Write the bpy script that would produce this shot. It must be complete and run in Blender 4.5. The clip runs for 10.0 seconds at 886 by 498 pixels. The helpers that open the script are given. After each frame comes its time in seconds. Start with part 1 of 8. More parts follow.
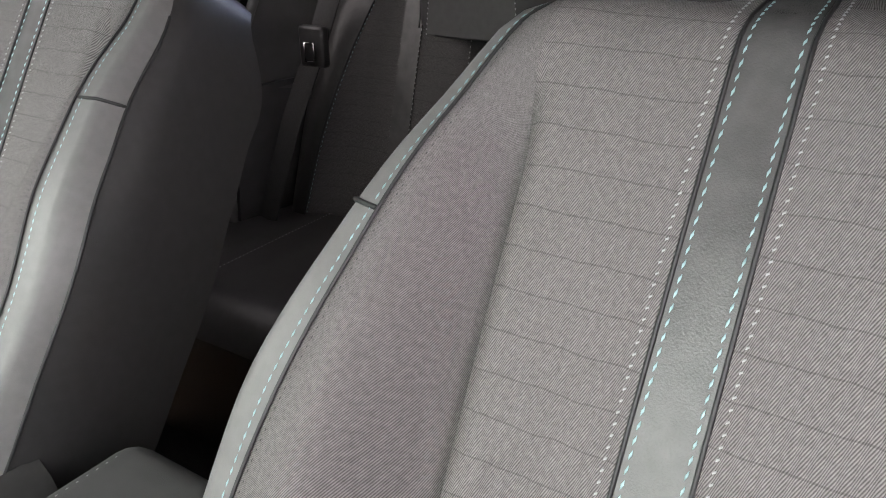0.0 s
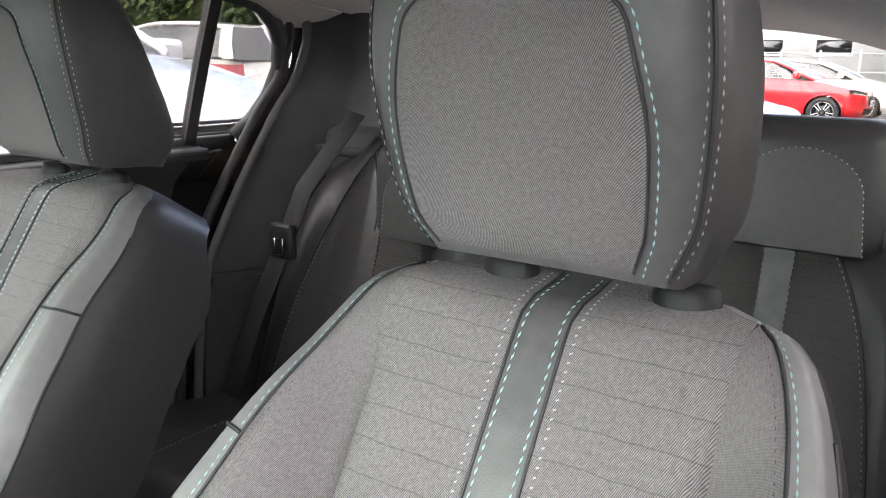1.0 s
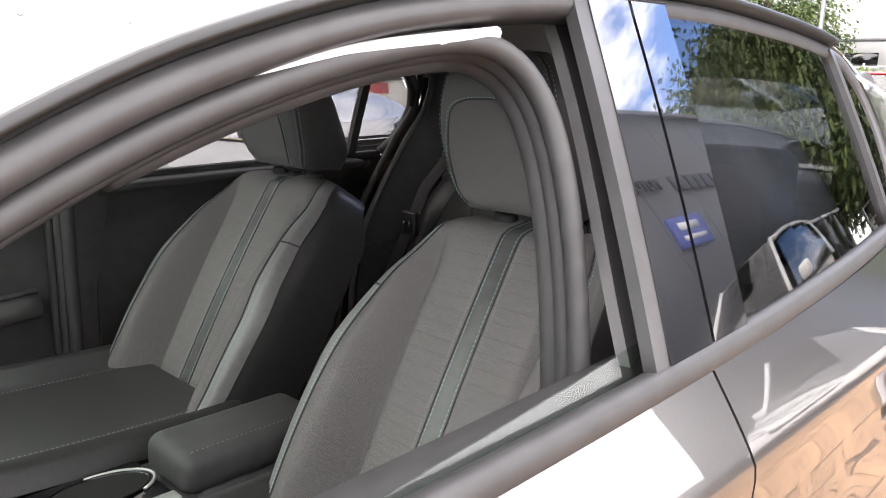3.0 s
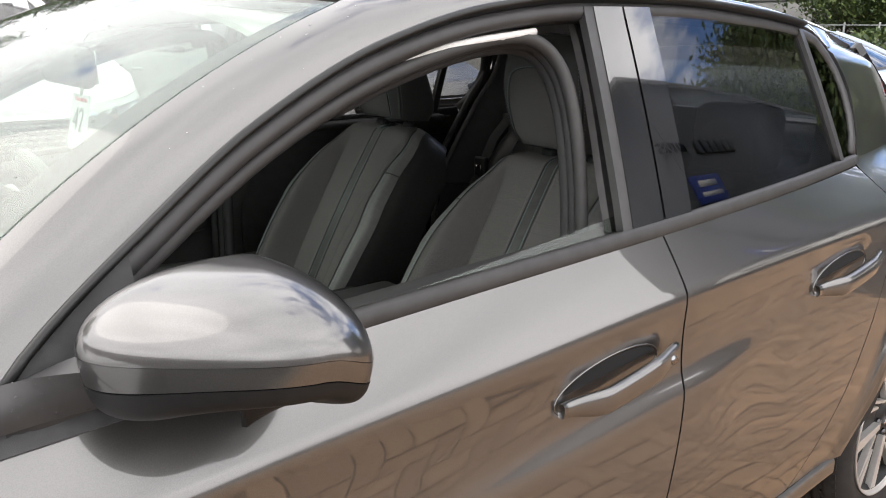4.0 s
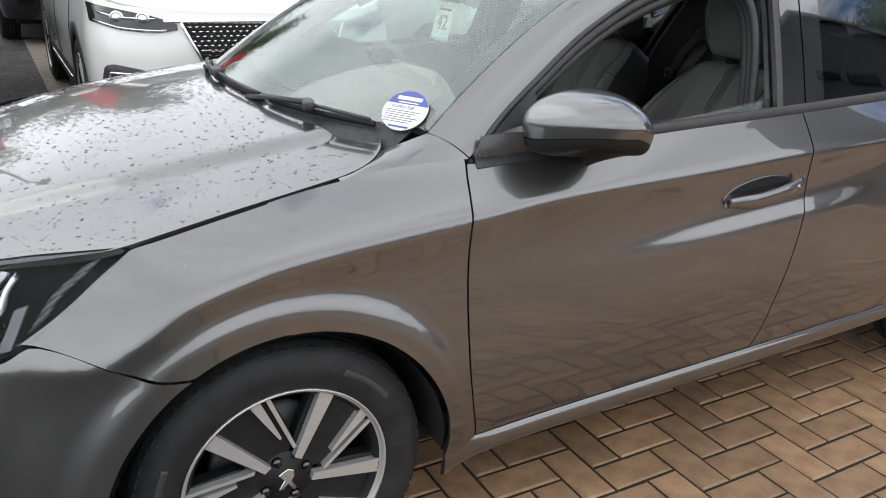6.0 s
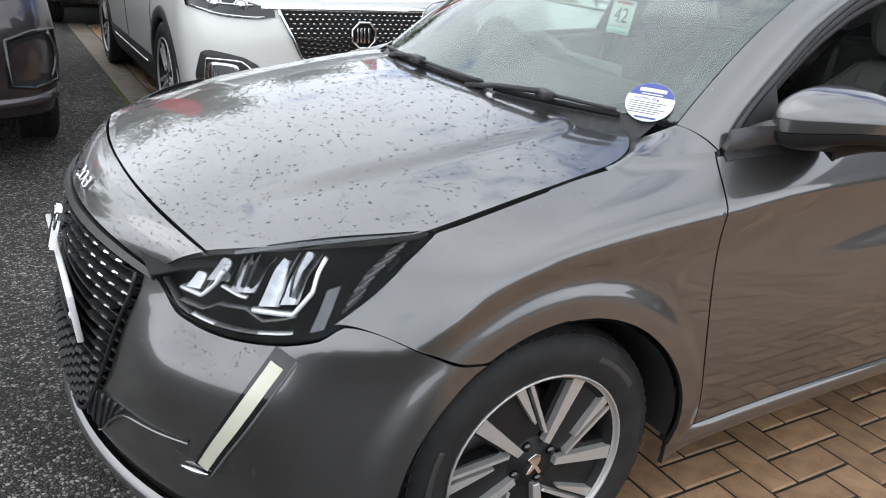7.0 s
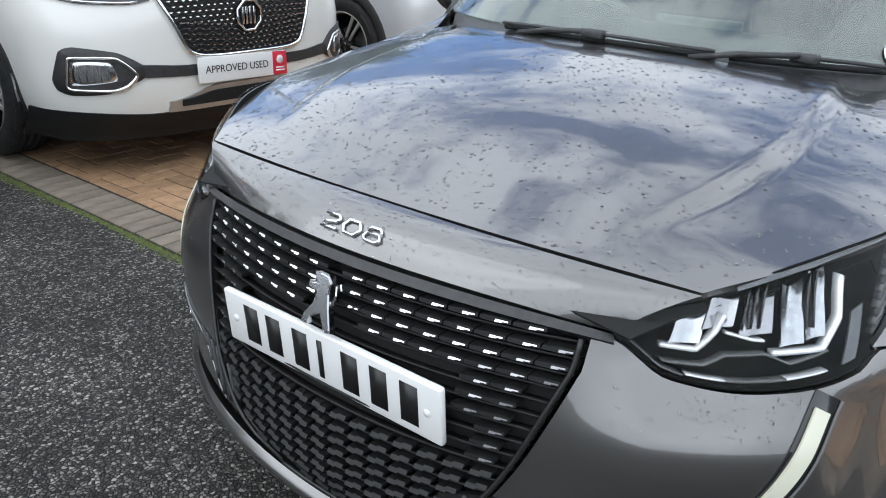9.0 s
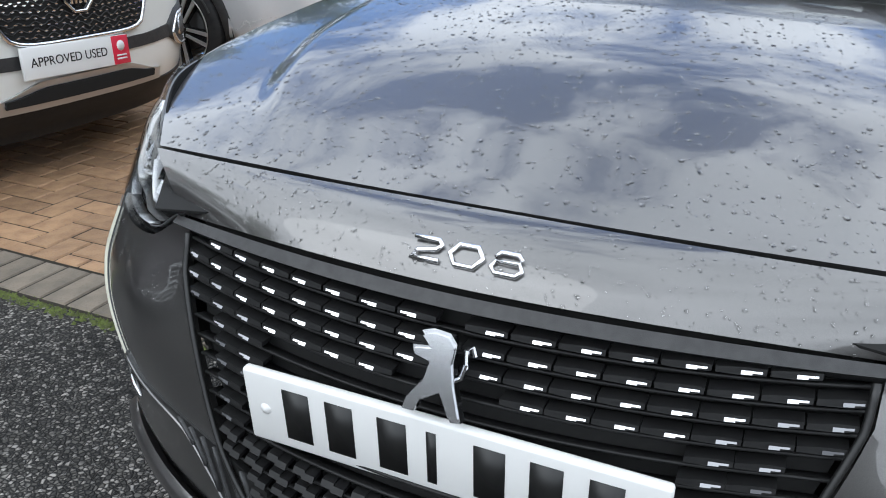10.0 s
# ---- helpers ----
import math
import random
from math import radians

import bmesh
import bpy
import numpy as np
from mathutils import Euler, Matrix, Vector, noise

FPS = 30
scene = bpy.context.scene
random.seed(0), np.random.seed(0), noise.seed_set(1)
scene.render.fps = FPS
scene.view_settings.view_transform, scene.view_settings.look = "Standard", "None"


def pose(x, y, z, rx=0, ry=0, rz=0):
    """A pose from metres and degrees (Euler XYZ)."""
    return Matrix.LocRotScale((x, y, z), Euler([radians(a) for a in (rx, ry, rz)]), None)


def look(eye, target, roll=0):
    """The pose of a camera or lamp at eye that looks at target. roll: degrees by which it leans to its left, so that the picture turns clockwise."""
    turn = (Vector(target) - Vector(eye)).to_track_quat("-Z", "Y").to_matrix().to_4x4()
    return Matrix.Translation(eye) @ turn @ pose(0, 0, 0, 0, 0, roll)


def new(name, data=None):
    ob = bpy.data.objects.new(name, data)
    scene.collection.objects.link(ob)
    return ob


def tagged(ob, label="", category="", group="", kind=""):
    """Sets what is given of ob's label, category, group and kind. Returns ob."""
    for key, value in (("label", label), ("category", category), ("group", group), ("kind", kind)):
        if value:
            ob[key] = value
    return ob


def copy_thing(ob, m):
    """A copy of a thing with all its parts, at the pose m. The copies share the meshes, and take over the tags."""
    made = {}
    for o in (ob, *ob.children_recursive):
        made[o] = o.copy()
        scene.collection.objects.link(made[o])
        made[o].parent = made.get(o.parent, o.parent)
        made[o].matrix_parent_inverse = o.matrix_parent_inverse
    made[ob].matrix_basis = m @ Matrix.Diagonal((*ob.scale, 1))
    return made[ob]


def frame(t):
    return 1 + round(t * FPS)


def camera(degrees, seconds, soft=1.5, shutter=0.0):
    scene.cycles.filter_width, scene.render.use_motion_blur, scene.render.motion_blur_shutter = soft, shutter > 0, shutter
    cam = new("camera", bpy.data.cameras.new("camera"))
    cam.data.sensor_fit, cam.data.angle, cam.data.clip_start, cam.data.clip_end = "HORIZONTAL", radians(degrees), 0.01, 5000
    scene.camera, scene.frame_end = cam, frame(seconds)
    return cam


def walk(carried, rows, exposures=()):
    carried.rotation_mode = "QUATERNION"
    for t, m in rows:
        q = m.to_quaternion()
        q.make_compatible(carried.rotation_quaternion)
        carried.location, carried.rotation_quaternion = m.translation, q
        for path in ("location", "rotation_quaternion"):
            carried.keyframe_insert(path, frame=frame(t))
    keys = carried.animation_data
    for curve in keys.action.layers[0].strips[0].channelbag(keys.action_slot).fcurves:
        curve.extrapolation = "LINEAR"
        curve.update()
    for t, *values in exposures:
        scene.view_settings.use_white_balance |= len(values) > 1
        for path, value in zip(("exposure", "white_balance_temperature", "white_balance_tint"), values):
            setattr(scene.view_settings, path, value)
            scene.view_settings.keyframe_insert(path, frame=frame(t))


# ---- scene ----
cam = camera(58.6, 10.0, 1.0)
PATH = [
    (0, (2.016, -0.448, 1.103), (3.524, 0.560, 0.261), -0.8),
    (0.1, (2.008, -0.462, 1.124), (3.521, 0.559, 0.308), -0.3),
    (0.3, (2.012, -0.499, 1.14), (3.551, 0.553, 0.415), -0.0),
    (0.5, (2.016, -0.531, 1.155), (3.581, 0.543, 0.523), 0.5),
    (1, (2.0, -0.585, 1.19), (3.606, 0.514, 0.729), 1.1),
    (1.5, (1.993, -0.606, 1.192), (3.602, 0.516, 0.804), 0.7),
    (2, (1.873, -0.713, 1.214), (3.454, 0.461, 0.865), 0.9),
    (2.2, (1.792, -0.779, 1.226), (3.353, 0.421, 0.876), 0.8),
    (3.3, (1.457, -1.219, 1.283), (2.787, 0.199, 0.811), 0.9),
    (3.5, (1.388, -1.295, 1.292), (2.686, 0.144, 0.799), 0.8),
    (4, (1.183, -1.484, 1.302), (2.434, -0.017, 0.77), 0.8),
    (4.5, (0.988, -1.696, 1.338), (2.179, -0.196, 0.765), 1.0),
    (5, (0.845, -1.9, 1.315), (1.965, -0.355, 0.717), 1.4),
    (5.2, (0.78, -1.966, 1.319), (1.867, -0.407, 0.698), 1.9),
    (6.3, (0.256, -2.11, 1.376), (1.164, -0.489, 0.636), 3.2),
    (6.5, (0.157, -2.042, 1.344), (1.064, -0.418, 0.611), 3.5),
    (7, (-0.065, -1.861, 1.332), (0.881, -0.263, 0.59), 4.3),
    (7.5, (-0.355, -1.715, 1.336), (0.685, -0.175, 0.597), 4.1),
    (8, (-0.564, -1.481, 1.311), (0.596, -0.04, 0.553), 3.6),
    (8.5, (-0.691, -1.169, 1.285), (0.629, 0.116, 0.506), 3.4),
    (9, (-0.793, -0.866, 1.262), (0.671, 0.249, 0.48), 2.6),
    (9.5, (-0.739, -0.553, 1.205), (0.843, 0.385, 0.419), 1.7),
    (10, (-0.648, -0.288, 1.13), (1.033, 0.432, 0.322), 1.4),
]
# the clip's camera darkens as it leaves the cabin
EXPOSURES = [(0.0, 2.38, 6650, 21), (1.0, 2.88, 6500, 16), (1.5, 3.06, 6450, 16), (2.2, 2.80, 6350, 21), (3.3, 1.15, 6750, 15), (4.5, -0.06, 6550, 11), (5.2, -0.20, 6350, 9), (6.5, -0.19, 6150, 9), (8.0, -0.16, 5980, 8), (10.0, -0.18, 5900, 7)]
walk(cam, [(t, look(eye, target, roll)) for t, eye, target, roll in PATH], EXPOSURES)

# ---- world, sun, exposure ----
world = bpy.data.worlds.new("sky")
scene.world = world
world.use_nodes = True
wn, wl = world.node_tree.nodes, world.node_tree.links
for n in list(wn):
    wn.remove(n)
w_out = wn.new("ShaderNodeOutputWorld")
w_bg = wn.new("ShaderNodeBackground")
w_sky = wn.new("ShaderNodeTexSky")
w_sky.sky_type = "NISHITA"
w_sky.sun_disc = False
w_sky.sun_elevation, w_sky.sun_rotation = radians(42), radians(305)
w_co = wn.new("ShaderNodeTexCoord")
w_map = wn.new("ShaderNodeMapping")
w_map.inputs["Scale"].default_value = (1.0, 1.0, 2.2)
w_cl = wn.new("ShaderNodeTexNoise")
w_cl.inputs["Scale"].default_value = 2.8
w_cl.inputs["Detail"].default_value = 7
w_cl.inputs["Roughness"].default_value = 0.60
w_cl.inputs["Distortion"].default_value = 0.25
w_rp = wn.new("ShaderNodeValToRGB")
w_rp.color_ramp.elements[0].position, w_rp.color_ramp.elements[1].position = 0.42, 0.55
w_mix = wn.new("ShaderNodeMixRGB")
w_bg.inputs["Strength"].default_value = 0.15
wl.new(w_co.outputs["Generated"], w_map.inputs["Vector"])
wl.new(w_map.outputs["Vector"], w_cl.inputs["Vector"])
# the cloud is closed but for a broken part beyond the car's tail
w_sep, w_up, w_add = wn.new("ShaderNodeVectorMath"), wn.new("ShaderNodeMapRange"), wn.new("ShaderNodeMath")
w_sep.operation = "DOT_PRODUCT"
w_sep.inputs[1].default_value = (0.82, 0.34, 0.46)
w_up.interpolation_type = "SMOOTHSTEP"
w_up.inputs["From Min"].default_value, w_up.inputs["From Max"].default_value = 0.45, 0.92
w_up.inputs["To Min"].default_value, w_up.inputs["To Max"].default_value = 0.20, -0.01
wl.new(w_co.outputs["Generated"], w_sep.inputs[0])
wl.new(w_sep.outputs["Value"], w_up.inputs["Value"])
wl.new(w_cl.outputs["Fac"], w_add.inputs[0])
wl.new(w_up.outputs["Result"], w_add.inputs[1])
wl.new(w_add.outputs[0], w_rp.inputs["Fac"])
w_blue = wn.new("ShaderNodeMixRGB")
w_blue.blend_type = "MULTIPLY"
w_blue.inputs["Fac"].default_value = 1.0
w_blue.inputs["Color2"].default_value = (1.15, 1.35, 1.75, 1)
# shading of the clouds themselves
w_n2, w_r2, w_tone = wn.new("ShaderNodeTexNoise"), wn.new("ShaderNodeMapRange"), wn.new("ShaderNodeMixRGB")
w_n2.inputs["Scale"].default_value, w_n2.inputs["Detail"].default_value = 1.9, 5
w_r2.inputs["From Min"].default_value, w_r2.inputs["From Max"].default_value = 0.36, 0.62
wl.new(w_map.outputs["Vector"], w_n2.inputs["Vector"])
wl.new(w_n2.outputs["Fac"], w_r2.inputs["Value"])
wl.new(w_r2.outputs["Result"], w_tone.inputs["Fac"])
w_tone.inputs["Color1"].default_value, w_tone.inputs["Color2"].default_value = (11.6, 11.8, 12.1, 1), (17.0, 17.1, 17.3, 1)
wl.new(w_tone.outputs["Color"], w_mix.inputs["Color2"])
wl.new(w_rp.outputs["Color"], w_mix.inputs["Fac"])
wl.new(w_sky.outputs["Color"], w_blue.inputs["Color1"])
wl.new(w_blue.outputs["Color"], w_mix.inputs["Color1"])
wl.new(w_mix.outputs["Color"], w_bg.inputs["Color"])
wl.new(w_bg.outputs["Background"], w_out.inputs["Surface"])

sun = new("sun", bpy.data.lights.new("sun", "SUN"))
sun.data.energy, sun.data.angle, sun.data.color = 0.8, radians(55), (1.0, 0.95, 0.88)
sun.matrix_world = look((0, 0, 12), (8.0, -5.6, 3.2))

# ---- materials ----
def material(name, color, rough=0.5, metal=0.0, coat=0.0, coat_rough=0.03, spec=0.5):
    m = bpy.data.materials.new(name)
    m.use_nodes = True
    b = m.node_tree.nodes["Principled BSDF"]
    b.inputs["Base Color"].default_value = (*color, 1)
    b.inputs["Roughness"].default_value = rough
    b.inputs["Metallic"].default_value = metal
    b.inputs["Coat Weight"].default_value = coat
    b.inputs["Coat Roughness"].default_value = coat_rough
    b.inputs["Specular IOR Level"].default_value = spec
    return m


def vary(m, color2, scale, amount=1.0, detail=4, lo=0.35, hi=0.65, bump=0.0, bump_scale=None, rough2=None, coords="Object", stretch=(1, 1, 1)):
    """Noise between the base colour and color2, with relief and uneven gloss."""
    nt = m.node_tree
    b = nt.nodes["Principled BSDF"]
    co, mp = nt.nodes.new("ShaderNodeTexCoord"), nt.nodes.new("ShaderNodeMapping")
    mp.inputs["Scale"].default_value = stretch
    nt.links.new(co.outputs[coords], mp.inputs["Vector"])
    no, ramp, mix = nt.nodes.new("ShaderNodeTexNoise"), nt.nodes.new("ShaderNodeMapRange"), nt.nodes.new("ShaderNodeMixRGB")
    no.inputs["Scale"].default_value, no.inputs["Detail"].default_value = scale, detail
    ramp.inputs["From Min"].default_value, ramp.inputs["From Max"].default_value = lo, hi
    ramp.inputs["To Max"].default_value = amount
    nt.links.new(mp.outputs["Vector"], no.inputs["Vector"])
    nt.links.new(no.outputs["Fac"], ramp.inputs["Value"])
    nt.links.new(ramp.outputs["Result"], mix.inputs["Fac"])
    src = b.inputs["Base Color"].links[0].from_socket if b.inputs["Base Color"].links else None
    if src:
        nt.links.new(src, mix.inputs["Color1"])
    else:
        mix.inputs["Color1"].default_value = b.inputs["Base Color"].default_value
    mix.inputs["Color2"].default_value = (*color2, 1)
    nt.links.new(mix.outputs["Color"], b.inputs["Base Color"])
    if rough2 is not None:
        mr = nt.nodes.new("ShaderNodeMapRange")
        mr.inputs["To Min"].default_value, mr.inputs["To Max"].default_value = b.inputs["Roughness"].default_value, rough2
        nt.links.new(ramp.outputs["Result"], mr.inputs["Value"])
        nt.links.new(mr.outputs["Result"], b.inputs["Roughness"])
    if bump:
        n2, bp = nt.nodes.new("ShaderNodeTexNoise"), nt.nodes.new("ShaderNodeBump")
        n2.inputs["Scale"].default_value, n2.inputs["Detail"].default_value = bump_scale or scale * 4, 3
        bp.inputs["Strength"].default_value, bp.inputs["Distance"].default_value = bump, 0.01
        nt.links.new(mp.outputs["Vector"], n2.inputs["Vector"])
        nt.links.new(n2.outputs["Fac"], bp.inputs["Height"])
        nt.links.new(bp.outputs["Normal"], b.inputs["Normal"])
    return m


def glass(name, tint, f0=0.045, rough=0.0):
    """One face of a pane: clear or tinted, with a gloss that grows at grazing angles."""
    m = bpy.data.materials.new(name)
    m.use_nodes = True
    nt = m.node_tree
    for n in list(nt.nodes):
        nt.nodes.remove(n)
    out, mix, tr, gl, lw = (nt.nodes.new(k) for k in ("ShaderNodeOutputMaterial", "ShaderNodeMixShader", "ShaderNodeBsdfTransparent", "ShaderNodeBsdfGlossy", "ShaderNodeLayerWeight"))
    tr.inputs["Color"].default_value = (*tint, 1)
    gl.inputs["Roughness"].default_value = rough
    lw.inputs["Blend"].default_value = 0.5
    po, mr = nt.nodes.new("ShaderNodeMath"), nt.nodes.new("ShaderNodeMapRange")
    po.operation = "POWER"
    po.inputs[1].default_value = 5.0
    mr.inputs["To Min"].default_value = f0
    nt.links.new(lw.outputs["Facing"], po.inputs[0])
    nt.links.new(po.outputs[0], mr.inputs["Value"])
    nt.links.new(mr.outputs["Result"], mix.inputs["Fac"])
    nt.links.new(tr.outputs["BSDF"], mix.inputs[1])
    nt.links.new(gl.outputs["BSDF"], mix.inputs[2])
    nt.links.new(mix.outputs["Shader"], out.inputs["Surface"])
    return m


M_PAINT = vary(material("grey_metallic_paint", (0.134, 0.130, 0.128), 0.29, 0.85, 1.0, 0.006), (0.104, 0.101, 0.100), 900, 0.6, 1)
M_PAINT.node_tree.nodes["Principled BSDF"].inputs["Coat IOR"].default_value = 1.76
M_BLACK = vary(material("black_plastic", (0.018, 0.018, 0.019), 0.45), (0.03, 0.03, 0.031), 60, bump=0.08, bump_scale=900)
M_CLADLOW = vary(material("matt_black_plastic", (0.009, 0.009, 0.0095), 0.5, spec=0.3), (0.013, 0.013, 0.013), 60, bump=0.05, bump_scale=900)
M_GLOSS = material("gloss_black", (0.008, 0.008, 0.009), 0.12, 0, 0.6)
M_FILM = material("gloss_pillar_film", (0.010, 0.010, 0.011), 0.10, 0, 1.0, 0.01)
M_FILM.node_tree.nodes["Principled BSDF"].inputs["Coat IOR"].default_value = 1.9
# near-black that stands in for shade in gaps and recesses, also black print
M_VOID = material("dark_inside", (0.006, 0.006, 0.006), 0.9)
M_RUBBER = vary(material("rubber", (0.014, 0.014, 0.015), 0.62, spec=0.28), (0.026, 0.026, 0.026), 25, 0.7, bump=0.1, bump_scale=300)
M_SEAL = vary(material("rubber_seal", (0.032, 0.031, 0.031), 0.55), (0.04, 0.039, 0.039), 40, bump=0.03, bump_scale=1200)
M_SEAL_GREY = vary(material("grey_edge_trim", (0.047, 0.045, 0.047), 0.6), (0.039, 0.038, 0.039), 40, bump=0.04, bump_scale=1200)
M_CHROME = material("chrome", (0.78, 0.78, 0.79), 0.07, 1.0)
M_CHROME_MID = material("mid_chrome", (0.30, 0.30, 0.31), 0.10, 1.0)
M_CHROME_DARK = material("black_chrome", (0.09, 0.09, 0.095), 0.14, 1.0)
M_ALLOY = vary(material("diamond_cut_alloy", (0.56, 0.55, 0.54), 0.42, 0.65), (0.5, 0.49, 0.47), 120, 0.5)
M_WIND = glass("windscreen_glass", (0.86, 0.93, 0.88), 0.122)
M_CLEAR = glass("clear_glass", (0.80, 0.85, 0.82), 0.045)
M_TINT = glass("privacy_glass", (0.45, 0.447, 0.44), 0.085)
M_REAR = glass("rear_screen_glass", (0.74, 0.74, 0.73), 0.05)
M_LENS = glass("lamp_lens", (0.97, 0.975, 0.98), 0.005)
M_REFLECTOR = material("lamp_reflector", (0.62, 0.63, 0.65), 0.16, 1.0)
M_FACET = vary(material("lamp_facet", (0.46, 0.47, 0.49), 0.20, 1.0), (0.34, 0.35, 0.36), 45, 0.8)
M_DRL = material("daytime_lamp_bar", (0.58, 0.57, 0.46), 0.35, 0, 0.6)
M_WHITE_PLATE = material("plate_white", (0.70, 0.70, 0.69), 0.3, 0, 0.3)
M_INK = material("black_ink", (0.01, 0.01, 0.01), 0.4)
M_FRAME = vary(material("satin_black_frame", (0.050, 0.049, 0.050), 0.42), (0.040, 0.039, 0.040), 30, bump=0.02, bump_scale=900)
M_PLASTIC_GREY = material("grey_plastic", (0.10, 0.10, 0.10), 0.5)


# ---- mesh helpers ----
def table(x, pts):
    """A smooth curve through the points (x, y), held flat outside them."""
    if x <= pts[0][0]:
        return pts[0][1]
    if x >= pts[-1][0]:
        return pts[-1][1]
    for i in range(len(pts) - 1):
        if x <= pts[i + 1][0]:
            break
    (x0, y0), (x1, y1) = pts[i], pts[i + 1]
    h = x1 - x0
    d = (y1 - y0) / h
    dl = (y0 - pts[i - 1][1]) / (x0 - pts[i - 1][0]) if i else d
    dr = (pts[i + 2][1] - y1) / (pts[i + 2][0] - x1) if i + 2 < len(pts) else d
    m0 = 0 if dl * d <= 0 else 2 * dl * d / (dl + d)
    m1 = 0 if dr * d <= 0 else 2 * dr * d / (dr + d)
    if i == 0:
        m0 = d
    if i + 2 == len(pts):
        m1 = d
    t = (x - x0) / h
    return y0 * (1 + 2 * t) * (1 - t) ** 2 + m0 * h * t * (1 - t) ** 2 + y1 * t * t * (3 - 2 * t) + m1 * h * t * t * (t - 1)


def smooth(a, b, x):
    t = min(1.0, max(0.0, (x - a) / (b - a)))
    return t * t * (3 - 2 * t)


def thing(name, label, category, group="", at=(0, 0, 0)):
    e = new(name)
    e.empty_display_size = 0.1
    e.location = at
    return tagged(e, label, category, group)


def shade(me, flat=False):
    me.polygons.foreach_set("use_smooth", [not flat] * len(me.polygons))
    return me


def part(name, bm, mat, parent=None, label="", flat=False, m=None):
    """Links a bmesh (or a pair of vertices and faces) as one mesh object under its parent."""
    me = bpy.data.meshes.new(name)
    if isinstance(bm, tuple):
        me.from_pydata([tuple(v) for v in bm[0]], [], bm[1])
    else:
        bm.to_mesh(me)
        bm.free()
    me.materials.append(mat)
    shade(me, flat)
    ob = new(name, me)
    if parent is not None:
        ob.parent = parent
    if m is not None:
        ob.matrix_basis = m
    if label:
        ob["label"] = label
    return ob


def join(*meshes):
    vs, fs = [], []
    for v, f in meshes:
        k = len(vs)
        vs += list(v)
        fs += [tuple(i + k for i in q) for q in f]
    return vs, fs


def moved(mesh, m):
    return [m @ Vector(v) for v in mesh[0]], mesh[1]


def sheet(P, nu, nv, t=0.012, flip=False, closed_u=False):
    """A curved panel of thickness t over the surface P(u, v): front, back and rim."""
    pts = [[Vector(P(i / nu, j / nv)) for j in range(nv + 1)] for i in range(nu + 1)]
    nor = [[None] * (nv + 1) for _ in range(nu + 1)]
    for i in range(nu + 1):
        for j in range(nv + 1):
            du = pts[min(i + 1, nu)][j] - pts[max(i - 1, 0)][j]
            dv = pts[i][min(j + 1, nv)] - pts[i][max(j - 1, 0)]
            n = du.cross(dv)
            if n.length > 1e-9:
                nor[i][j] = -n.normalized() if flip else n.normalized()
    for i in range(nu + 1):
        for j in range(nv + 1):
            if nor[i][j] is None:
                nor[i][j] = nor[i][j - 1] if j and nor[i][j - 1] is not None else nor[i][min(j + 1, nv)] or Vector((0, 0, 1))
    vs, fs = [], []
    idx = lambda i, j: i * (nv + 1) + j
    N = (nu + 1) * (nv + 1)
    vs += [pts[i][j] for i in range(nu + 1) for j in range(nv + 1)]
    vs += [pts[i][j] - nor[i][j] * t for i in range(nu + 1) for j in range(nv + 1)]
    for i in range(nu):
        for j in range(nv):
            q = (idx(i, j), idx(i + 1, j), idx(i + 1, j + 1), idx(i, j + 1))
            r = tuple(N + k for k in q)
            fs += [tuple(reversed(q)), r] if flip else [q, tuple(reversed(r))]
    rim = [(i, 0) for i in range(nu)] + [(nu, j) for j in range(nv)] + [(i, nv) for i in range(nu, 0, -1)] + [(0, j) for j in range(nv, 0, -1)]
    k = len(vs)
    vs += [pts[i][j] for i, j in rim] + [pts[i][j] - nor[i][j] * t for i, j in rim]
    n = len(rim)
    for a in range(n):
        b = (a + 1) % n
        q = (k + a, k + n + a, k + n + b, k + b)
        fs.append(tuple(reversed(q)) if flip else q)
    return vs, fs


def tube(path, radius, seg=10, closed=False, flat_y=1.0, caps=True):
    """A round bar along a path; radius is a number or a function of 0..1."""
    path = [Vector(p) for p in path]
    n = len(path)
    vs, fs = [], []
    ref = None
    for i, p in enumerate(path):
        d = path[(i + 1) % n] - path[i - 1] if closed else path[min(i + 1, n - 1)] - path[max(i - 1, 0)]
        d.normalize()
        if ref is None:
            ref = Vector((0, 0, 1)) if abs(d.z) < 0.9 else Vector((1, 0, 0))
        a = d.cross(ref).normalized()
        b = a.cross(d).normalized()
        ref = b
        r = radius(i / max(1, n - 1)) if callable(radius) else radius
        for k in range(seg):
            w = 2 * math.pi * k / seg
            vs.append(p + a * (math.cos(w) * r) + b * (math.sin(w) * r * flat_y))
    for i in range(n if closed else n - 1):
        for k in range(seg):
            a, b = i * seg + k, i * seg + (k + 1) % seg
            c, d = ((i + 1) % n) * seg + (k + 1) % seg, ((i + 1) % n) * seg + k
            fs.append((a, b, c, d))
    if caps and not closed:
        fs.append(tuple(reversed(range(seg))))
        fs.append(tuple(range((n - 1) * seg, n * seg)))
    return vs, fs


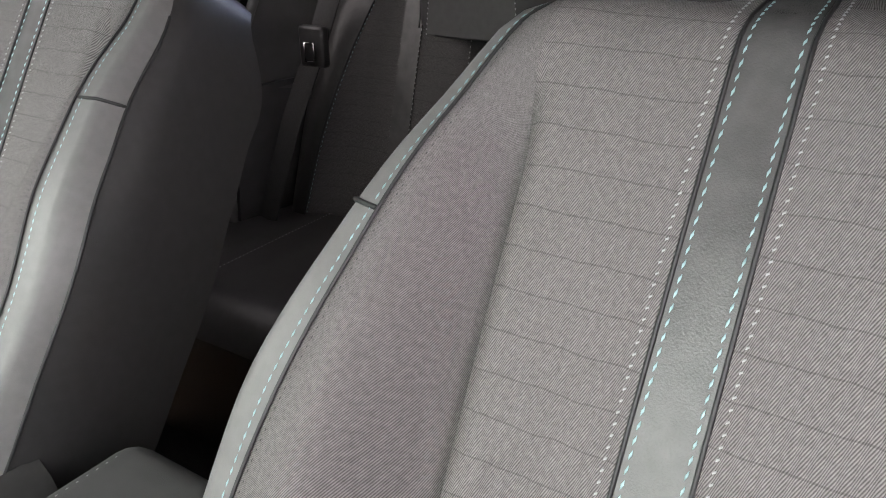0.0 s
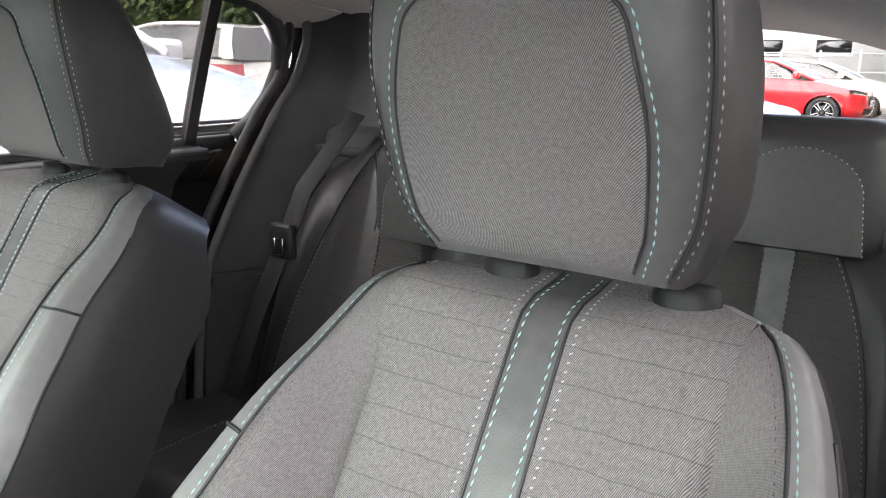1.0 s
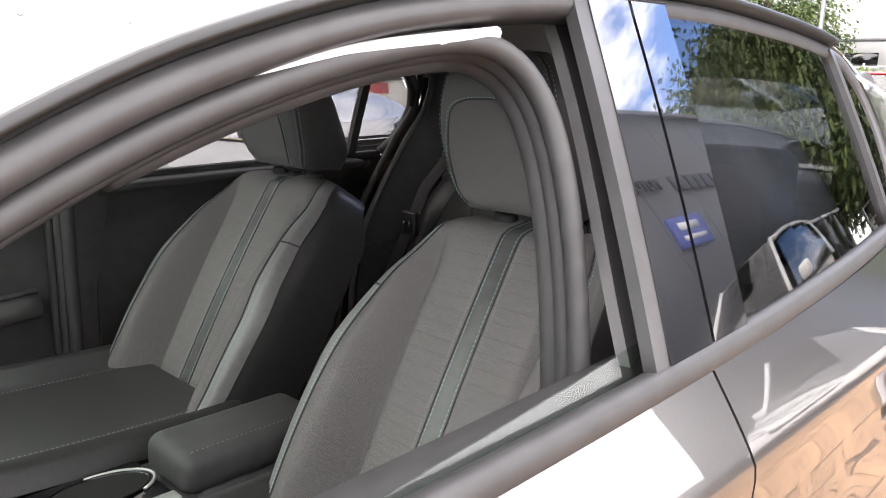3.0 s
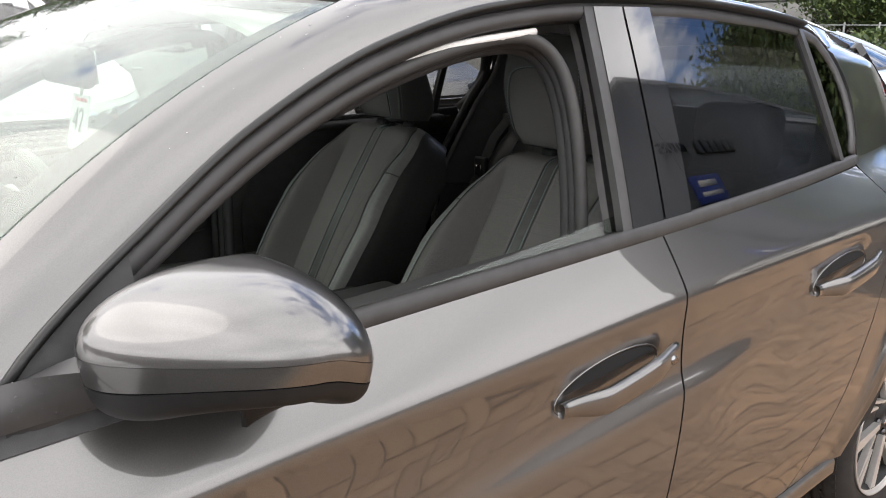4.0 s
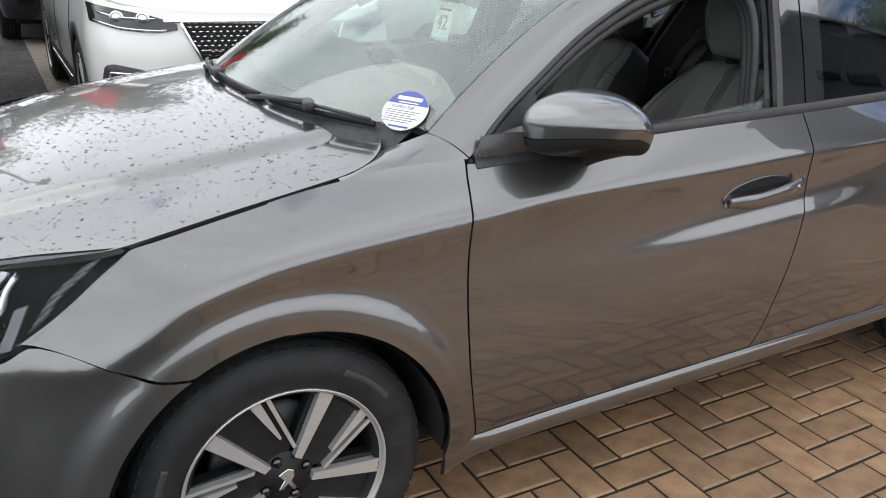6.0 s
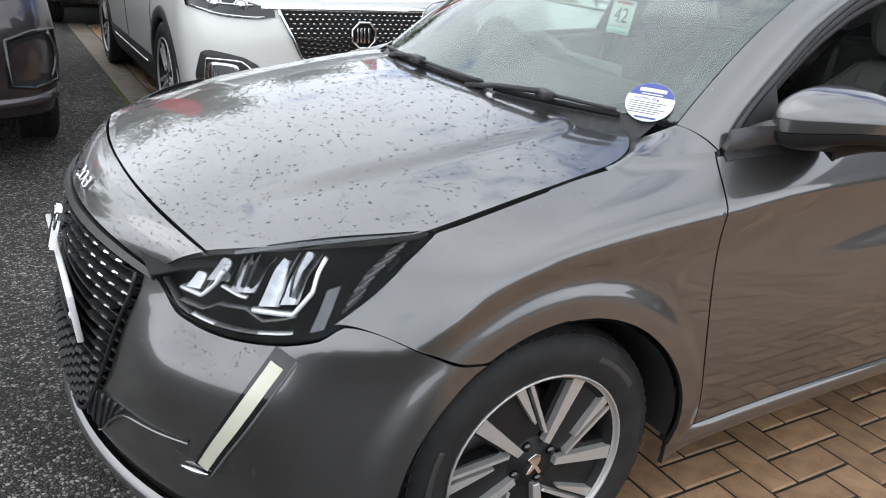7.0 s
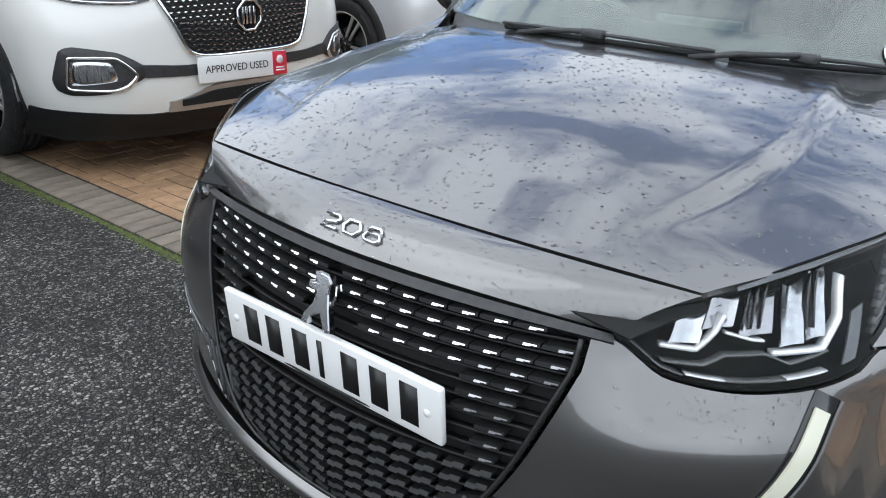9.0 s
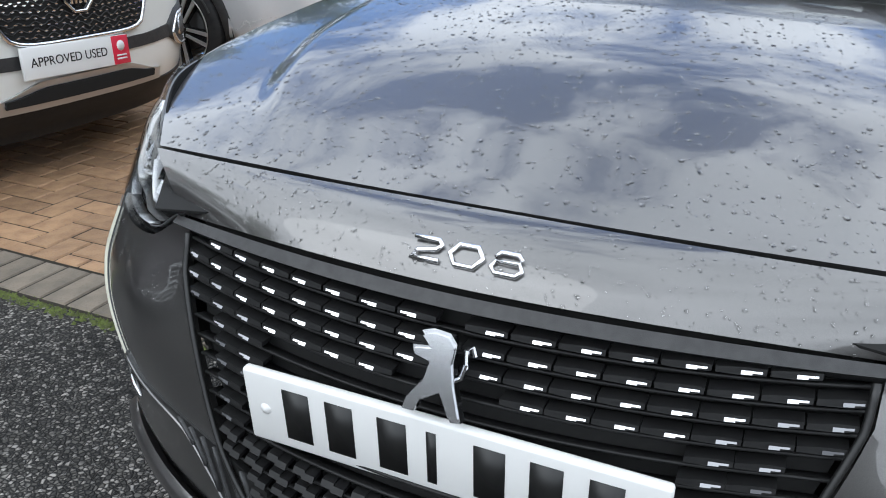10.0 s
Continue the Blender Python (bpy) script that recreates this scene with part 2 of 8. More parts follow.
def ribbon(path, normals, width, thick, flip=False):
    """A bar of rectangular section with softened edges, laid along a path with given outward normals."""
    path, normals = [Vector(p) for p in path], [Vector(q).normalized() for q in normals]
    n = len(path)
    e = min(width, thick) * 0.25
    prof = [(-width / 2, -thick), (-width / 2, -e), (-width / 2 + e, 0), (width / 2 - e, 0), (width / 2, -e), (width / 2, -thick)]
    vs, fs = [], []
    for i in range(n):
        d = (path[min(i + 1, n - 1)] - path[max(i - 1, 0)]).normalized()
        s = d.cross(normals[i]).normalized()
        for a, b in prof:
            vs.append(path[i] + s * a + normals[i] * b)
    m = len(prof)
    for i in range(n - 1):
        for k in range(m):
            q = (i * m + k, (i + 1) * m + k, (i + 1) * m + (k + 1) % m, i * m + (k + 1) % m)
            fs.append(q)
    fs.append(tuple(range(m)))
    fs.append(tuple(reversed(range((n - 1) * m, n * m))))
    return vs, fs


def lathe(prof, seg=48, axis="y"):
    """A body of revolution from (radius, height) pairs about the y axis (or z)."""
    vs, fs = [], []
    for r, h in prof:
        for k in range(seg):
            w = 2 * math.pi * k / seg
            vs.append((r * math.cos(w), h, r * math.sin(w)) if axis == "y" else (r * math.cos(w), r * math.sin(w), h))
    for i in range(len(prof) - 1):
        for k in range(seg):
            q = (i * seg + k, i * seg + (k + 1) % seg, (i + 1) * seg + (k + 1) % seg, (i + 1) * seg + k)
            fs.append(q if axis == "y" else tuple(reversed(q)))
    return vs, fs


def slab(x0, x1, y0, y1, z0, z1, r=0.01, seg=2):
    """A box with rounded edges, as a bmesh."""
    bm = bmesh.new()
    bmesh.ops.create_cube(bm, size=1)
    for v in bm.verts:
        v.co = Vector(((x0 + x1) / 2 + v.co.x * (x1 - x0), (y0 + y1) / 2 + v.co.y * (y1 - y0), (z0 + z1) / 2 + v.co.z * (z1 - z0)))
    if r > 0:
        bmesh.ops.bevel(bm, geom=list(bm.edges), offset=min(r, 0.45 * min(abs(x1 - x0), abs(y1 - y0), abs(z1 - z0))), segments=seg, affect="EDGES", profile=0.5)
    return bm


def data(bm):
    bm.verts.index_update()
    out = [v.co.copy() for v in bm.verts], [tuple(v.index for v in f.verts) for f in bm.faces]
    bm.free()
    return out


def prism(outline, depth, chamfer=0.0):
    """A flat polygon in x, z extruded from y = 0 back to y = depth, with a chamfered front."""
    n = len(outline)
    cx, cz = sum(p[0] for p in outline) / n, sum(p[1] for p in outline) / n
    vs = []
    if chamfer:
        for x, z in outline:
            d = math.hypot(x - cx, z - cz) or 1
            vs.append((x - (x - cx) / d * chamfer, 0, z - (z - cz) / d * chamfer))
        vs += [(x, chamfer, z) for x, z in outline]
    else:
        vs += [(x, 0, z) for x, z in outline]
    vs += [(x, depth, z) for x, z in outline]
    k = len(vs) // n
    fs = [tuple(range(n)), tuple(reversed(range((k - 1) * n, k * n)))]
    for j in range(k - 1):
        for i in range(n):
            fs.append((j * n + i, (j + 1) * n + i, (j + 1) * n + (i + 1) % n, j * n + (i + 1) % n))
    return vs, fs


def words(text, size, mat, parent, name, m, depth=0.0006, label=""):
    cu = bpy.data.curves.new(name, "FONT")
    cu.body, cu.size, cu.extrude = text, size, depth
    cu.align_x, cu.align_y = "CENTER", "CENTER"
    cu.materials.append(mat)
    ob = new(name, cu)
    if parent is not None:
        ob.parent = parent
    ob.matrix_basis = m
    if label:
        ob["label"] = label
    return ob

# ---- ground ----
def asphalt():
    """Worn asphalt: stones of about a centimetre in dark binder, with paler worn patches."""
    m = material("asphalt", (0.05, 0.05, 0.052), 0.8, spec=0.2)
    nt = m.node_tree
    b = nt.nodes["Principled BSDF"]
    co = nt.nodes.new("ShaderNodeTexCoord")
    vo, ve, no = nt.nodes.new("ShaderNodeTexVoronoi"), nt.nodes.new("ShaderNodeTexVoronoi"), nt.nodes.new("ShaderNodeTexNoise")
    vo.inputs["Scale"].default_value = ve.inputs["Scale"].default_value = 92
    ve.feature = "DISTANCE_TO_EDGE"
    no.inputs["Scale"].default_value, no.inputs["Detail"].default_value = 1.3, 6
    for n in (vo, ve, no):
        nt.links.new(co.outputs["Object"], n.inputs["Vector"])
    sp, cr = nt.nodes.new("ShaderNodeSeparateColor"), nt.nodes.new("ShaderNodeValToRGB")
    nt.links.new(vo.outputs["Color"], sp.inputs["Color"])
    nt.links.new(sp.outputs["Red"], cr.inputs["Fac"])
    e = cr.color_ramp.elements
    e[0].position, e[0].color = 0.15, (0.042, 0.040, 0.037, 1)
    e[1].position, e[1].color = 1.0, (0.31, 0.29, 0.265, 1)
    k = e.new(0.62)
    k.color = (0.090, 0.085, 0.077, 1)
    mr = nt.nodes.new("ShaderNodeMapRange")
    mr.inputs["From Max"].default_value = 0.22
    nt.links.new(ve.outputs["Distance"], mr.inputs["Value"])
    mix = nt.nodes.new("ShaderNodeMixRGB")
    mix.inputs["Color1"].default_value = (0.012, 0.0115, 0.011, 1)
    nt.links.new(mr.outputs["Result"], mix.inputs["Fac"])
    nt.links.new(cr.outputs["Color"], mix.inputs["Color2"])
    w = nt.nodes.new("ShaderNodeMapRange")
    w.inputs["From Min"].default_value, w.inputs["From Max"].default_value = 0.35, 0.70
    w.inputs["To Min"].default_value, w.inputs["To Max"].default_value = 0.70, 1.55
    nt.links.new(no.outputs["Fac"], w.inputs["Value"])
    hs = nt.nodes.new("ShaderNodeHueSaturation")
    nt.links.new(w.outputs["Result"], hs.inputs["Value"])
    nt.links.new(mix.outputs["Color"], hs.inputs["Color"])
    nt.links.new(hs.outputs["Color"], b.inputs["Base Color"])
    add = nt.nodes.new("ShaderNodeMath")
    nt.links.new(mr.outputs["Result"], add.inputs[0])
    nt.links.new(sp.outputs["Green"], add.inputs[1])
    bp = nt.nodes.new("ShaderNodeBump")
    bp.inputs["Strength"].default_value, bp.inputs["Distance"].default_value = 1.0, 0.004
    nt.links.new(add.outputs[0], bp.inputs["Height"])
    nt.links.new(bp.outputs["Normal"], b.inputs["Normal"])
    return m


M_ASPHALT = asphalt()
M_BRICK = vary(vary(material("buff_brick", (0.345, 0.212, 0.115), 0.62), (0.225, 0.128, 0.070), 14, 0.9, 5, 0.42, 0.68), (0.16, 0.11, 0.075), 120, 0.7, 3, 0.60, 0.74, bump=0.5, bump_scale=160)
M_EDGING = vary(vary(material("grey_brick", (0.20, 0.165, 0.125), 0.75), (0.13, 0.11, 0.085), 12, 0.9, 5), (0.07, 0.065, 0.05), 110, 0.7, 3, 0.6, 0.75, bump=0.5, bump_scale=160)
M_JOINT = vary(material("dark_joint_sand", (0.030, 0.023, 0.017), 0.95), (0.02, 0.019, 0.013), 20, bump=0.5)
M_MOSS = vary(material("moss", (0.10, 0.13, 0.025), 0.95), (0.06, 0.07, 0.02), 60, 1.0, 3, bump=0.6, bump_scale=300)
M_CHIP = vary(material("stone_chips", (0.06, 0.057, 0.053), 0.6), (0.20, 0.19, 0.175), 60, 1.0, 2, 0.45, 0.6)


def tinted(m, spread):
    """Piece by piece change of tone."""
    nt = m.node_tree
    b = nt.nodes["Principled BSDF"]
    src = b.inputs["Base Color"].links[0].from_socket
    oi, mr, hs = nt.nodes.new("ShaderNodeObjectInfo"), nt.nodes.new("ShaderNodeMapRange"), nt.nodes.new("ShaderNodeHueSaturation")
    mr.inputs["To Min"].default_value, mr.inputs["To Max"].default_value = 1 - spread, 1 + spread
    nt.links.new(oi.outputs["Random"], mr.inputs["Value"])
    nt.links.new(mr.outputs["Result"], hs.inputs["Value"])
    nt.links.new(src, hs.inputs["Color"])
    nt.links.new(hs.outputs["Color"], b.inputs["Base Color"])
    return m


tinted(M_BRICK, 0.22)
tinted(M_EDGING, 0.2)
ground = tagged(part("ground", ([(-150, -150, -0.012), (150, -150, -0.012), (150, 150, -0.012), (-150, 150, -0.012)], [(0, 1, 2, 3)]), M_ASPHALT, None), "dark damp asphalt car park reaching to the horizon", "ground", "", "structure")

# coarse chips standing proud of the asphalt where the camera looks down on it
rng = random.Random(7)
vs, fs = [], []
for _ in range(16000):
    x, y = rng.uniform(-1.6, 0.80), rng.uniform(-1.6, 4.6)
    if rng.random() > 1.0 - 0.14 * max(0.0, y):
        continue
    r = rng.uniform(0.0025, 0.0062)
    a, h = rng.uniform(0, 6.28), rng.uniform(0.35, 0.8)
    k = len(vs)
    for j in range(4):
        w = a + j * 1.5708 + rng.uniform(-0.3, 0.3)
        vs.append((x + r * math.cos(w), y + r * math.sin(w), -0.0122))
    vs.append((x + rng.uniform(-0.3, 0.3) * r, y + rng.uniform(-0.3, 0.3) * r, -0.0115 + r * h))
    fs += [(k, k + 1, k + 4), (k + 1, k + 2, k + 4), (k + 2, k + 3, k + 4), (k + 3, k, k + 4)]
tagged(part("stone_chips", (vs, fs), M_CHIP, None, "", True), "loose stone chips set in dark asphalt", "gravel", "", "stuff")

PX0, PX1, PY0, PY1 = 1.03, 6.2, -6.0, 9.0
paving = tagged(part("pavement", slab(0.815, PX1, PY0, PY1, -0.05, -0.006, 0), M_JOINT, None), "buff block paving in a herringbone of parking bays", "pavement", "", "structure")


def block(lx, ly, h=0.012, c=0.005):
    """A paving block with chamfered edges and slightly blunt corners, centred."""
    a, b = lx / 2, ly / 2
    vs = [(-a, -b, -h), (a, -b, -h), (a, b, -h), (-a, b, -h), (-a, -b, -c), (a, -b, -c), (a, b, -c), (-a, b, -c),
          (-a + c, -b + c, 0), (a - c, -b + c, 0), (a - c, b - c, 0), (-a + c, b - c, 0)]
    fs = [(8, 9, 10, 11)]
    for j in range(4):
        k = (j + 1) % 4
        fs += [(j, k, 4 + k, 4 + j), (4 + j, 4 + k, 8 + k, 8 + j)]
    return vs, fs


def mesh_of(name, d, mat):
    me = bpy.data.meshes.new(name)
    me.from_pydata(d[0], [], d[1])
    me.materials.append(mat)
    return me


BL, BW, BJ = 0.2140, 0.1070, 0.0080
ME_X, ME_Y = mesh_of("brick", block(BL - BJ, BW - BJ), M_BRICK), mesh_of("brick", block(BW - BJ, BL - BJ), M_BRICK)
ME_E = mesh_of("edging_brick", block(0.205 - BJ, 0.100 - BJ), M_EDGING)


def herring():
    """Centres of the herringbone: pairs of lying and standing blocks stepping along the diagonal."""
    out = []
    for i in range(-90, 90):
        for j in range(-90, 90):
            # unit cell of a 90-degree herringbone: 4 widths across, shifted by one width a row
            bx = 4 * i * BW + j * BW
            by = j * BW
            out.append((bx + BW, by + BW / 2, 0))
            out.append((bx + 3.5 * BW, by + BW, 1))
    return out


def place(me, name, x, y, parent, rng):
    ob = new(name, me)
    ob.parent = parent
    ob.location = (x, y, rng.uniform(-0.0022, 0.0008))
    ob.rotation_euler = (rng.uniform(-0.006, 0.006), rng.uniform(-0.006, 0.006), rng.uniform(-0.008, 0.008))
    return ob


rng = random.Random(11)
near, rest_v, rest_f = [], [], []
shift_x, shift_y = 1.42, -0.72
for x, y, kind in herring():
    x, y = x + shift_x, y + shift_y
    half = (BL / 2, BW / 2) if kind == 0 else (BW / 2, BL / 2)
    if x - half[0] < PX0 + 0.002 and x + half[0] > PX0 + 0.035 and PY0 < y - half[1] and y + half[1] < PY1:
        # cut blocks along the edging
        cut = x + half[0] - PX0 - 0.002
        d = block(cut - BJ, 2 * half[1] - BJ)
        k = len(rest_v)
        rest_v += [(p + PX0 + 0.002 + cut / 2, q + y, r) for p, q, r in d[0]]
        rest_f += [tuple(i + k for i in f) for f in d[1]]
        continue
    if x - half[0] < PX0 + 0.002 or x + half[0] > PX1 or y - half[1] < PY0 or y + half[1] > PY1:
        continue
    stretch_a = 1.05 < x < 3.1 and -1.35 < y < -0.42
    stretch_b = 1.05 < x < 2.6 and 1.25 < y < 2.5
    if stretch_a or stretch_b:
        place(ME_X if kind == 0 else ME_Y, "brick", x, y, paving, rng)
    else:
        d = block(*((BL - BJ, BW - BJ) if kind == 0 else (BW - BJ, BL - BJ)))
        dz = rng.uniform(-0.002, 0.0008)
        k = len(rest_v)
        rest_v += [(a + x, b + y, c + dz) for a, b, c in d[0]]
        rest_f += [tuple(i + k for i in q) for q in d[1]]
M_BRICK_FAR = M_BRICK.copy()
M_BRICK_FAR.name = "buff_brick_far"
nt = M_BRICK_FAR.node_tree
ge = nt.nodes.new("ShaderNodeNewGeometry")
for n in nt.nodes:
    if n.bl_idname == "ShaderNodeMapRange" and n.inputs["Value"].links and n.inputs["Value"].links[0].from_node.bl_idname == "ShaderNodeObjectInfo":
        nt.links.new(ge.outputs["Random Per Island"], n.inputs["Value"])
far = part("far_bricks", (rest_v, rest_f), M_BRICK_FAR, paving, "", True)
far["kind"] = "stuff"
for y in np.arange(-1.9, 4.2, 0.1005):
    place(ME_E, "edging_brick", 0.922, float(y), paving, rng)
d = [], []
for y in list(np.arange(PY0 + 0.1, -1.95, 0.1005)) + list(np.arange(4.25, PY1, 0.1005)):
    d = join(d, ([(a + 0.922, b + float(y), c) for a, b, c in block(0.2, 0.095)[0]], block(0.2, 0.095)[1]))
part("far_edging", d, M_EDGING, paving, "", True)["kind"] = "stuff"
# moss along the edge of the paving
vs, fs = [], []
for _ in range(2600):
    y = rng.uniform(1.0, 5.2)
    x = 0.806 + rng.gauss(0, 0.012 + 0.006 * math.sin(5 * y))
    r, h = rng.uniform(0.004, 0.012), rng.uniform(0.003, 0.010)
    k = len(vs)
    for j in range(5):
        w = j * 1.2566 + rng.uniform(-0.3, 0.3)
        vs.append((x + r * math.cos(w), y + r * math.sin(w), -0.013))
    vs.append((x, y, -0.012 + h))
    fs += [(k + j, k + (j + 1) % 5, k + 5) for j in range(5)]
tagged(part("moss", (vs, fs), M_MOSS, None), "yellow-green moss along the edge of the paving", "moss", "", "stuff")

# ---- the grey hatchback: surfaces ----
# x runs from the nose (0) to the tail (4.055), the left side has negative y
FA, RA, WHEEL_Z, ARCH_R = 0.831, 3.371, 0.31, 0.362
CREASE_Z = [(0.0, 0.655), (0.50, 0.658), (0.58, 0.702), (0.65, 0.748), (0.79, 0.788), (0.90, 0.802), (1.025, 0.815), (1.2, 0.832), (1.46, 0.862), (1.86, 0.874), (2.2, 0.893), (2.62, 0.912), (3.1, 0.925), (3.5, 0.92), (4.0, 0.88)]
CREASE_W = [(0.0, 0.838), (0.6, 0.838), (0.83, 0.830), (1.03, 0.824), (1.26, 0.818), (1.86, 0.824), (2.2, 0.831), (2.6, 0.834), (3.0, 0.834), (3.4, 0.836), (3.75, 0.825), (4.0, 0.79)]
BELT_Z = [(0.0, 0.80), (0.3, 0.815), (0.577, 0.858), (0.8, 0.893), (1.0, 0.918), (1.26, 0.938), (1.7, 0.970), (2.25, 0.997), (2.6, 1.008), (3.0, 1.016), (3.2, 1.022), (3.7, 1.03)]
BELT_W = [(0.0, 0.765), (0.3, 0.765), (0.577, 0.742), (0.8, 0.727), (1.0, 0.712), (1.26, 0.736), (1.7, 0.765), (2.25, 0.783), (2.5, 0.776), (2.75, 0.757), (3.0, 0.728), (3.2, 0.700), (3.5, 0.65), (3.8, 0.58), (4.0, 0.54)]
LOWER = [(0, 0), (0.06, -0.006), (0.19, 0.003), (0.36, 0.014), (0.46, 0.008), (0.54, -0.010), (0.62, -0.035), (0.75, -0.10)]
NOSE = [(0.16, 0.13), (0.20, 0.075), (0.26, 0.028), (0.33, 0.008), (0.42, 0.010), (0.52, 0.022), (0.62, 0.040), (0.72, 0.060), (0.78, 0.070), (0.82, 0.090), (0.86, 0.095)]
NOSE_L = 0.55
TAIL_X = 3.40


def softened(pts, reach, lo, hi):
    """The curve through the points, faired over the given reach."""
    grid = np.arange(lo, hi, 0.002)
    raw = np.array([table(float(v), pts) for v in grid])
    n = int(reach / 0.002)
    k = np.hanning(2 * n + 3)
    return grid, np.convolve(np.pad(raw, n + 1, mode="edge"), k / k.sum(), "valid")


FAIR_CREASE, FAIR_BELT, FAIR_LOWER, FAIR_RISE = softened(CREASE_W, 0.34, -0.2, 4.4), softened(BELT_W, 0.22, -0.2, 4.4), softened(LOWER, 0.07, -0.1, 0.9), softened(CREASE_Z, 0.30, -0.2, 4.4)


def fair(x, curve):
    return float(np.interp(x, curve[0], curve[1]))


def half_width(x, z):
    """Half the body's width at x and z, windows included, without the rounding of nose and tail."""
    zc, wc, zb, wb = table(x, CREASE_Z), fair(x, FAIR_CREASE), table(x, BELT_Z), fair(x, FAIR_BELT)
    if z > zb:
        w = wb - 0.40 * (z - zb) - 0.16 * (z - zb) ** 2
    elif z > zc:
        p = table(x, [(0.0, 1.0), (0.5, 1.3), (0.9, 1.7), (1.1, 1.5), (1.3, 1.12)])
        w = wc - (wc - wb) * ((z - zc) / (zb - zc)) ** p
    else:
        w = wc + fair(max(0.0, fair(x, FAIR_RISE) - z), FAIR_LOWER)
        # the scallop below the handles
        zs = 0.715 + 0.072 * (x - 1.72)
        w += 0.010 * (1 - smooth(zs - 0.024, zs + 0.024, z)) * smooth(1.40, 2.02, x) * (1 - smooth(2.30, 2.60, x)) * smooth(0.40, 0.62, z)
    for cx in (FA, RA):
        r = math.hypot(x - cx, z - WHEEL_Z)
        w += 0.013 * (1 - smooth(0.395, 0.445, r)) * smooth(0.2, 0.3, z + 0.1)
    return w


def body(x, z, side=-1):
    """A point of the body's side, nose and tail rounded in plan."""
    x0 = table(z, NOSE)
    w = half_width(x, z)
    if x < x0 + NOSE_L:
        t = max(0.0, (x - x0) / NOSE_L)
        w *= math.sqrt(max(0.0, 1 - (1 - t) ** 2))
    if x > TAIL_X:
        t = min(1.0, (x - TAIL_X) / (4.055 - TAIL_X - 0.25 * smooth(0.75, 1.3, z)))
        w *= max(0.0, 1 - t ** 3.4) ** (1 / 3.0)
    return Vector((x, side * w, z))


def nose(s, z, side=-1, out=0.0):
    """The same surface by the plan angle s: 0 at the middle, pi/2 where the corner ends, straight on from there."""
    x0 = table(z, NOSE)
    out += 0.034 * smooth(0.36, 0.54, z) * (1 - smooth(0.555, 0.690, z)) * smooth(0.42, 0.72, s) * (1 - smooth(0.98, 1.20, s))
    if s <= math.pi / 2:
        x = x0 + NOSE_L * (1 - math.cos(s))
        p = Vector((x, side * half_width(x, z) * math.sin(s), z))
    else:
        x = x0 + NOSE_L + (s - math.pi / 2) * 0.6
        p = Vector((x, side * half_width(x, z), z))
    if out:
        p += Vector((-math.cos(min(s, math.pi / 2)), side * math.sin(min(s, math.pi / 2)), 0.12)).normalized() * out
    return p


BONNET_Z = [(0.05, 0.735), (0.085, 0.764), (0.12, 0.784), (0.165, 0.802), (0.226, 0.825), (0.35, 0.868), (0.6, 0.932), (0.9, 0.982), (1.05, 1.000), (1.3, 1.045)]
BONNET_Y = [(0.15, 0.50), (0.226, 0.552), (0.35, 0.640), (0.577, 0.738), (0.8, 0.724), (0.98, 0.702), (1.06, 0.672), (1.11, 0.622), (1.14, 0.555)]


def bonnet(x, y):
    z = table(x, BONNET_Z) - 0.130 * abs(y) ** 2
    ridge = table(x, [(0.2, 0.35), (0.25, 0.385), (0.485, 0.478), (0.7, 0.510), (0.92, 0.512), (1.1, 0.490)])
    z += 0.014 * smooth(0.24, 0.52, x) * (1 - smooth(ridge - 0.014, ridge + 0.036, abs(y))) - 0.006 * smooth(0.2, 0.5, x)
    return Vector((x, y, z))


ROOF_Z = [(1.62, 1.352), (1.72, 1.378), (1.95, 1.417), (2.3, 1.431), (2.7, 1.421), (3.2, 1.376), (3.75, 1.29)]


def roof_w(x):
    """Half the roof's width."""
    return 0.560 + 0.015 * smooth(1.8, 2.3, x) - 0.080 * smooth(2.35, 3.25, x) - 0.070 * smooth(3.22, 3.68, x)


def roof(x, y):
    return Vector((x, y, table(x, ROOF_Z) - 0.058 * (abs(y) / 0.6) ** 2.3))


def screen(u, v):
    """The windscreen: u across (-1 to 1), v from base to top."""
    base = Vector((0.955 + 0.243 * abs(u) ** 2.3, 0.664 * u, 0.998 - 0.010 * u * u))
    top = Vector((1.665 + 0.120 * abs(u) ** 2.3, 0.562 * u, 0.0))
    top.z = roof(top.x, top.y).z - 0.003
    p = base.lerp(top, v)
    return p + Vector((-0.35, 0, 0.9)) * 0.035 * 4 * v * (1 - v)


FRAME_TOP = [(1.27, 0.952), (1.33, 1.015), (1.45, 1.105), (1.6, 1.203), (1.8, 1.292), (2.0, 1.342), (2.2, 1.363), (2.45, 1.367), (2.75, 1.355), (2.95, 1.340), (3.06, 1.322), (3.13, 1.285)]

BUMP_TOP = [(0.50, 0.722), (0.60, 0.708), (0.70, 0.664), (0.85, 0.653), (1.00, 0.660), (1.12, 0.676), (1.20, 0.703), (1.60, 0.6245), (1.67, 0.6195)]
E_GAP = 0.0022
DOOR_F = [(0.2, 1.290), (0.30, 1.276), (0.42, 1.247), (0.55, 1.231), (0.70, 1.224), (0.82, 1.226), (0.90, 1.240), (0.96, 1.262)]
DOOR_M = [(0.2, 2.15), (0.30, 2.170), (0.37, 2.188), (0.5, 2.203), (0.58, 2.220), (0.70, 2.250), (0.78, 2.258), (0.9, 2.255), (0.96, 2.246), (1.02, 2.234)]


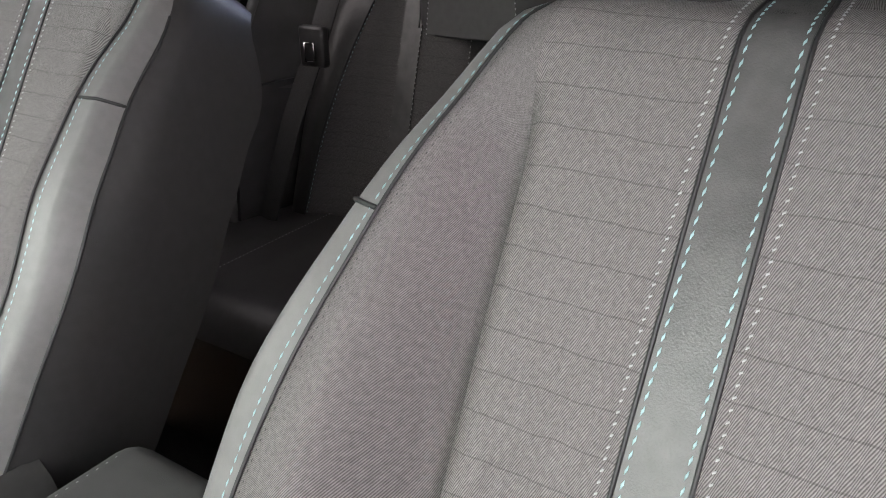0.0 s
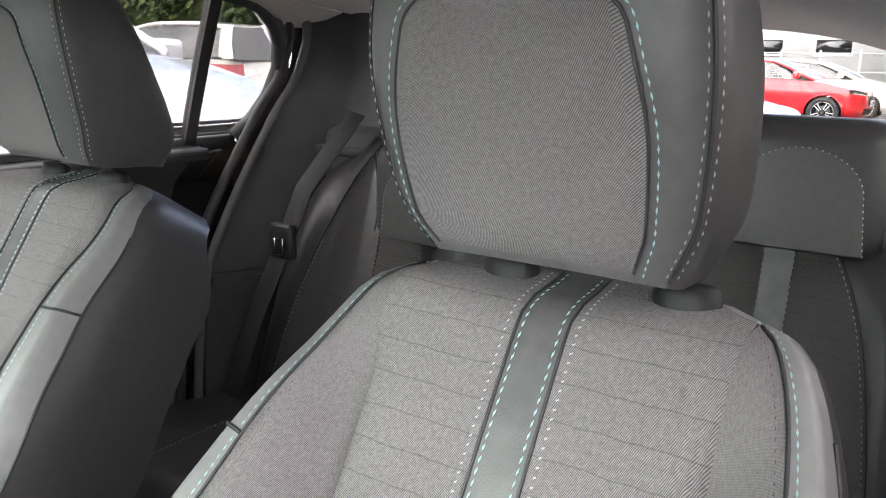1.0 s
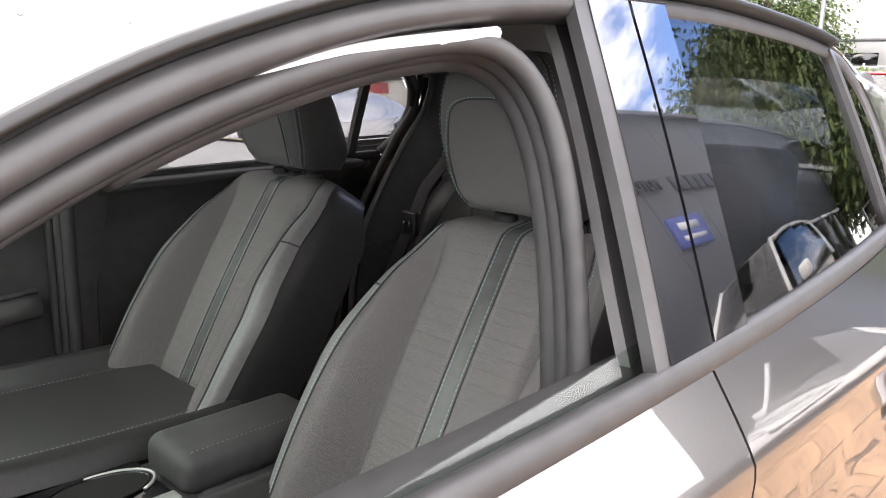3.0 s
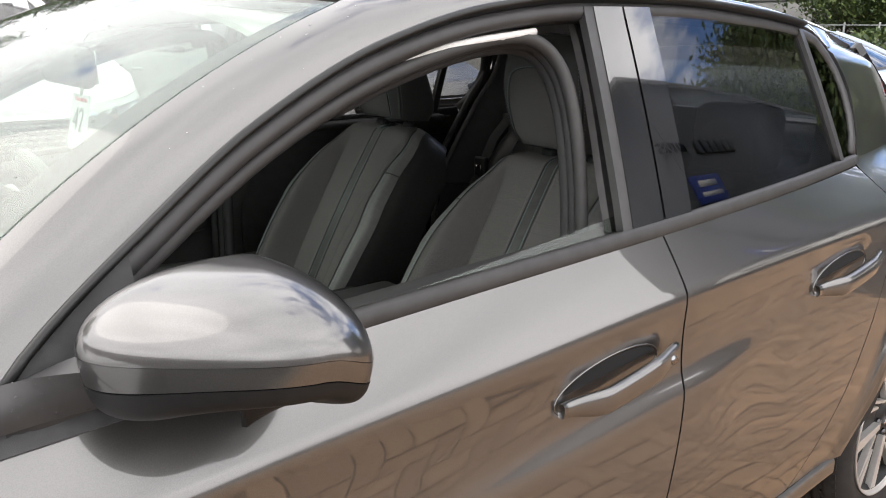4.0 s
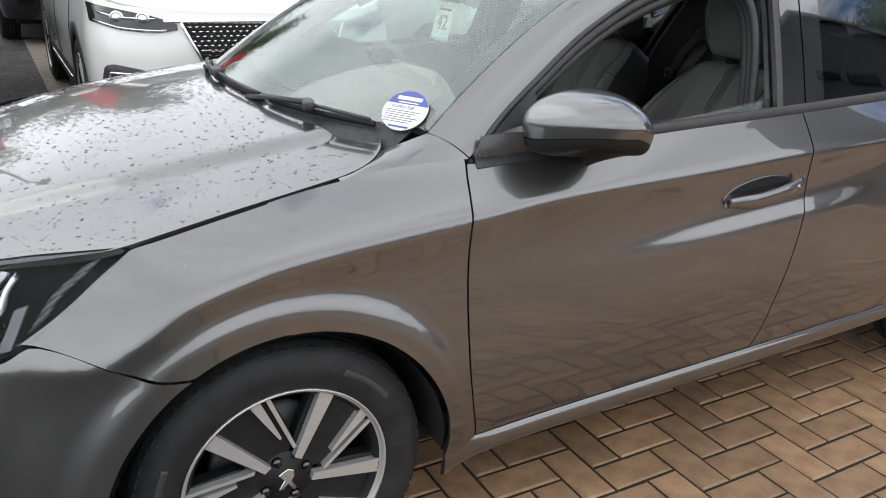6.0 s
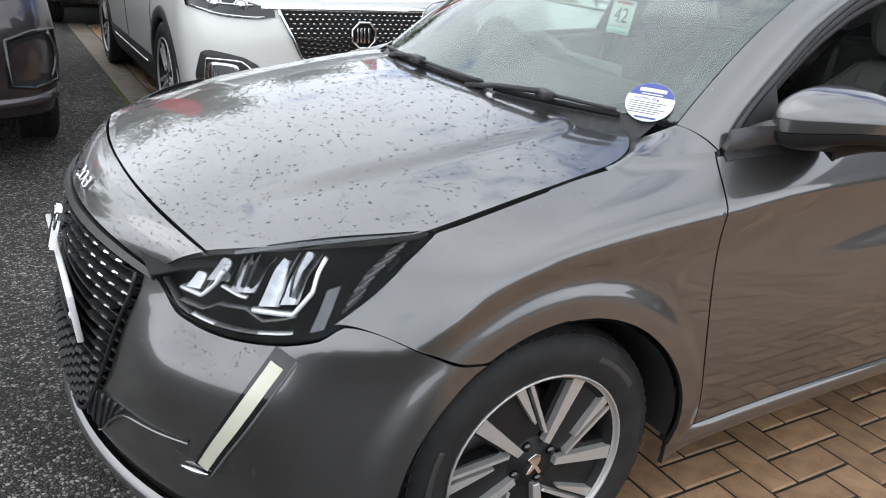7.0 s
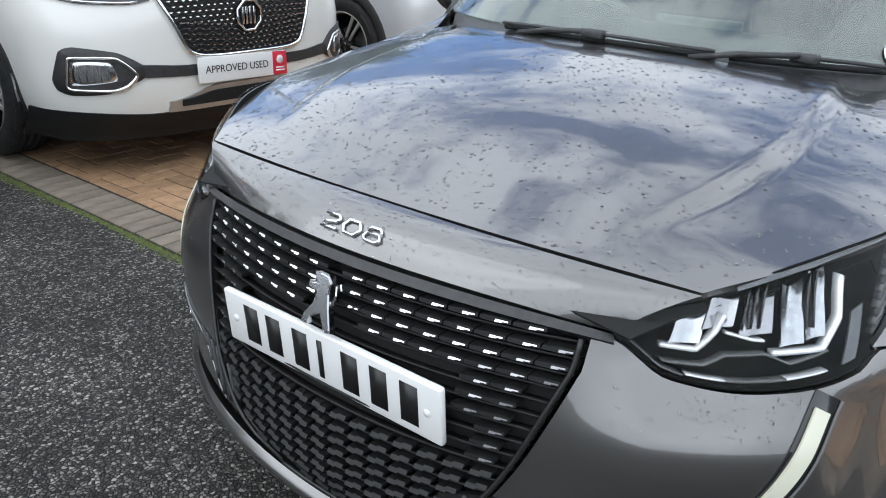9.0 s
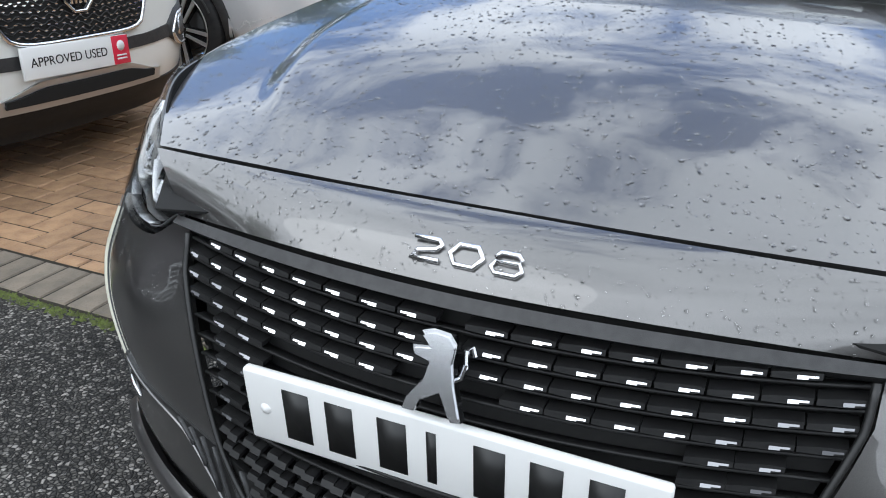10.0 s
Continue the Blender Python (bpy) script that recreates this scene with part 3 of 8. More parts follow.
def door_r(z):
    """The rear edge of the rear door: over the wheel arch, then up to the window."""
    line = table(z, [(0.3, 2.72), (0.437, 2.80), (0.52, 2.87), (0.618, 2.948), (0.70, 3.010), (0.79, 3.060), (0.88, 3.085), (0.94, 3.090), (1.05, 3.08)])
    return line


def patch(xl, xr, zl, zh, side):
    """P(u, v) on the body's side between two edges x(z) and two edges z(x)."""
    def P(u, v):
        z = 0.6
        x = 1.0
        for _ in range(12):
            a, b = xl(z), xr(z)
            x = a + (b - a) * u
            lo, hi = zl(x), zh(x)
            z = lo + (hi - lo) * v
        return body(x, z, side)
    return P


car = thing("hatchback_car", "dark grey metallic hatchback, wet with raindrops, on brick paving", "car")

DOOR_Z0 = [(1.2, 0.300), (2.2, 0.335), (2.6, 0.345), (3.1, 0.36)]
for side in (-1, 1):
    fl = side > 0
    sill_z = lambda x: table(x, DOOR_Z0)
    # doors
    P = patch(lambda z: table(z, DOOR_F) + E_GAP, lambda z: table(z, DOOR_M) - E_GAP, sill_z, lambda x: table(x, BELT_Z) - 0.004, side)
    part("front_door", sheet(P, 44, 44, 0.014, fl), M_PAINT, car, "front passenger door skin with a sharp shoulder crease")
    P = patch(lambda z: table(z, DOOR_M) + E_GAP, lambda z: door_r(z) - E_GAP, sill_z, lambda x: table(x, BELT_Z) - 0.004, side)
    part("rear_door", sheet(P, 40, 44, 0.014, fl), M_PAINT, car)

    # front wing
    def wing_low(x):
        if x < 0.646:
            s = math.acos(max(-1.0, 1 - (x - 0.045) / NOSE_L)) if x < 0.045 + NOSE_L else math.pi / 2 + (x - 0.045 - NOSE_L) / 0.6
            return table(s, BUMP_TOP) + 0.003
        if x < FA + ARCH_R - 0.002:
            return max(0.27, WHEEL_Z + math.sqrt(max(0.0, ARCH_R ** 2 - (x - FA) ** 2)))
        return 0.27

    def wing_top(x):
        if x < 0.585:
            return table(x, [(0.385, 0.704), (0.45, 0.752), (0.52, 0.806), (0.585, 0.852)])
        return bonnet(x, table(x, BONNET_Y)).z - 0.003 if x < 0.98 else table(x, [(0.98, bonnet(0.98, 0.702).z - 0.003), (1.12, 0.938), (1.26, 0.944)])

    def wing_P(u, v, side=side):
        x = 0.388 + (FA - 0.388) * u
        return body(x, wing_low(x) + 0.002 + (wing_top(x) - wing_low(x) - 0.003) * v, side)
    wing_a = sheet(wing_P, 40, 26, 0.010, fl)

    def wing_Q(u, v, side=side):
        # from the arch's crown round to its foot, fanned out to the door edge and the top
        w = math.radians(90 - 96 * u)
        lo = Vector((FA + ARCH_R * math.cos(w), 0, WHEEL_Z + ARCH_R * math.sin(w)))
        t = u * 1.02
        if t < 0.36:
            x = FA + (1.256 - FA) * t / 0.36
            hi = Vector((x - E_GAP, 0, wing_top(x)))
        else:
            z = 0.944 - (0.944 - 0.27) * (t - 0.36) / 0.66
            hi = Vector((table(z, DOOR_F) - E_GAP, 0, z))
        p = lo.lerp(hi, v)
        return body(p.x, p.z, side)
    wing_b = sheet(wing_Q, 60, 22, 0.010, fl)

    def shoulder(u, v, side=side):
        # from the bonnet's rear corner back to the foot of the windscreen pillar
        x = 0.98 + u * 0.280
        out = Vector((x, -body(x, wing_top(x), -1).y, wing_top(x)))
        xa = 1.10
        if x < xa:
            y = table(x, BONNET_Y) + 0.0012
            inn = Vector((x, y, bonnet(x, y).z))
        else:
            k = (x - xa) / (1.26 - xa)
            a = Vector((xa, table(xa, BONNET_Y) + 0.0012, bonnet(xa, table(xa, BONNET_Y)).z))
            inn = a.lerp(screen(1.0, 0.0) + Vector((-0.003, 0, -0.001)), k)
        p = out.lerp(inn, v)
        p.z += 0.010 * math.sin(math.pi * v) * smooth(0, 0.3, u)
        return Vector((p.x, side * p.y, p.z))
    wing_c = sheet(shoulder, 20, 10, 0.008, fl)
    part("front_wing", join(wing_a, wing_b, wing_c), M_PAINT, car)

    # rear quarter, from the rear door to the tail lamps, with the pillar above it
    def quarter_low(x):
        d = ARCH_R ** 2 - (x - RA) ** 2
        base = 0.35 if x < RA else 0.44
        return max(base, WHEEL_Z + math.sqrt(d)) if d > 0.0 else base
    P = patch(lambda z: door_r(z) + E_GAP, lambda z: RA, quarter_low, lambda x: table(x, BELT_Z) + 0.01, side)
    q1 = sheet(P, 24, 26, 0.012, fl)
    P = patch(lambda z: RA, lambda z: 3.93 - 0.1 * smooth(0.8, 1.1, z), quarter_low, lambda x: table(x, BELT_Z) + 0.01, side)
    q2 = sheet(P, 24, 26, 0.012, fl)

    def pillar_c(u, v, side=side):
        zt = lambda x: roof(x, roof_w(x)).z - 0.004
        x0 = table(v, [(0, 3.115), (0.2, 3.170), (0.5, 3.195), (0.75, 3.16), (1, 3.06)])
        x1 = table(v, [(0, 3.84), (0.25, 3.74), (0.6, 3.56), (1, 3.36)])
        x = x0 + (x1 - x0) * u
        zl = table(x, BELT_Z) + 0.01
        z = zl + (zt(x) - zl) * v
        p = body(x, z, side)
        e = smooth(0.75, 1.0, v)
        p.y = side * (abs(p.y) * (1 - e) + roof_w(x) * e)
        return p
    q3 = sheet(pillar_c, 18, 16, 0.012, fl)
    part("rear_quarter", q1, M_PAINT, car)
    part("rear_corner", q2, M_PAINT, car)
    part("rear_pillar", q3, M_PAINT, car)

    # sill, proud of the doors' lower edge
    def sill(u, v, side=side):
        x = 1.20 + u * 1.765
        zt = sill_z(x) - 0.004
        ya = half_width(min(max(x, 1.30), 2.88), zt + 0.006) + 0.002
        prof = [(0.0, zt - 0.085, -0.10), (0.3, zt - 0.068, -0.020), (0.62, zt - 0.036, 0.009), (0.85, zt - 0.010, 0.008), (1.0, zt, 0.0)]
        z = table(v, [(a, b) for a, b, c in prof])
        y = ya + table(v, [(a, c) for a, b, c in prof]) * smooth(0.0, 0.08, u) - 0.004
        return Vector((x, side * y, z))
    part("sill", sheet(sill, 40, 12, 0.012, fl), M_PAINT, car, "painted sill below the doors")

    # arch liners
    for cx in (FA, RA):
        vs, fs = [], []
        for k in range(33):
            w = math.radians(-2 + 188 * k / 32)
            r = 0.352
            for y in (0.40, 0.70, body(cx + r * math.cos(w), max(0.2, WHEEL_Z + r * math.sin(w)), 1).y - 0.012):
                vs.append((cx + r * math.cos(w), side * y, WHEEL_Z + r * math.sin(w)))
        for k in range(32):
            for j in range(2):
                fs.append((k * 3 + j, k * 3 + j + 1, k * 3 + j + 4, k * 3 + j + 3))
        part("arch_liner", (vs, fs), M_BLACK, car)

    # window band: pillars in gloss black, door frames, waist strip
    belt = [body(x, table(x, BELT_Z) + 0.008, side) for x in np.linspace(1.30, 3.105, 60)]
    nrm = [Vector((0, side, 0.25))] * len(belt)
    part("waist_strip", ribbon([p + Vector((0, side * 0.006, 0)) for p in belt], nrm, 0.026, 0.02), M_SEAL, car, "dull black rubber waist strip")
    xs = [1.30 + 1.775 * (i / 70) for i in range(71)]
    rail = [body(x, table(x, FRAME_TOP) - 0.022, side) for x in xs] + [body(3.120, 1.262, side), body(3.150, 1.225, side), body(3.165, 1.175, side), body(3.158, 1.120, side), body(3.135, 1.075, side), body(3.10, 1.040, side)]
    nr = [Vector((0, side, 0.45))] * len(rail)
    part("window_frame", ribbon(rail, nr, 0.028, 0.03), M_FRAME, car, "satin dark window frame along the roof rail")
    part("window_seal", ribbon([p + Vector((0, side * 0.010, 0.020)) for p in rail[:68]], nr[:68], 0.010, 0.03), M_INK, car)

    # painted rail from the windscreen pillar along the roof
    def cant(u, v, side=side):
        x = 1.262 + u * 1.9
        f = body(x, table(x, FRAME_TOP) - 0.006, side)
        k = smooth(1.3, 1.42, x)
        if x < 1.78:
            w = (x - 1.262) / (1.78 - 1.262)
            q = screen(side, w)
        else:
            q = roof(x, side * roof_w(x))
        p = f.lerp(q, v)
        p.z += 0.007 * 4 * v * (1 - v)
        p.y += side * 0.006 * 4 * v * (1 - v)
        return p
    part("roof_rail", sheet(cant, 60, 8, 0.02, fl), M_PAINT, car, "painted windscreen pillar running into the roof rail")

    # pillars between the doors, gloss black
    def pil(x0b, x1b, x0t, x1t, out):
        def P(u, v, side=side):
            zb, zt = table(x0b, BELT_Z) + (0.004 if x0b < 2.5 else 0.016), 1.352
            z = zb + (zt - zb) * v
            x = (x0b + (x1b - x0b) * u) * (1 - v) + (x0t + (x1t - x0t) * u) * v
            p = body(x, min(z, table(x, FRAME_TOP) - 0.02), side)
            p.y += side * out
            return p
        return P
    part("door_pillar", sheet(pil(2.168, 2.246, 2.225, 2.297, 0.003), 4, 10, 0.03, fl), M_FILM, car, "gloss black door pillar trim")
    part("door_pillar", sheet(pil(2.252, 2.325, 2.303, 2.375, 0.003), 4, 10, 0.03, fl), M_FILM, car)
    part("quarter_bar", sheet(pil(2.992, 3.015, 2.972, 2.995, 0.004), 3, 10, 0.02, fl), M_FRAME, car)
    part("door_edge_strip", sheet(pil(2.146, 2.168, 2.203, 2.226, 0.001), 3, 10, 0.014, fl), M_FRAME, car, "grey window guide strip")

    # glass of the rear door and its quarter light; the front pane is wound down
    def pane(xa, xb):
        def P(u, v, side=side):
            x = xa + (xb - xa) * u
            zb, zt = table(x, BELT_Z) + 0.004, table(x, FRAME_TOP) - 0.03
            if x > 3.06:
                zt = min(zt, 1.292 - (x - 3.06) * 0.95)
                zb += max(0.0, x - 3.10) * 1.1
            p = body(x, zb + (zt - zb) * v, side)
            p.y -= side * 0.006
            return p
        return P
    g = part("rear_door_glass", sheet(pane(2.30, 3.000), 16, 10, 0.004, fl), M_TINT, car, "dark privacy glass")
    g = part("quarter_light", sheet(pane(3.005, 3.16), 6, 10, 0.004, fl), M_TINT, car)

    def low_pane(u, v, side=side):
        x = 1.48 + u * 0.68
        z0 = table(x, BELT_Z) - 0.03
        z1 = table(x, BELT_Z) + 0.006 + 0.030 * u ** 1.6
        p = body(x, z0 + (z1 - z0) * v, side)
        p.y -= side * 0.020
        return p
    g = part("front_door_glass", sheet(low_pane, 12, 3, 0.004, fl) if side < 0 else sheet(pane(1.46, 2.16), 12, 8, 0.004, fl), M_CLEAR, car, "clear front window glass" if side > 0 else "edge of the lowered front window")

    # mirror sail
    def sail(u, v, side=side):
        x = 1.272 + u * 0.165
        zb, zt = table(x, BELT_Z) - 0.012, table(x, FRAME_TOP) - 0.012
        p = body(x, zb + (zt - zb) * v, side)
        p.y += side * 0.004
        return p
    part("mirror_sail", sheet(sail, 8, 6, 0.02, fl), M_BLACK, car)

# bonnet
def bonnet_P(u, v):
    s = 2 * u - 1
    xf, xr = 0.168 + 0.060 * abs(s) ** 2.2, 0.948 + 0.190 * abs(s) ** 2.6
    x = xf + (xr - xf) * v
    y = s * (table(x, BONNET_Y) - 0.0025)
    return bonnet(x, y)


part("bonnet", sheet(bonnet_P, 150, 70, 0.012, True), M_PAINT, car, "grey bonnet beaded with raindrops")


def lip_P(u, v):
    """The fixed strip ahead of the bonnet, above the grille."""
    s = 2 * u - 1
    xb = 0.163 + 0.060 * abs(s) ** 2.2
    yb = s * 0.552
    q = bonnet(xb, yb)
    f = nose(abs(s) ** 1.0 * 0.595, 0.742 - 0.026 * abs(s) ** 2.5, 1 if s > 0 else -1)
    f.x += 0.006
    p = f.lerp(q, v)
    p.z += 0.012 * 4 * v * (1 - v) * (1 - 0.5 * abs(s))
    p.x -= 0.006 * 4 * v * (1 - v)
    return p


part("bonnet_lip", sheet(lip_P, 60, 12, 0.014, True), M_PAINT, car, "painted nose strip carrying the model badge")
def roof_P(u, v):
    q = 2 * v - 1
    x = 1.668 + 0.145 * abs(q) ** 2.3
    x += (3.72 - x) * u
    return roof(x, q * (roof_w(x) - 0.003))


part("roof", sheet(roof_P, 40, 30, 0.02), M_PAINT, car)
g = part("windscreen", sheet(lambda u, v: screen(0.996 * (2 * u - 1), 0.01 + 0.98 * v), 28, 16, 0.005, True), M_WIND, car, "windscreen with stickers, reflecting sky")
for side in (-1, 1):
    part("black_border", sheet(lambda u, v: screen(side * (0.935 + 0.06 * u), 0.012 + 0.975 * v) - Vector((-0.003, 0, 0.007)), 3, 16, 0.001, side > 0), M_VOID, g, "black printed border of the glass")
part("black_border", sheet(lambda u, v: screen(1.86 * (u - 0.5), 0.012 + 0.045 * v) - Vector((-0.003, 0, 0.007)), 24, 2, 0.001, True), M_VOID, g)
part("black_border", sheet(lambda u, v: screen(1.86 * (u - 0.5), 0.945 + 0.042 * v) - Vector((-0.003, 0, 0.007)), 24, 2, 0.001, True), M_VOID, g)
part("cowl", sheet(lambda u, v: Vector((bonnet(0.90 + 0.22 * abs(2 * u - 1) ** 2.6, 0).x - 0.01, (2 * u - 1) * 0.60, bonnet(0.92, (2 * u - 1) * 0.60).z - 0.022)).lerp(screen(0.95 * (2 * u - 1), 0.02) - Vector((0, 0, 0.008)), v), 30, 4, 0.01, True), M_BLACK, car, "black plastic scuttle below the windscreen")


# tail: hatch with its window, bumper and lamps
def hatch(u, v):
    s = 2 * u - 1
    z = 0.60 + (1.285 - 0.60) * v
    x = table(z, [(0.55, 4.03), (0.75, 4.01), (0.95, 3.965), (1.05, 3.92), (1.29, 3.70)])
    return Vector((x - 0.10 * abs(s) ** 3, s * table(z, [(0.6, 0.62), (0.90, 0.62), (1.05, 0.555), (1.29, 0.475)]), z))


part("tailgate", sheet(lambda u, v: hatch(u, 0.62 * v), 24, 16, 0.02), M_PAINT, car)
g = part("rear_window", sheet(lambda u, v: hatch(0.04 + 0.92 * u, 0.64 + 0.34 * v), 16, 8, 0.005), M_REAR, car)
for ua in (0.0, 0.96):
    part("tailgate_frame", sheet(lambda u, v: hatch(ua + 0.04 * u, 0.62 + 0.38 * v), 2, 8, 0.02), M_GLOSS, car)


def rear_bumper(u, v):
    s = (2 * u - 1)
    a = abs(s) * 1.45
    z = 0.24 + 0.40 * v
    return Vector((3.55 + 0.50 * math.cos(a) - 0.02 * (1 - v) ** 2, (1 if s > 0 else -1) * 0.85 * math.sin(min(a, math.pi / 2)) ** 0.9, z))


part("rear_bumper", sheet(rear_bumper, 36, 10, 0.02), M_PAINT, car)
for side in (-1, 1):
    part("tail_lamp", sheet(lambda u, v: Vector((3.80 + 0.17 * u - 0.05 * v, side * (0.80 - 0.18 * u ** 1.6 - 0.06 * v), 0.78 + 0.14 * v)), 8, 5, 0.03, side > 0), material("tail_lamp_red", (0.35, 0.01, 0.012), 0.15, 0, 0.8), car)

# near-black sheets and blocks standing in for shade behind the gaps, floor pan
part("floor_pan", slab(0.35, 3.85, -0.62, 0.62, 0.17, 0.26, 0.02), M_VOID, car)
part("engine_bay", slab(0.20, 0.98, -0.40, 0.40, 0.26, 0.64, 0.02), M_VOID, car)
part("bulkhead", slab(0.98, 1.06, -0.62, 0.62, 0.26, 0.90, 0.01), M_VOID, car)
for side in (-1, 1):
    part("door_gap_shade", sheet(lambda u, v, side=side: body(1.20 + 1.98 * u, 0.27 + 0.66 * v, side) - Vector((0, side * 0.030, 0)), 30, 10, 0.004, side > 0), M_VOID, car)
    part("wing_gap_shade", sheet(lambda u, v, side=side: body(0.50 + 0.75 * u, 0.70 + 0.14 * v, side) - Vector((0, side * 0.045, 0)), 14, 6, 0.004, side > 0), M_VOID, car)
part("bonnet_gap_shade", sheet(lambda u, v: bonnet(0.14 + 0.85 * v, (2 * u - 1) * (table(0.14 + 0.85 * v, BONNET_Y) - 0.01)) - Vector((0, 0, 0.035)), 20, 14, 0.004, True), M_VOID, car)

M_HOUSING = material("lamp_housing", (0.005, 0.005, 0.005), 0.7, 0, 0.0, 0.03, 0.1)
M_LAMP_PANEL = material("lamp_panel", (0.11, 0.113, 0.118), 0.35, 0.3)
M_GUIDE = material("lamp_guide", (0.80, 0.81, 0.82), 0.25, 0.4, 0.5)
# ---- the car's face: bumper, grille, lamps ----
LAMP_LOW = [(0.60, 0.714), (0.70, 0.669), (0.85, 0.658), (1.00, 0.665), (1.12, 0.681), (1.20, 0.709), (1.45, 0.846)]
LAMP_TOP = [(0.60, 0.728), (0.68, 0.757), (0.80, 0.785), (1.00, 0.820), (1.20, 0.841), (1.45, 0.851)]
GRILLE_S = [(0.27, 0.02), (0.30, 0.22), (0.36, 0.34), (0.46, 0.43), (0.60, 0.505), (0.73, 0.555)]

for side in (-1, 1):
    fl = side > 0

    def bump_end(z):
        """The plan coordinate of the wheel arch's front edge."""
        if z > 0.618:
            return 1.665
        x = FA - math.sqrt(ARCH_R ** 2 - (z - WHEEL_Z) ** 2)
        x0 = table(z, NOSE)
        if x <= x0 + NOSE_L:
            return math.acos(1 - (x - x0) / NOSE_L)
        return math.pi / 2 + (x - x0 - NOSE_L) / 0.6

    def cheek(u, v, side=side):
        """From the grille's edge to the wheel arch."""
        z = 0.42
        s = 0.8
        for _ in range(14):
            a, b = table(z, GRILLE_S) + 0.012, bump_end(z) - 0.002
            s = a + (b - a) * u
            zt = table(s, BUMP_TOP)
            z = 0.225 + (zt - 0.225) * v
        p = nose(s, z, side)
        return p
    part("bumper_cheek", sheet(cheek, 54, 40, 0.012, fl), M_PAINT, car, "painted front bumper beside the grille")

    # lamp: dark bowl, lens, reflectors
    def lamp_at(s, v, out, side=side):
        z = table(s, LAMP_LOW) + (table(s, LAMP_TOP) - table(s, LAMP_LOW)) * v
        n = (nose(s + 0.01, z, side) - nose(s - 0.01, z, side)).cross(nose(s, z + 0.005, side) - nose(s, z - 0.005, side)).normalized()
        if n.y * side < 0:
            n = -n
        return nose(s, z, side) + n * out
    lamp = part("headlamp", sheet(lambda u, v: lamp_at(0.602 + 0.846 * u, 0.01 + 0.98 * v, -0.045 * math.sin(math.pi * min(1, max(0, v))) ** 0.5 * math.sin(math.pi * u) ** 0.5 - 0.007), 30, 12, 0.004, fl), M_HOUSING, car, "three-claw headlamp in a dark housing")
    ln = part("lens", sheet(lambda u, v: lamp_at(0.602 + 0.846 * u, 0.01 + 0.98 * v, 0.004), 30, 12, 0.003, fl), M_LENS, lamp)
    ln.visible_shadow = False
    # tilted silver facets above the light guides
    def facet(sa, sb, va, vb, lean, deep):
        return sheet(lambda u, v: lamp_at(sa + (sb - sa) * u + lean * v, va + (vb - va) * v, -0.006 - deep * v - 0.006 * math.sin(math.pi * u)), 8, 8, 0.003, fl)
    # the middle facets are darker chrome, imitating a gradient in the reflected light
    for sa, sb, va, vb, lean, deep in ((0.706, 0.768, 0.46, 0.93, 0.040, 0.022), (0.776, 0.842, 0.62, 0.95, 0.038, 0.016), (0.850, 0.925, 0.50, 0.95, 0.045, 0.022), (0.940, 0.996, 0.36, 0.93, 0.050, 0.026), (1.004, 1.052, 0.38, 0.93, 0.052, 0.020)):
        part("reflector_facet", facet(sa, sb, va, vb, lean, deep), M_CHROME_MID if 0.77 < sa < 0.9 else M_FACET, lamp, "bright lamp reflector")
    face_n = lambda s: Vector((-math.cos(s), side * math.sin(s), 0.15))
    guides = (
        ([(0.690, 0.42), (0.761, 0.38), (0.806, 0.58), (0.828, 0.74)], 0.0070, M_GUIDE),
        ([(0.826, 0.56), (0.880, 0.46), (0.905, 0.44)], 0.0040, M_GUIDE),
        ([(0.922, 0.31), (1.042, 0.27), (1.100, 0.48), (1.124, 0.80)], 0.0080, M_GUIDE),
        ([(0.692, 0.19), (0.773, 0.21), (0.819, 0.33), (0.903, 0.32), (0.957, 0.20), (1.053, 0.25)], 0.0030, M_PLASTIC_GREY),
        ([(0.738, 0.075), (0.815, 0.075)], 0.0032, M_GUIDE),
        ([(0.815, 0.075), (0.945, 0.075)], 0.0030, M_PLASTIC_GREY),
        ([(0.945, 0.075), (1.045, 0.085)], 0.0032, M_GUIDE),
        ([(0.625, 0.30), (0.685, 0.10), (0.730, 0.055)], 0.0022, M_PLASTIC_GREY),
    )
    for guide, wd, gm in guides:
        path = []
        for (a, b), (c, d) in zip(guide[:-1], guide[1:]):
            path += [(a + (c - a) * k / 5, b + (d - b) * k / 5) for k in range(5)]
        path.append(guide[-1])
        part("light_guide", ribbon([lamp_at(a, b, -0.003) for a, b in path], [face_n(a) for a, b in path], wd, 0.016), gm, lamp, "silver light guide")
    # upright fins between the two lamps, and inside the outer one
    for sa, va, vb, fm in [(0.862 + 0.020 * k, 0.56, 0.92, M_GLOSS) for k in range(3)] + [(1.012 + 0.018 * k, 0.46, 0.90, M_GLOSS) for k in range(2)]:
        path = [lamp_at(sa + 0.030 * j / 5, va + (vb - va) * j / 5, -0.009) for j in range(6)]
        part("fin", ribbon(path, [face_n(sa)] * 6, 0.0030, 0.012), fm, lamp)
    # pale side panel behind the lens
    part("side_panel", sheet(lambda u, v: lamp_at(1.090 + 0.040 * u + 0.050 * v, 0.08 + 0.40 * v, -0.009), 6, 10, 0.003, fl), M_LAMP_PANEL, lamp, "grey inner lamp panel")
    # pale strip added for the sky's reflection along the lens top
    part("sky_reflection_strip", sheet(lambda u, v: lamp_at(0.86 + 0.52 * u, 0.945 + 0.04 * v, -0.004), 20, 2, 0.003, fl), M_LAMP_PANEL, lamp)
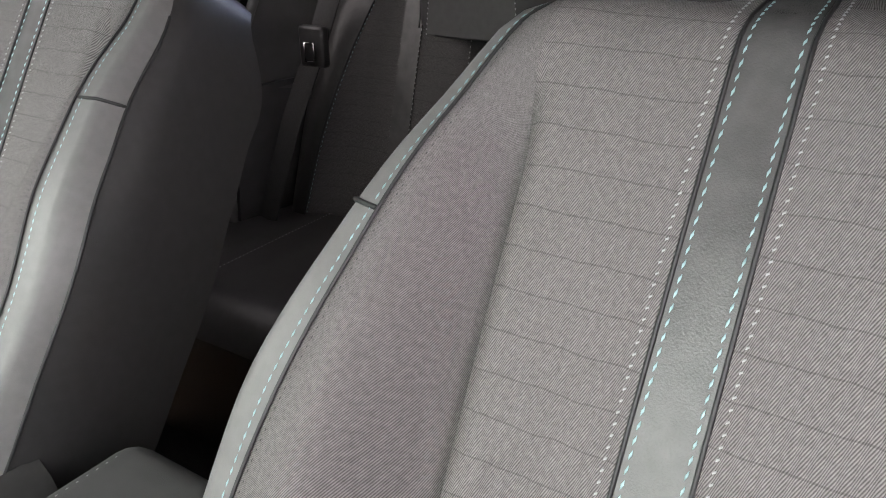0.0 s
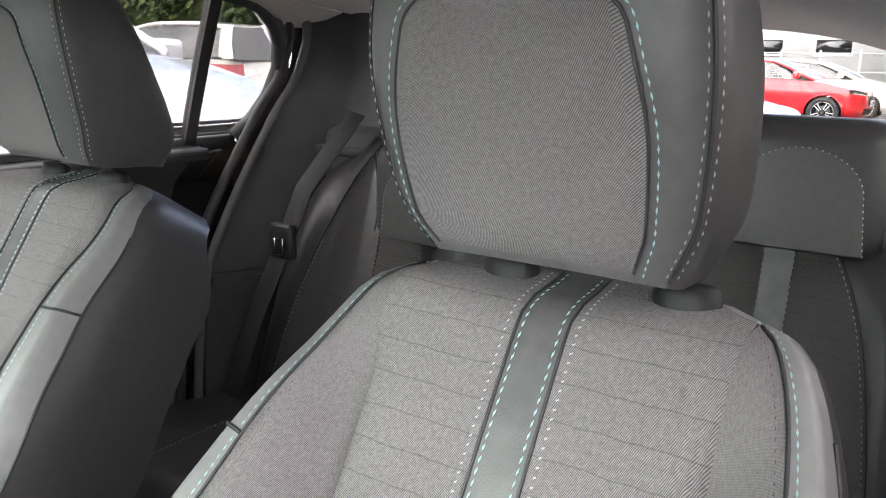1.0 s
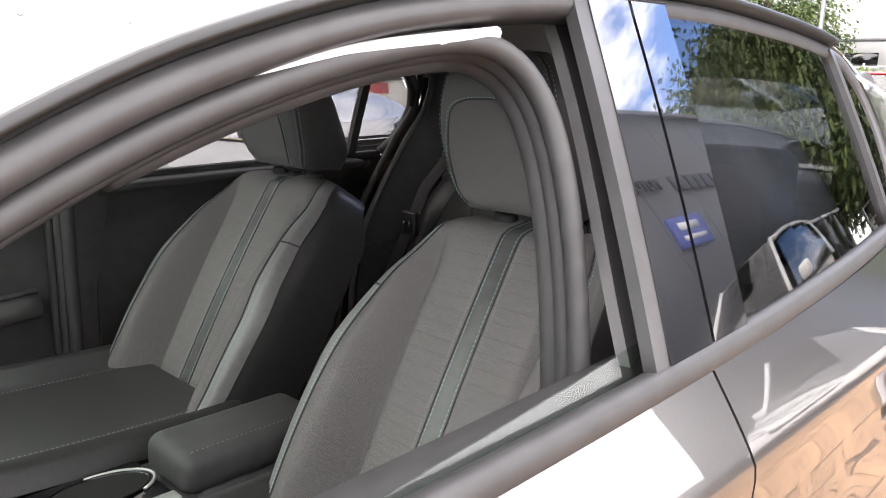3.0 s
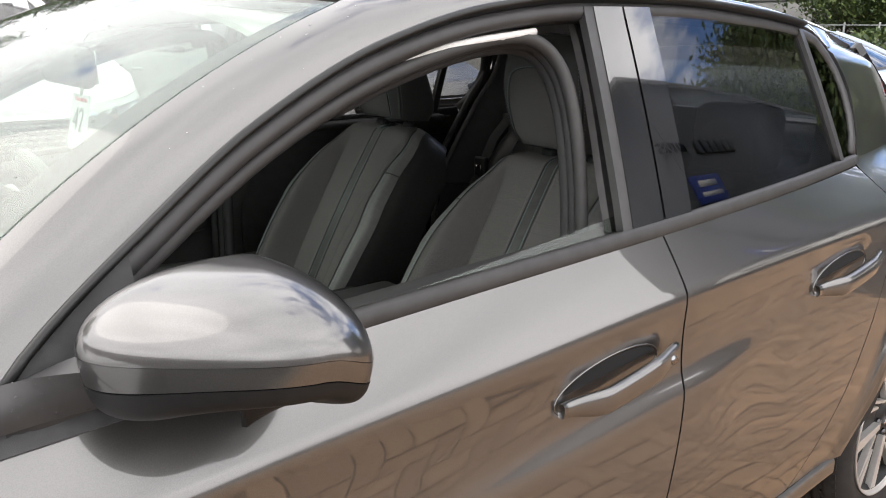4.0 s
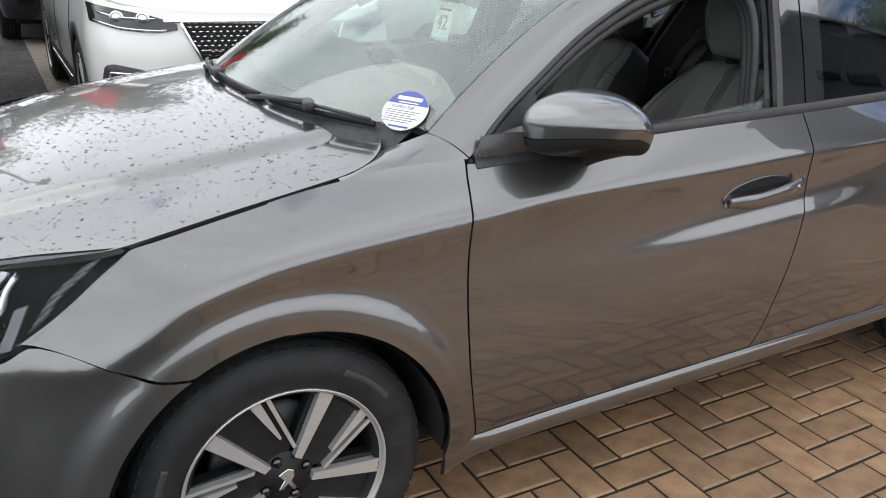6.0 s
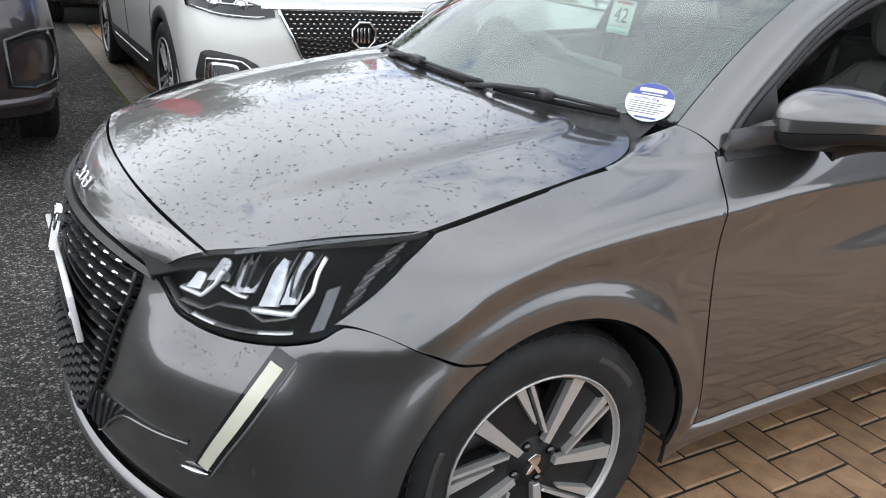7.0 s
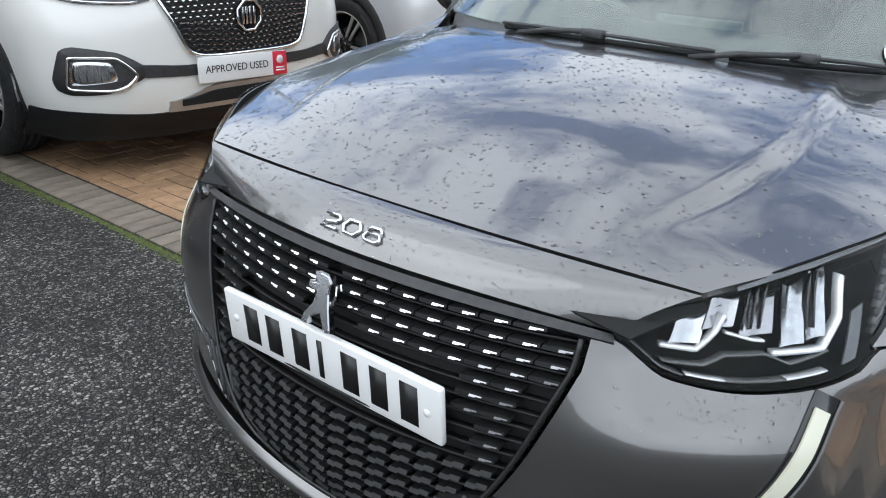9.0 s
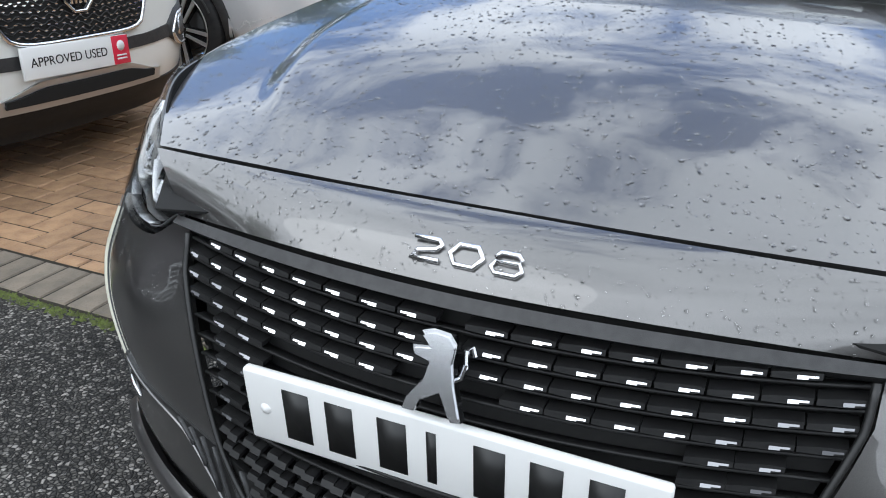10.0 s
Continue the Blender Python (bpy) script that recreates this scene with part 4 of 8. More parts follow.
    for k in range(11):
        path = [lamp_at(1.185 + 0.012 * k + 0.055 * j / 4, 0.16 + 0.052 * k + 0.06 * j / 4, -0.005) for j in range(5)]
        part("louvre", ribbon(path, [face_n(1.25)] * 5, 0.0042, 0.012), M_PLASTIC_GREY if k % 2 else M_BLACK, lamp)

    # day lamp blade: a straight channel, wide at the lamp and narrow at its foot
    def blade(t, w, out):
        s0 = 1.040 - 0.208 * t + 0.010 * math.sin(math.pi * t)
        return nose(s0 + w * (0.034 - 0.010 * t), 0.652 - 0.268 * t - 0.010 * w, side, out)
    dl = part("day_lamp", sheet(lambda u, v: blade(u, 2 * v - 1, 0.002), 24, 4, 0.012, fl), M_GLOSS, car, "blade-shaped daytime lamp in a black channel")
    part("light_bar", sheet(lambda u, v: blade(0.075 + 0.89 * u, (2 * v - 1) * 0.58 - 0.10, 0.006), 24, 4, 0.010, fl), M_DRL, dl, "pale unlit light bar")
    part("edge_strip", tube([blade(k / 20, 1.04, 0.004) for k in range(21)], 0.0025, 6), M_PLASTIC_GREY, dl, "grey edge strip")
    lipb = [nose(0.755 + 0.10 * k / 6, 0.376 + 0.006 * (k / 6) ** 2, side, 0.006) for k in range(7)]
    part("chrome_tip", tube(lipb, lambda t: 0.0015 + 0.0045 * math.sin(math.pi * t), 8), M_REFLECTOR, dl, "bright lip at the foot of the lamp")

    # lower vent: a dark wedge beside the grille's foot, with raked fins and a drawn-out tip
    VENT_TOP = [(0.30, 0.395), (0.40, 0.418), (0.52, 0.428), (0.66, 0.436), (0.80, 0.444)]
    VENT_LOW = [(0.30, 0.322), (0.38, 0.318), (0.46, 0.372), (0.54, 0.414), (0.66, 0.428), (0.80, 0.441)]
    vent = part("lower_vent", sheet(lambda u, v, side=side: nose(0.30 + 0.50 * u, table(0.30 + 0.50 * u, VENT_LOW) + (table(0.30 + 0.50 * u, VENT_TOP) - table(0.30 + 0.50 * u, VENT_LOW)) * v, side, 0.004), 24, 6, 0.01, fl), M_INK, car, "black lower vent beside the grille")
    for k in range(6):
        sa = 0.315 + 0.036 * k
        lo, hi = table(sa, VENT_LOW), table(sa + 0.045, VENT_TOP)
        path = [nose(sa + 0.045 * j / 4, lo + 0.004 + (hi - lo - 0.006) * j / 4, side, 0.009) for j in range(5)]
        part("vent_fin", ribbon(path, [Vector((-0.8, side * 0.5, 0.2))] * 5, 0.007, 0.012), M_BLACK, vent)
    part("vent_edge", tube([nose(0.38 + 0.42 * k / 14, table(0.38 + 0.42 * k / 14, VENT_LOW) - 0.003, side, 0.005) for k in range(15)], 0.0035, 6), M_PAINT, vent, "painted lower edge of the vent")

# grille
def grille_pt(y, z, out=0.0):
    s = math.asin(min(0.95, abs(y) / half_width(0.1, z)))
    p = nose(s, z, 1 if y > 0 else -1, 0.0)
    return Vector((p.x - 0.006 - out, y, z))


def grille_half(z):
    return math.sin(table(z, GRILLE_S)) * half_width(0.1, z)


grille = part("grille", sheet(lambda u, v: grille_pt((2 * u - 1) * grille_half(0.272 + 0.460 * v), 0.272 + 0.460 * v, -0.030), 30, 20, 0.01, True), M_VOID, car, "black patterned grille with chrome dashes")
for row in range(18):
    z = 0.708 - 0.0248 * row
    w = grille_half(z - 0.004)
    n = 8
    slat = [grille_pt(w * (2 * k / 40 - 1), z - 0.011, -0.006) for k in range(41)]
    part("grille_slat", ribbon(slat, [Vector((-1, 0, 0.35))] * 41, 0.004, 0.022), M_CLADLOW, grille)
    shrink = 0.80 + 0.20 * (z - 0.27) / 0.44
    for k in range(-n, n + 1):
        y = k * 0.0515 * shrink
        if abs(y) > w - 0.014:
            continue
        if 0.475 < z < 0.617 and abs(y) < 0.285:
            continue
        if abs(y) < 0.050 and 0.59 < z < 0.72:
            continue
        o = [(-0.0135, -0.0022), (0.001, -0.0022), (0.001, -0.0010), (0.0135, -0.0010), (0.0135, 0.0024), (-0.001, 0.0024), (-0.001, 0.0012), (-0.0135, 0.0012)]
        if z < 0.47:
            o = [(1.25 * p, 1.9 * q) for p, q in o]
        if y < 0:
            o = [(-p, q) for p, q in reversed(o)]
        m8 = len(o)
        d = [grille_pt(y + p, z + q, 0.006 - 0.7 * (q + 0.005)).to_tuple() for p, q in o] + [grille_pt(y + p, z + q, -0.016).to_tuple() for p, q in o]
        f = [tuple(range(m8))] + [(i, m8 + i, m8 + (i + 1) % m8, (i + 1) % m8) for i in range(m8)]
        if z > 0.47:
            o = [(0.74 * p, 1.0 * q) for p, q in o]
            to = [(-0.034, -0.0030), (-0.006, -0.0040), (0.014, -0.0030), (0.014, 0.0034), (-0.006, 0.0044), (-0.034, 0.0030)]
            if y < 0:
                to = [(-p, q) for p, q in reversed(to)]
            m6 = len(to)
            td = [grille_pt(y + p, z + q, 0.002).to_tuple() for p, q in to] + [grille_pt(y + p, z + q, -0.018).to_tuple() for p, q in to]
            part("grille_tile", (td, [tuple(range(m6))] + [(i, m6 + i, m6 + (i + 1) % m6, (i + 1) % m6) for i in range(m6)]), M_CLADLOW, grille, "", True)
            d = [grille_pt(y + p, z + q, 0.006 - 0.7 * (q + 0.005)).to_tuple() for p, q in o] + [grille_pt(y + p, z + q, -0.016).to_tuple() for p, q in o]
        # dashes step from bright to dark down the rows and towards the edges
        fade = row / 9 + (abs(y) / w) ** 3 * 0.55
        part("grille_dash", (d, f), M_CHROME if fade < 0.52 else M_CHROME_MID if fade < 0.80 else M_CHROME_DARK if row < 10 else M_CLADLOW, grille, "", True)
rim = [grille_pt(-grille_half(z), z, 0.012) for z in np.linspace(0.706, 0.285, 26)] + [grille_pt(y, 0.272, 0.012) for y in np.linspace(-0.12, 0.12, 10)] + [grille_pt(grille_half(z), z, 0.012) for z in np.linspace(0.285, 0.706, 26)]
part("grille_rim", tube([p + Vector((0.008, 0, 0)) for p in rim], 0.0045, 8), M_INK, grille)
def rail_P(u, v):
    q = 2 * u - 1
    z = 0.731 - 0.019 * abs(q) ** 2.5 + (2 * v - 1) * (0.0075 - 0.0025 * abs(q) ** 3)
    return nose(abs(q) * 0.600, z, 1 if q > 0 else -1, 0.007 - 0.006 * (2 * v - 1) * 0.5)


part("grille_top_rail", sheet(rail_P, 60, 4, 0.03, True), M_BLACK, grille, "black rail along the grille's top")

# lower lip
def chin(u, v):
    s = 2 * u - 1
    a = abs(s) * 1.0
    z = 0.185 + 0.075 * v
    p = nose(a, z, 1 if s > 0 else -1, 0.014 + 0.034 * math.sin(math.pi * v))
    return p


part("lower_lip", sheet(chin, 50, 8, 0.02, True), M_PAINT, car, "painted lower lip of the bumper")
part("lower_intake", sheet(lambda u, v: nose(abs(2 * u - 1) * 0.75, 0.250 + 0.035 * v, 1 if u > 0.5 else -1, -0.004), 30, 4, 0.02, True), M_BLACK, car)

# number plate with its characters as plain bars
PLATE_X = 0.022
plate = part("number_plate", moved(data(slab(-0.004, 0.010, -0.26, 0.26, -0.0555, 0.0555, 0.004)), pose(PLATE_X, 0, 0.5465, 0, -6, 0)), M_WHITE_PLATE, car, "white number plate with plain black bars")
for y in (0.185, 0.125, 0.055, 0.005, -0.065, -0.130, -0.195):
    part("plate_bar", moved(data(slab(-0.0048, -0.003, y - (0.0185 if abs(y - 0.005) > 0.01 else 0.006), y + (0.0185 if abs(y - 0.005) > 0.01 else 0.006), -0.0375, 0.0395, 0.0)), pose(PLATE_X, 0, 0.5465, 0, -6, 0)), M_INK, plate)
for y in (0.232, -0.232):
    part("plate_cap", moved(lathe([(0.0, -0.0075), (0.006, -0.0065), (0.008, -0.004)], 14), pose(PLATE_X, y, 0.5465, 0, -6, 0) @ pose(0, 0, 0, 0, 0, -90)), M_WHITE_PLATE, plate)

# badge: a plain chrome shield-like shape, and the model number as angular rings
em = [(-0.018, 0.050), (0.004, 0.060), (0.030, 0.048), (0.034, 0.020), (0.020, -0.010), (0.046, -0.055), (0.030, -0.062), (0.004, -0.022), (-0.026, -0.048), (-0.046, -0.046), (-0.014, 0.000), (-0.040, 0.036)]
em_body = [(-0.026, 0.052), (-0.010, 0.058), (0.012, 0.056), (0.022, 0.044), (0.020, 0.020), (0.026, -0.010), (0.040, -0.052), (0.026, -0.054), (0.008, -0.020), (-0.018, -0.036), (-0.024, -0.052), (-0.040, -0.052), (-0.036, -0.036), (-0.016, -0.008), (-0.010, 0.018), (-0.034, 0.024), (-0.036, 0.032), (-0.010, 0.036)]
emb = join(prism(em_body, 0.014), moved(prism([(0.9 * x, 0.9 * z) for x, z in em_body], 0.006), pose(0, -0.003, 0)), tube([(0.018, 0.004, -0.006), (0.032, 0.002, 0.004), (0.036, 0.002, 0.022), (0.034, 0.002, 0.040), (0.042, 0.002, 0.044), (0.046, 0.002, 0.034)], 0.0032, 6))
part("grille_emblem", moved(emb, pose(0.014, 0, 0.662, 0, 0, -90) @ pose(0, 0, 0, -16, 0, 0) @ Matrix.Scale(0.88, 4)), M_REFLECTOR, car, "chrome badge shape on the grille", True)


def ring(pts, w):
    return tube([(x, 0, z) for x, z in pts], w, 6, True)


def stroke(pts, w):
    return tube([(x, 0, z) for x, z in pts], w, 6)


lp = lip_P(0.5, 0.30)
ln_ = (lip_P(0.5, 0.36) - lip_P(0.5, 0.24)).normalized()
bm_ = Matrix.Translation(lp + Vector((-ln_.z, 0, ln_.x)) * 0.003) @ Matrix(((0, ln_.z, ln_.x, 0), (-1, 0, 0, 0), (0, -ln_.x, ln_.z, 0), (0, 0, 0, 1)))
hexa = [(-0.020, 0), (-0.011, 0.0125), (0.011, 0.0125), (0.020, 0), (0.011, -0.0125), (-0.011, -0.0125)]
part("model_digit", moved(moved(stroke([(-0.018, 0.0125), (0.012, 0.0125), (0.017, 0.007), (0.012, 0.001), (-0.010, -0.003), (-0.016, -0.0125), (0.018, -0.0125)], 0.0033), pose(-0.048, 0, 0)), bm_), M_CHROME, car, "chrome model numeral 2")
part("model_digit", moved(ring(hexa, 0.0033), bm_), M_CHROME, car, "chrome model numeral 0")
part("model_digit", moved(moved(join(ring([(-0.013, 0.001), (-0.015, 0.007), (-0.010, 0.0125), (0.010, 0.0125), (0.015, 0.007), (0.013, 0.001)], 0.0030), ring([(-0.014, 0.001), (-0.018, -0.006), (-0.012, -0.0125), (0.012, -0.0125), (0.018, -0.006), (0.014, 0.001)], 0.0030)), pose(0.048, 0, 0)), bm_), M_CHROME, car, "chrome model numeral 8")


# ---- wheels ----
def wheel_parts(parent, R=0.313, rim_r=0.218, width=0.195, spokes=5, face=M_ALLOY, forked=False):
    h = width / 2
    tyre = [(rim_r - 0.012, -h + 0.012), (rim_r + 0.004, -h + 0.004), (rim_r + 0.03, -h - 0.004), (R - 0.045, -h - 0.006), (R - 0.018, -h + 0.004), (R - 0.006, -h + 0.018), (R, -h + 0.034)]
    for k in range(4):
        y = -h + 0.05 + k * (width - 0.1) / 3
        tyre += [(R, y - 0.006), (R - 0.006, y - 0.004), (R - 0.006, y + 0.004), (R, y + 0.006)]
    tyre += [(R, h - 0.034), (R - 0.006, h - 0.018), (R - 0.018, h - 0.004), (R - 0.05, h + 0.004), (rim_r, h - 0.005), (rim_r - 0.012, h - 0.012)]
    t = part("tyre", lathe(tyre, 64), M_RUBBER, parent, "black road tyre")
    for a0 in (0.6, 2.7, 4.8):
        arc = [((R - 0.048) * math.cos(a0 + 0.5 * k / 14), -h - 0.0062, (R - 0.048) * math.sin(a0 + 0.5 * k / 14)) for k in range(15)]
        part("sidewall_bar", ribbon(arc, [Vector((0, -1, 0))] * 15, 0.014, 0.002), M_SEAL, t, "raised plain bar on the sidewall")
    tread = ([], [])
    for k in range(64):
        w = 2 * math.pi * k / 64
        c, s_ = math.cos(w), math.sin(w)
        for y0, y1, sk in ((-h + 0.012, -h + 0.050, 0.010), (h - 0.050, h - 0.012, -0.010)):
            k0 = len(tread[0])
            ra, rb = (R - 0.007, R + 0.0015) if y0 < 0 else (R + 0.0015, R - 0.007)
            for r, y, o in ((ra, y0, 0.0), (rb, y1, sk)):
                for e in (-0.0095, 0.0095):
                    tread[0].append((r * c - (e + o) * s_, y, r * s_ + (e + o) * c))
            for r, y, o in ((ra - 0.012, y0 + 0.002, 0.0), (rb - 0.012, y1, sk)):
                for e in (-0.0095, 0.0095):
                    tread[0].append((r * c - (e + o) * s_, y, r * s_ + (e + o) * c))
            tread[1].extend([(k0, k0 + 1, k0 + 3, k0 + 2), (k0, k0 + 2, k0 + 6, k0 + 4), (k0 + 1, k0 + 5, k0 + 7, k0 + 3), (k0, k0 + 4, k0 + 5, k0 + 1), (k0 + 2, k0 + 3, k0 + 7, k0 + 6)])
    part("tread_pattern", tread, M_RUBBER, t, "", True)["kind"] = "stuff"
    rim = [(rim_r - 0.014, h - 0.01), (rim_r - 0.022, 0.0), (rim_r - 0.020, -h + 0.020), (rim_r - 0.010, -h + 0.010), (rim_r, -h + 0.006), (rim_r + 0.001, -h - 0.001), (rim_r - 0.003, -h - 0.001), (rim_r - 0.005, -h + 0.006)]
    part("rim", lathe(rim[:4], 64), M_CLADLOW, parent, "black rim well")
    part("rim_lip", lathe(rim[3:], 64), face, parent, "bright rim edge")
    part("brake_disc", lathe([(0.0, -0.01), (0.135, -0.01), (0.14, 0.0), (0.14, 0.02), (0.0, 0.02)], 40), M_PLASTIC_GREY, parent)
    hub = part("hub", lathe([(0.0, -h + 0.018), (0.026, -h + 0.018), (0.030, -h + 0.022), (0.062, -h + 0.026), (0.070, -h + 0.045), (0.060, -h + 0.07)], 32), M_CLADLOW, parent, "black wheel hub")
    part("hub_emblem", moved(prism([(0.45 * p, 0.45 * q) for p, q in em], 0.006, 0.001), pose(0, -h + 0.012, 0)), M_CHROME, hub, "small chrome badge shape", True)
    polar = lambda r, a: (r * math.sin(radians(a)), r * math.cos(radians(a)))
    for k in range(5 if forked else 0):
        # a broad bar, a thin bar meeting it at the hub, and a short tapering bar beside the thin one
        m = Matrix.Rotation(2 * math.pi * k / 5 + radians(25), 4, "Y")
        ro = rim_r - 0.010
        dark = [polar(0.045, -100), polar(0.10, -84), polar(ro, -79), polar(ro, -66), polar(ro, -50), polar(ro, -33), polar(0.11, -18), polar(0.045, 6)]
        part("spoke", moved(prism(dark, 0.030, 0.003), m @ pose(0, -h + 0.026, 0)), M_CLADLOW, parent, "black spoke web", True)
        for o in ([polar(0.056, -9), polar(ro, -4.6), polar(ro, 4.6), polar(0.054, 9)],
                  [polar(0.078, -15), polar(ro, -36.2), polar(ro, -33.6), polar(0.080, -9)],
                  [polar(0.105, -32.5), polar(0.125, -37), polar(ro, -45.5), polar(ro, -39.2), polar(0.108, -30)]):
            part("spoke_face", moved(prism(o, 0.022, 0.0012), m @ pose(0, -h + 0.010, 0)), face, parent, "machined silver spoke face", True)
    for k in range(0 if forked else spokes):
        m = Matrix.Rotation(2 * math.pi * k / spokes + 0.35, 4, "Y")
        dark = [(-0.030, 0.05), (-0.058, rim_r - 0.012), (0.058, rim_r - 0.012), (0.030, 0.05)]
        part("spoke", moved(prism(dark, 0.030, 0.004), m @ pose(0, -h + 0.022, 0)), M_GLOSS, parent, "", True)
        for a, b, c, d in ((-0.027, -0.010, -0.046, -0.023), (0.010, 0.027, 0.023, 0.046)):
            o = [(a, 0.062), (c, rim_r - 0.012), (d, rim_r - 0.012), (b, 0.062)]
            part("spoke_face", moved(prism(o, 0.020, 0.002), m @ pose(0, -h + 0.012, 0)), face, parent, "machined silver spoke face", True)
    for k in range(4):
        w = 2 * math.pi * k / 4 + 0.4
        part("wheel_bolt", moved(lathe([(0.0, -h + 0.014), (0.009, -h + 0.014), (0.011, -h + 0.020), (0.011, -h + 0.035)], 10), pose(0.048 * math.cos(w), 0, 0.048 * math.sin(w))), M_CHROME_DARK, hub)


for cx, side in ((FA, -1), (RA, -1), (FA, 1), (RA, 1)):
    wh = part("wheel", lathe([(0.0, 0.02), (0.05, 0.02), (0.05, 0.09), (0.0, 0.09)], 20), M_VOID, car, "two-tone alloy road wheel")
    wh.matrix_basis = pose(cx, side * 0.705, WHEEL_Z, 0, 20 if cx == RA else 0, 0 if side < 0 else 180)
    wheel_parts(wh, forked=True)

# ---- door handles, mirrors, wipers, stickers ----
for side in (-1, 1):
    for x0 in (1.966, 2.712):
        zz = 0.806 + 0.026 * (x0 > 2.5)
        hw = body(x0 + 0.11, zz, side).y
        oval = lambda w, g: (x0 + 0.106 + g * 0.116 * math.cos(w), zz + 0.002 + g * (0.037 * math.sin(w) + 0.012 * math.cos(w)))
        turn = np.linspace(0, 2 * math.pi, 36, endpoint=False)
        cup = part("door_handle", tube([body(*oval(w, 1.0), side) + Vector((0, side * 0.0005, 0)) for w in turn], 0.0014, 8, True), M_PAINT, car, "body-coloured pull handle over a recess shown by painted shade")
        grip = ([], [])
        for k in range(25):
            t = k / 24
            hgt = 0.011 + 0.0085 * smooth(0.0, 0.25, t) - 0.003 * smooth(0.7, 1.0, t)
            thk = 0.0075 + 0.0020 * math.sin(math.pi * t)
            c = Vector((x0 - 0.002 + 0.248 * t, hw + side * (0.004 + 0.027 * smooth(0.0, 0.30, t) * (1 - 0.35 * smooth(0.75, 1.0, t))), zz - 0.016 + 0.032 * t - 0.004 * math.sin(math.pi * t)))
            for j in range(14):
                w = 2 * math.pi * j / 14
                ca, sa = math.cos(w), math.sin(w)
                grip[0].append(c + Vector((0, side * thk * abs(ca) ** 0.7 * (1 if ca > 0 else -1), hgt * abs(sa) ** 0.7 * (1 if sa > 0 else -1))))
        grip[1].extend([(k * 14 + j, (k + 1) * 14 + j, (k + 1) * 14 + (j + 1) % 14, k * 14 + (j + 1) % 14) if side > 0 else (k * 14 + j, k * 14 + (j + 1) % 14, (k + 1) * 14 + (j + 1) % 14, (k + 1) * 14 + j) for k in range(24) for j in range(14)])
        grip[1].extend([tuple(range(14)), tuple(range(24 * 14, 25 * 14))])
        part("grip", grip, M_PAINT, cup, "body-coloured grip")
        # shade of the recess as a flat dark patch and line, without a hollow
        hollow = [body(*oval(w, 0.94), side) + Vector((0, side * 0.0016, 0)) for w in np.linspace(0.25, math.pi - 0.35, 20)]
        part("recess_shade", (hollow, [tuple(range(20)) if side > 0 else tuple(reversed(range(20)))]), M_VOID, cup)
        part("dish_shade", tube([body(*oval(w, 0.90), side) + Vector((0, side * 0.0006, 0)) for w in np.linspace(math.pi + 0.5, 2 * math.pi - 0.9, 14)], 0.0024, 6), M_BLACK, cup)
        if x0 < 2.5:
            part("key_lock", moved(lathe([(0.0, -0.003), (0.0065, -0.003), (0.0078, 0.0)], 16), pose(x0 + 0.222, hw + side * 0.0335, zz + 0.012, 0, 0, 0 if side < 0 else 180)), M_CHROME_MID, cup, "small chrome key lock")

    # mirror: creased painted cap over a black base, on a flat black foot in the door's corner
    def foot(u, v, side=side):
        low = Vector((1.268, 0.745, 0.945)).lerp(Vector((1.440, 0.800, 0.968)), u)
        high = Vector((1.284, 0.735, 0.990)).lerp(Vector((1.372, 0.805, 1.010)), u)
        p = low.lerp(high, v)
        p.y += 0.006 * math.sin(math.pi * v) - 0.010 * math.sin(math.pi * u)
        return Vector((p.x, side * p.y, p.z))
    mir = part("door_mirror", sheet(foot, 12, 8, 0.022, side > 0), M_FRAME, car, "grey door mirror beaded with rain on a black foot")
    RIM = [(1.357, 0.793), (1.363, 0.822), (1.382, 0.862), (1.412, 0.905), (1.450, 0.942), (1.492, 0.964), (1.530, 0.966), (1.556, 0.950), (1.570, 0.915), (1.576, 0.86), (1.572, 0.80), (1.556, 0.764), (1.50, 0.752), (1.43, 0.752), (1.385, 0.758), (1.364, 0.772)]
    n_rim = len(RIM)

    def rim_pt(u):
        # a smooth closed curve through the outline
        f = (u % 1.0) * n_rim
        k, t = int(f), f - int(f)
        a, b, c, d = (Vector(RIM[(k + j) % n_rim]) for j in (-1, 0, 1, 2))
        return 0.5 * (2 * b + (c - a) * t + (2 * a - 5 * b + 4 * c - d) * t * t + (3 * b - a - 3 * c + d) * t ** 3)

    def ring_at(u, grow, z, cx=1.480, cy=0.850):
        p = rim_pt(u)
        k = smooth(0.78, 0.98, p.y)
        rise = 1.024 + 0.016 * smooth(0.79, 0.95, p.y) - 0.022 * smooth(1.50, 1.57, p.x)
        return Vector((cx + (p.x - cx) * grow, side * (cy + (p.y - cy) * grow), rise + z * (1 - 0.30 * k)))

    def dome(u, v):
        b = math.pi / 2 * v
        g = math.cos(b) ** 0.86
        p = ring_at(u, g, 0.0, 1.480 + 0.022 * v, 0.850 - 0.030 * v)
        s_ = math.sin(b) ** 1.05
        p.z = p.z * (1 - s_) + 1.093 * s_
        return p

    def skirt(u, v):
        return ring_at(u, 1.0 - 0.012 * v - 0.016 * v * v, -0.0265 * v)

    def pan(u, v):
        return ring_at(u, table(v, [(0, 0.972), (0.3, 0.94), (0.55, 0.86), (0.8, 0.60), (1.0, 0.0)]), table(v, [(0, -0.0285), (0.3, -0.043), (0.55, -0.055), (0.8, -0.062), (1.0, -0.064)]))
    part("cap", sheet(dome, 64, 18, 0.003, side < 0), M_PAINT, mir, "grey painted mirror cap")
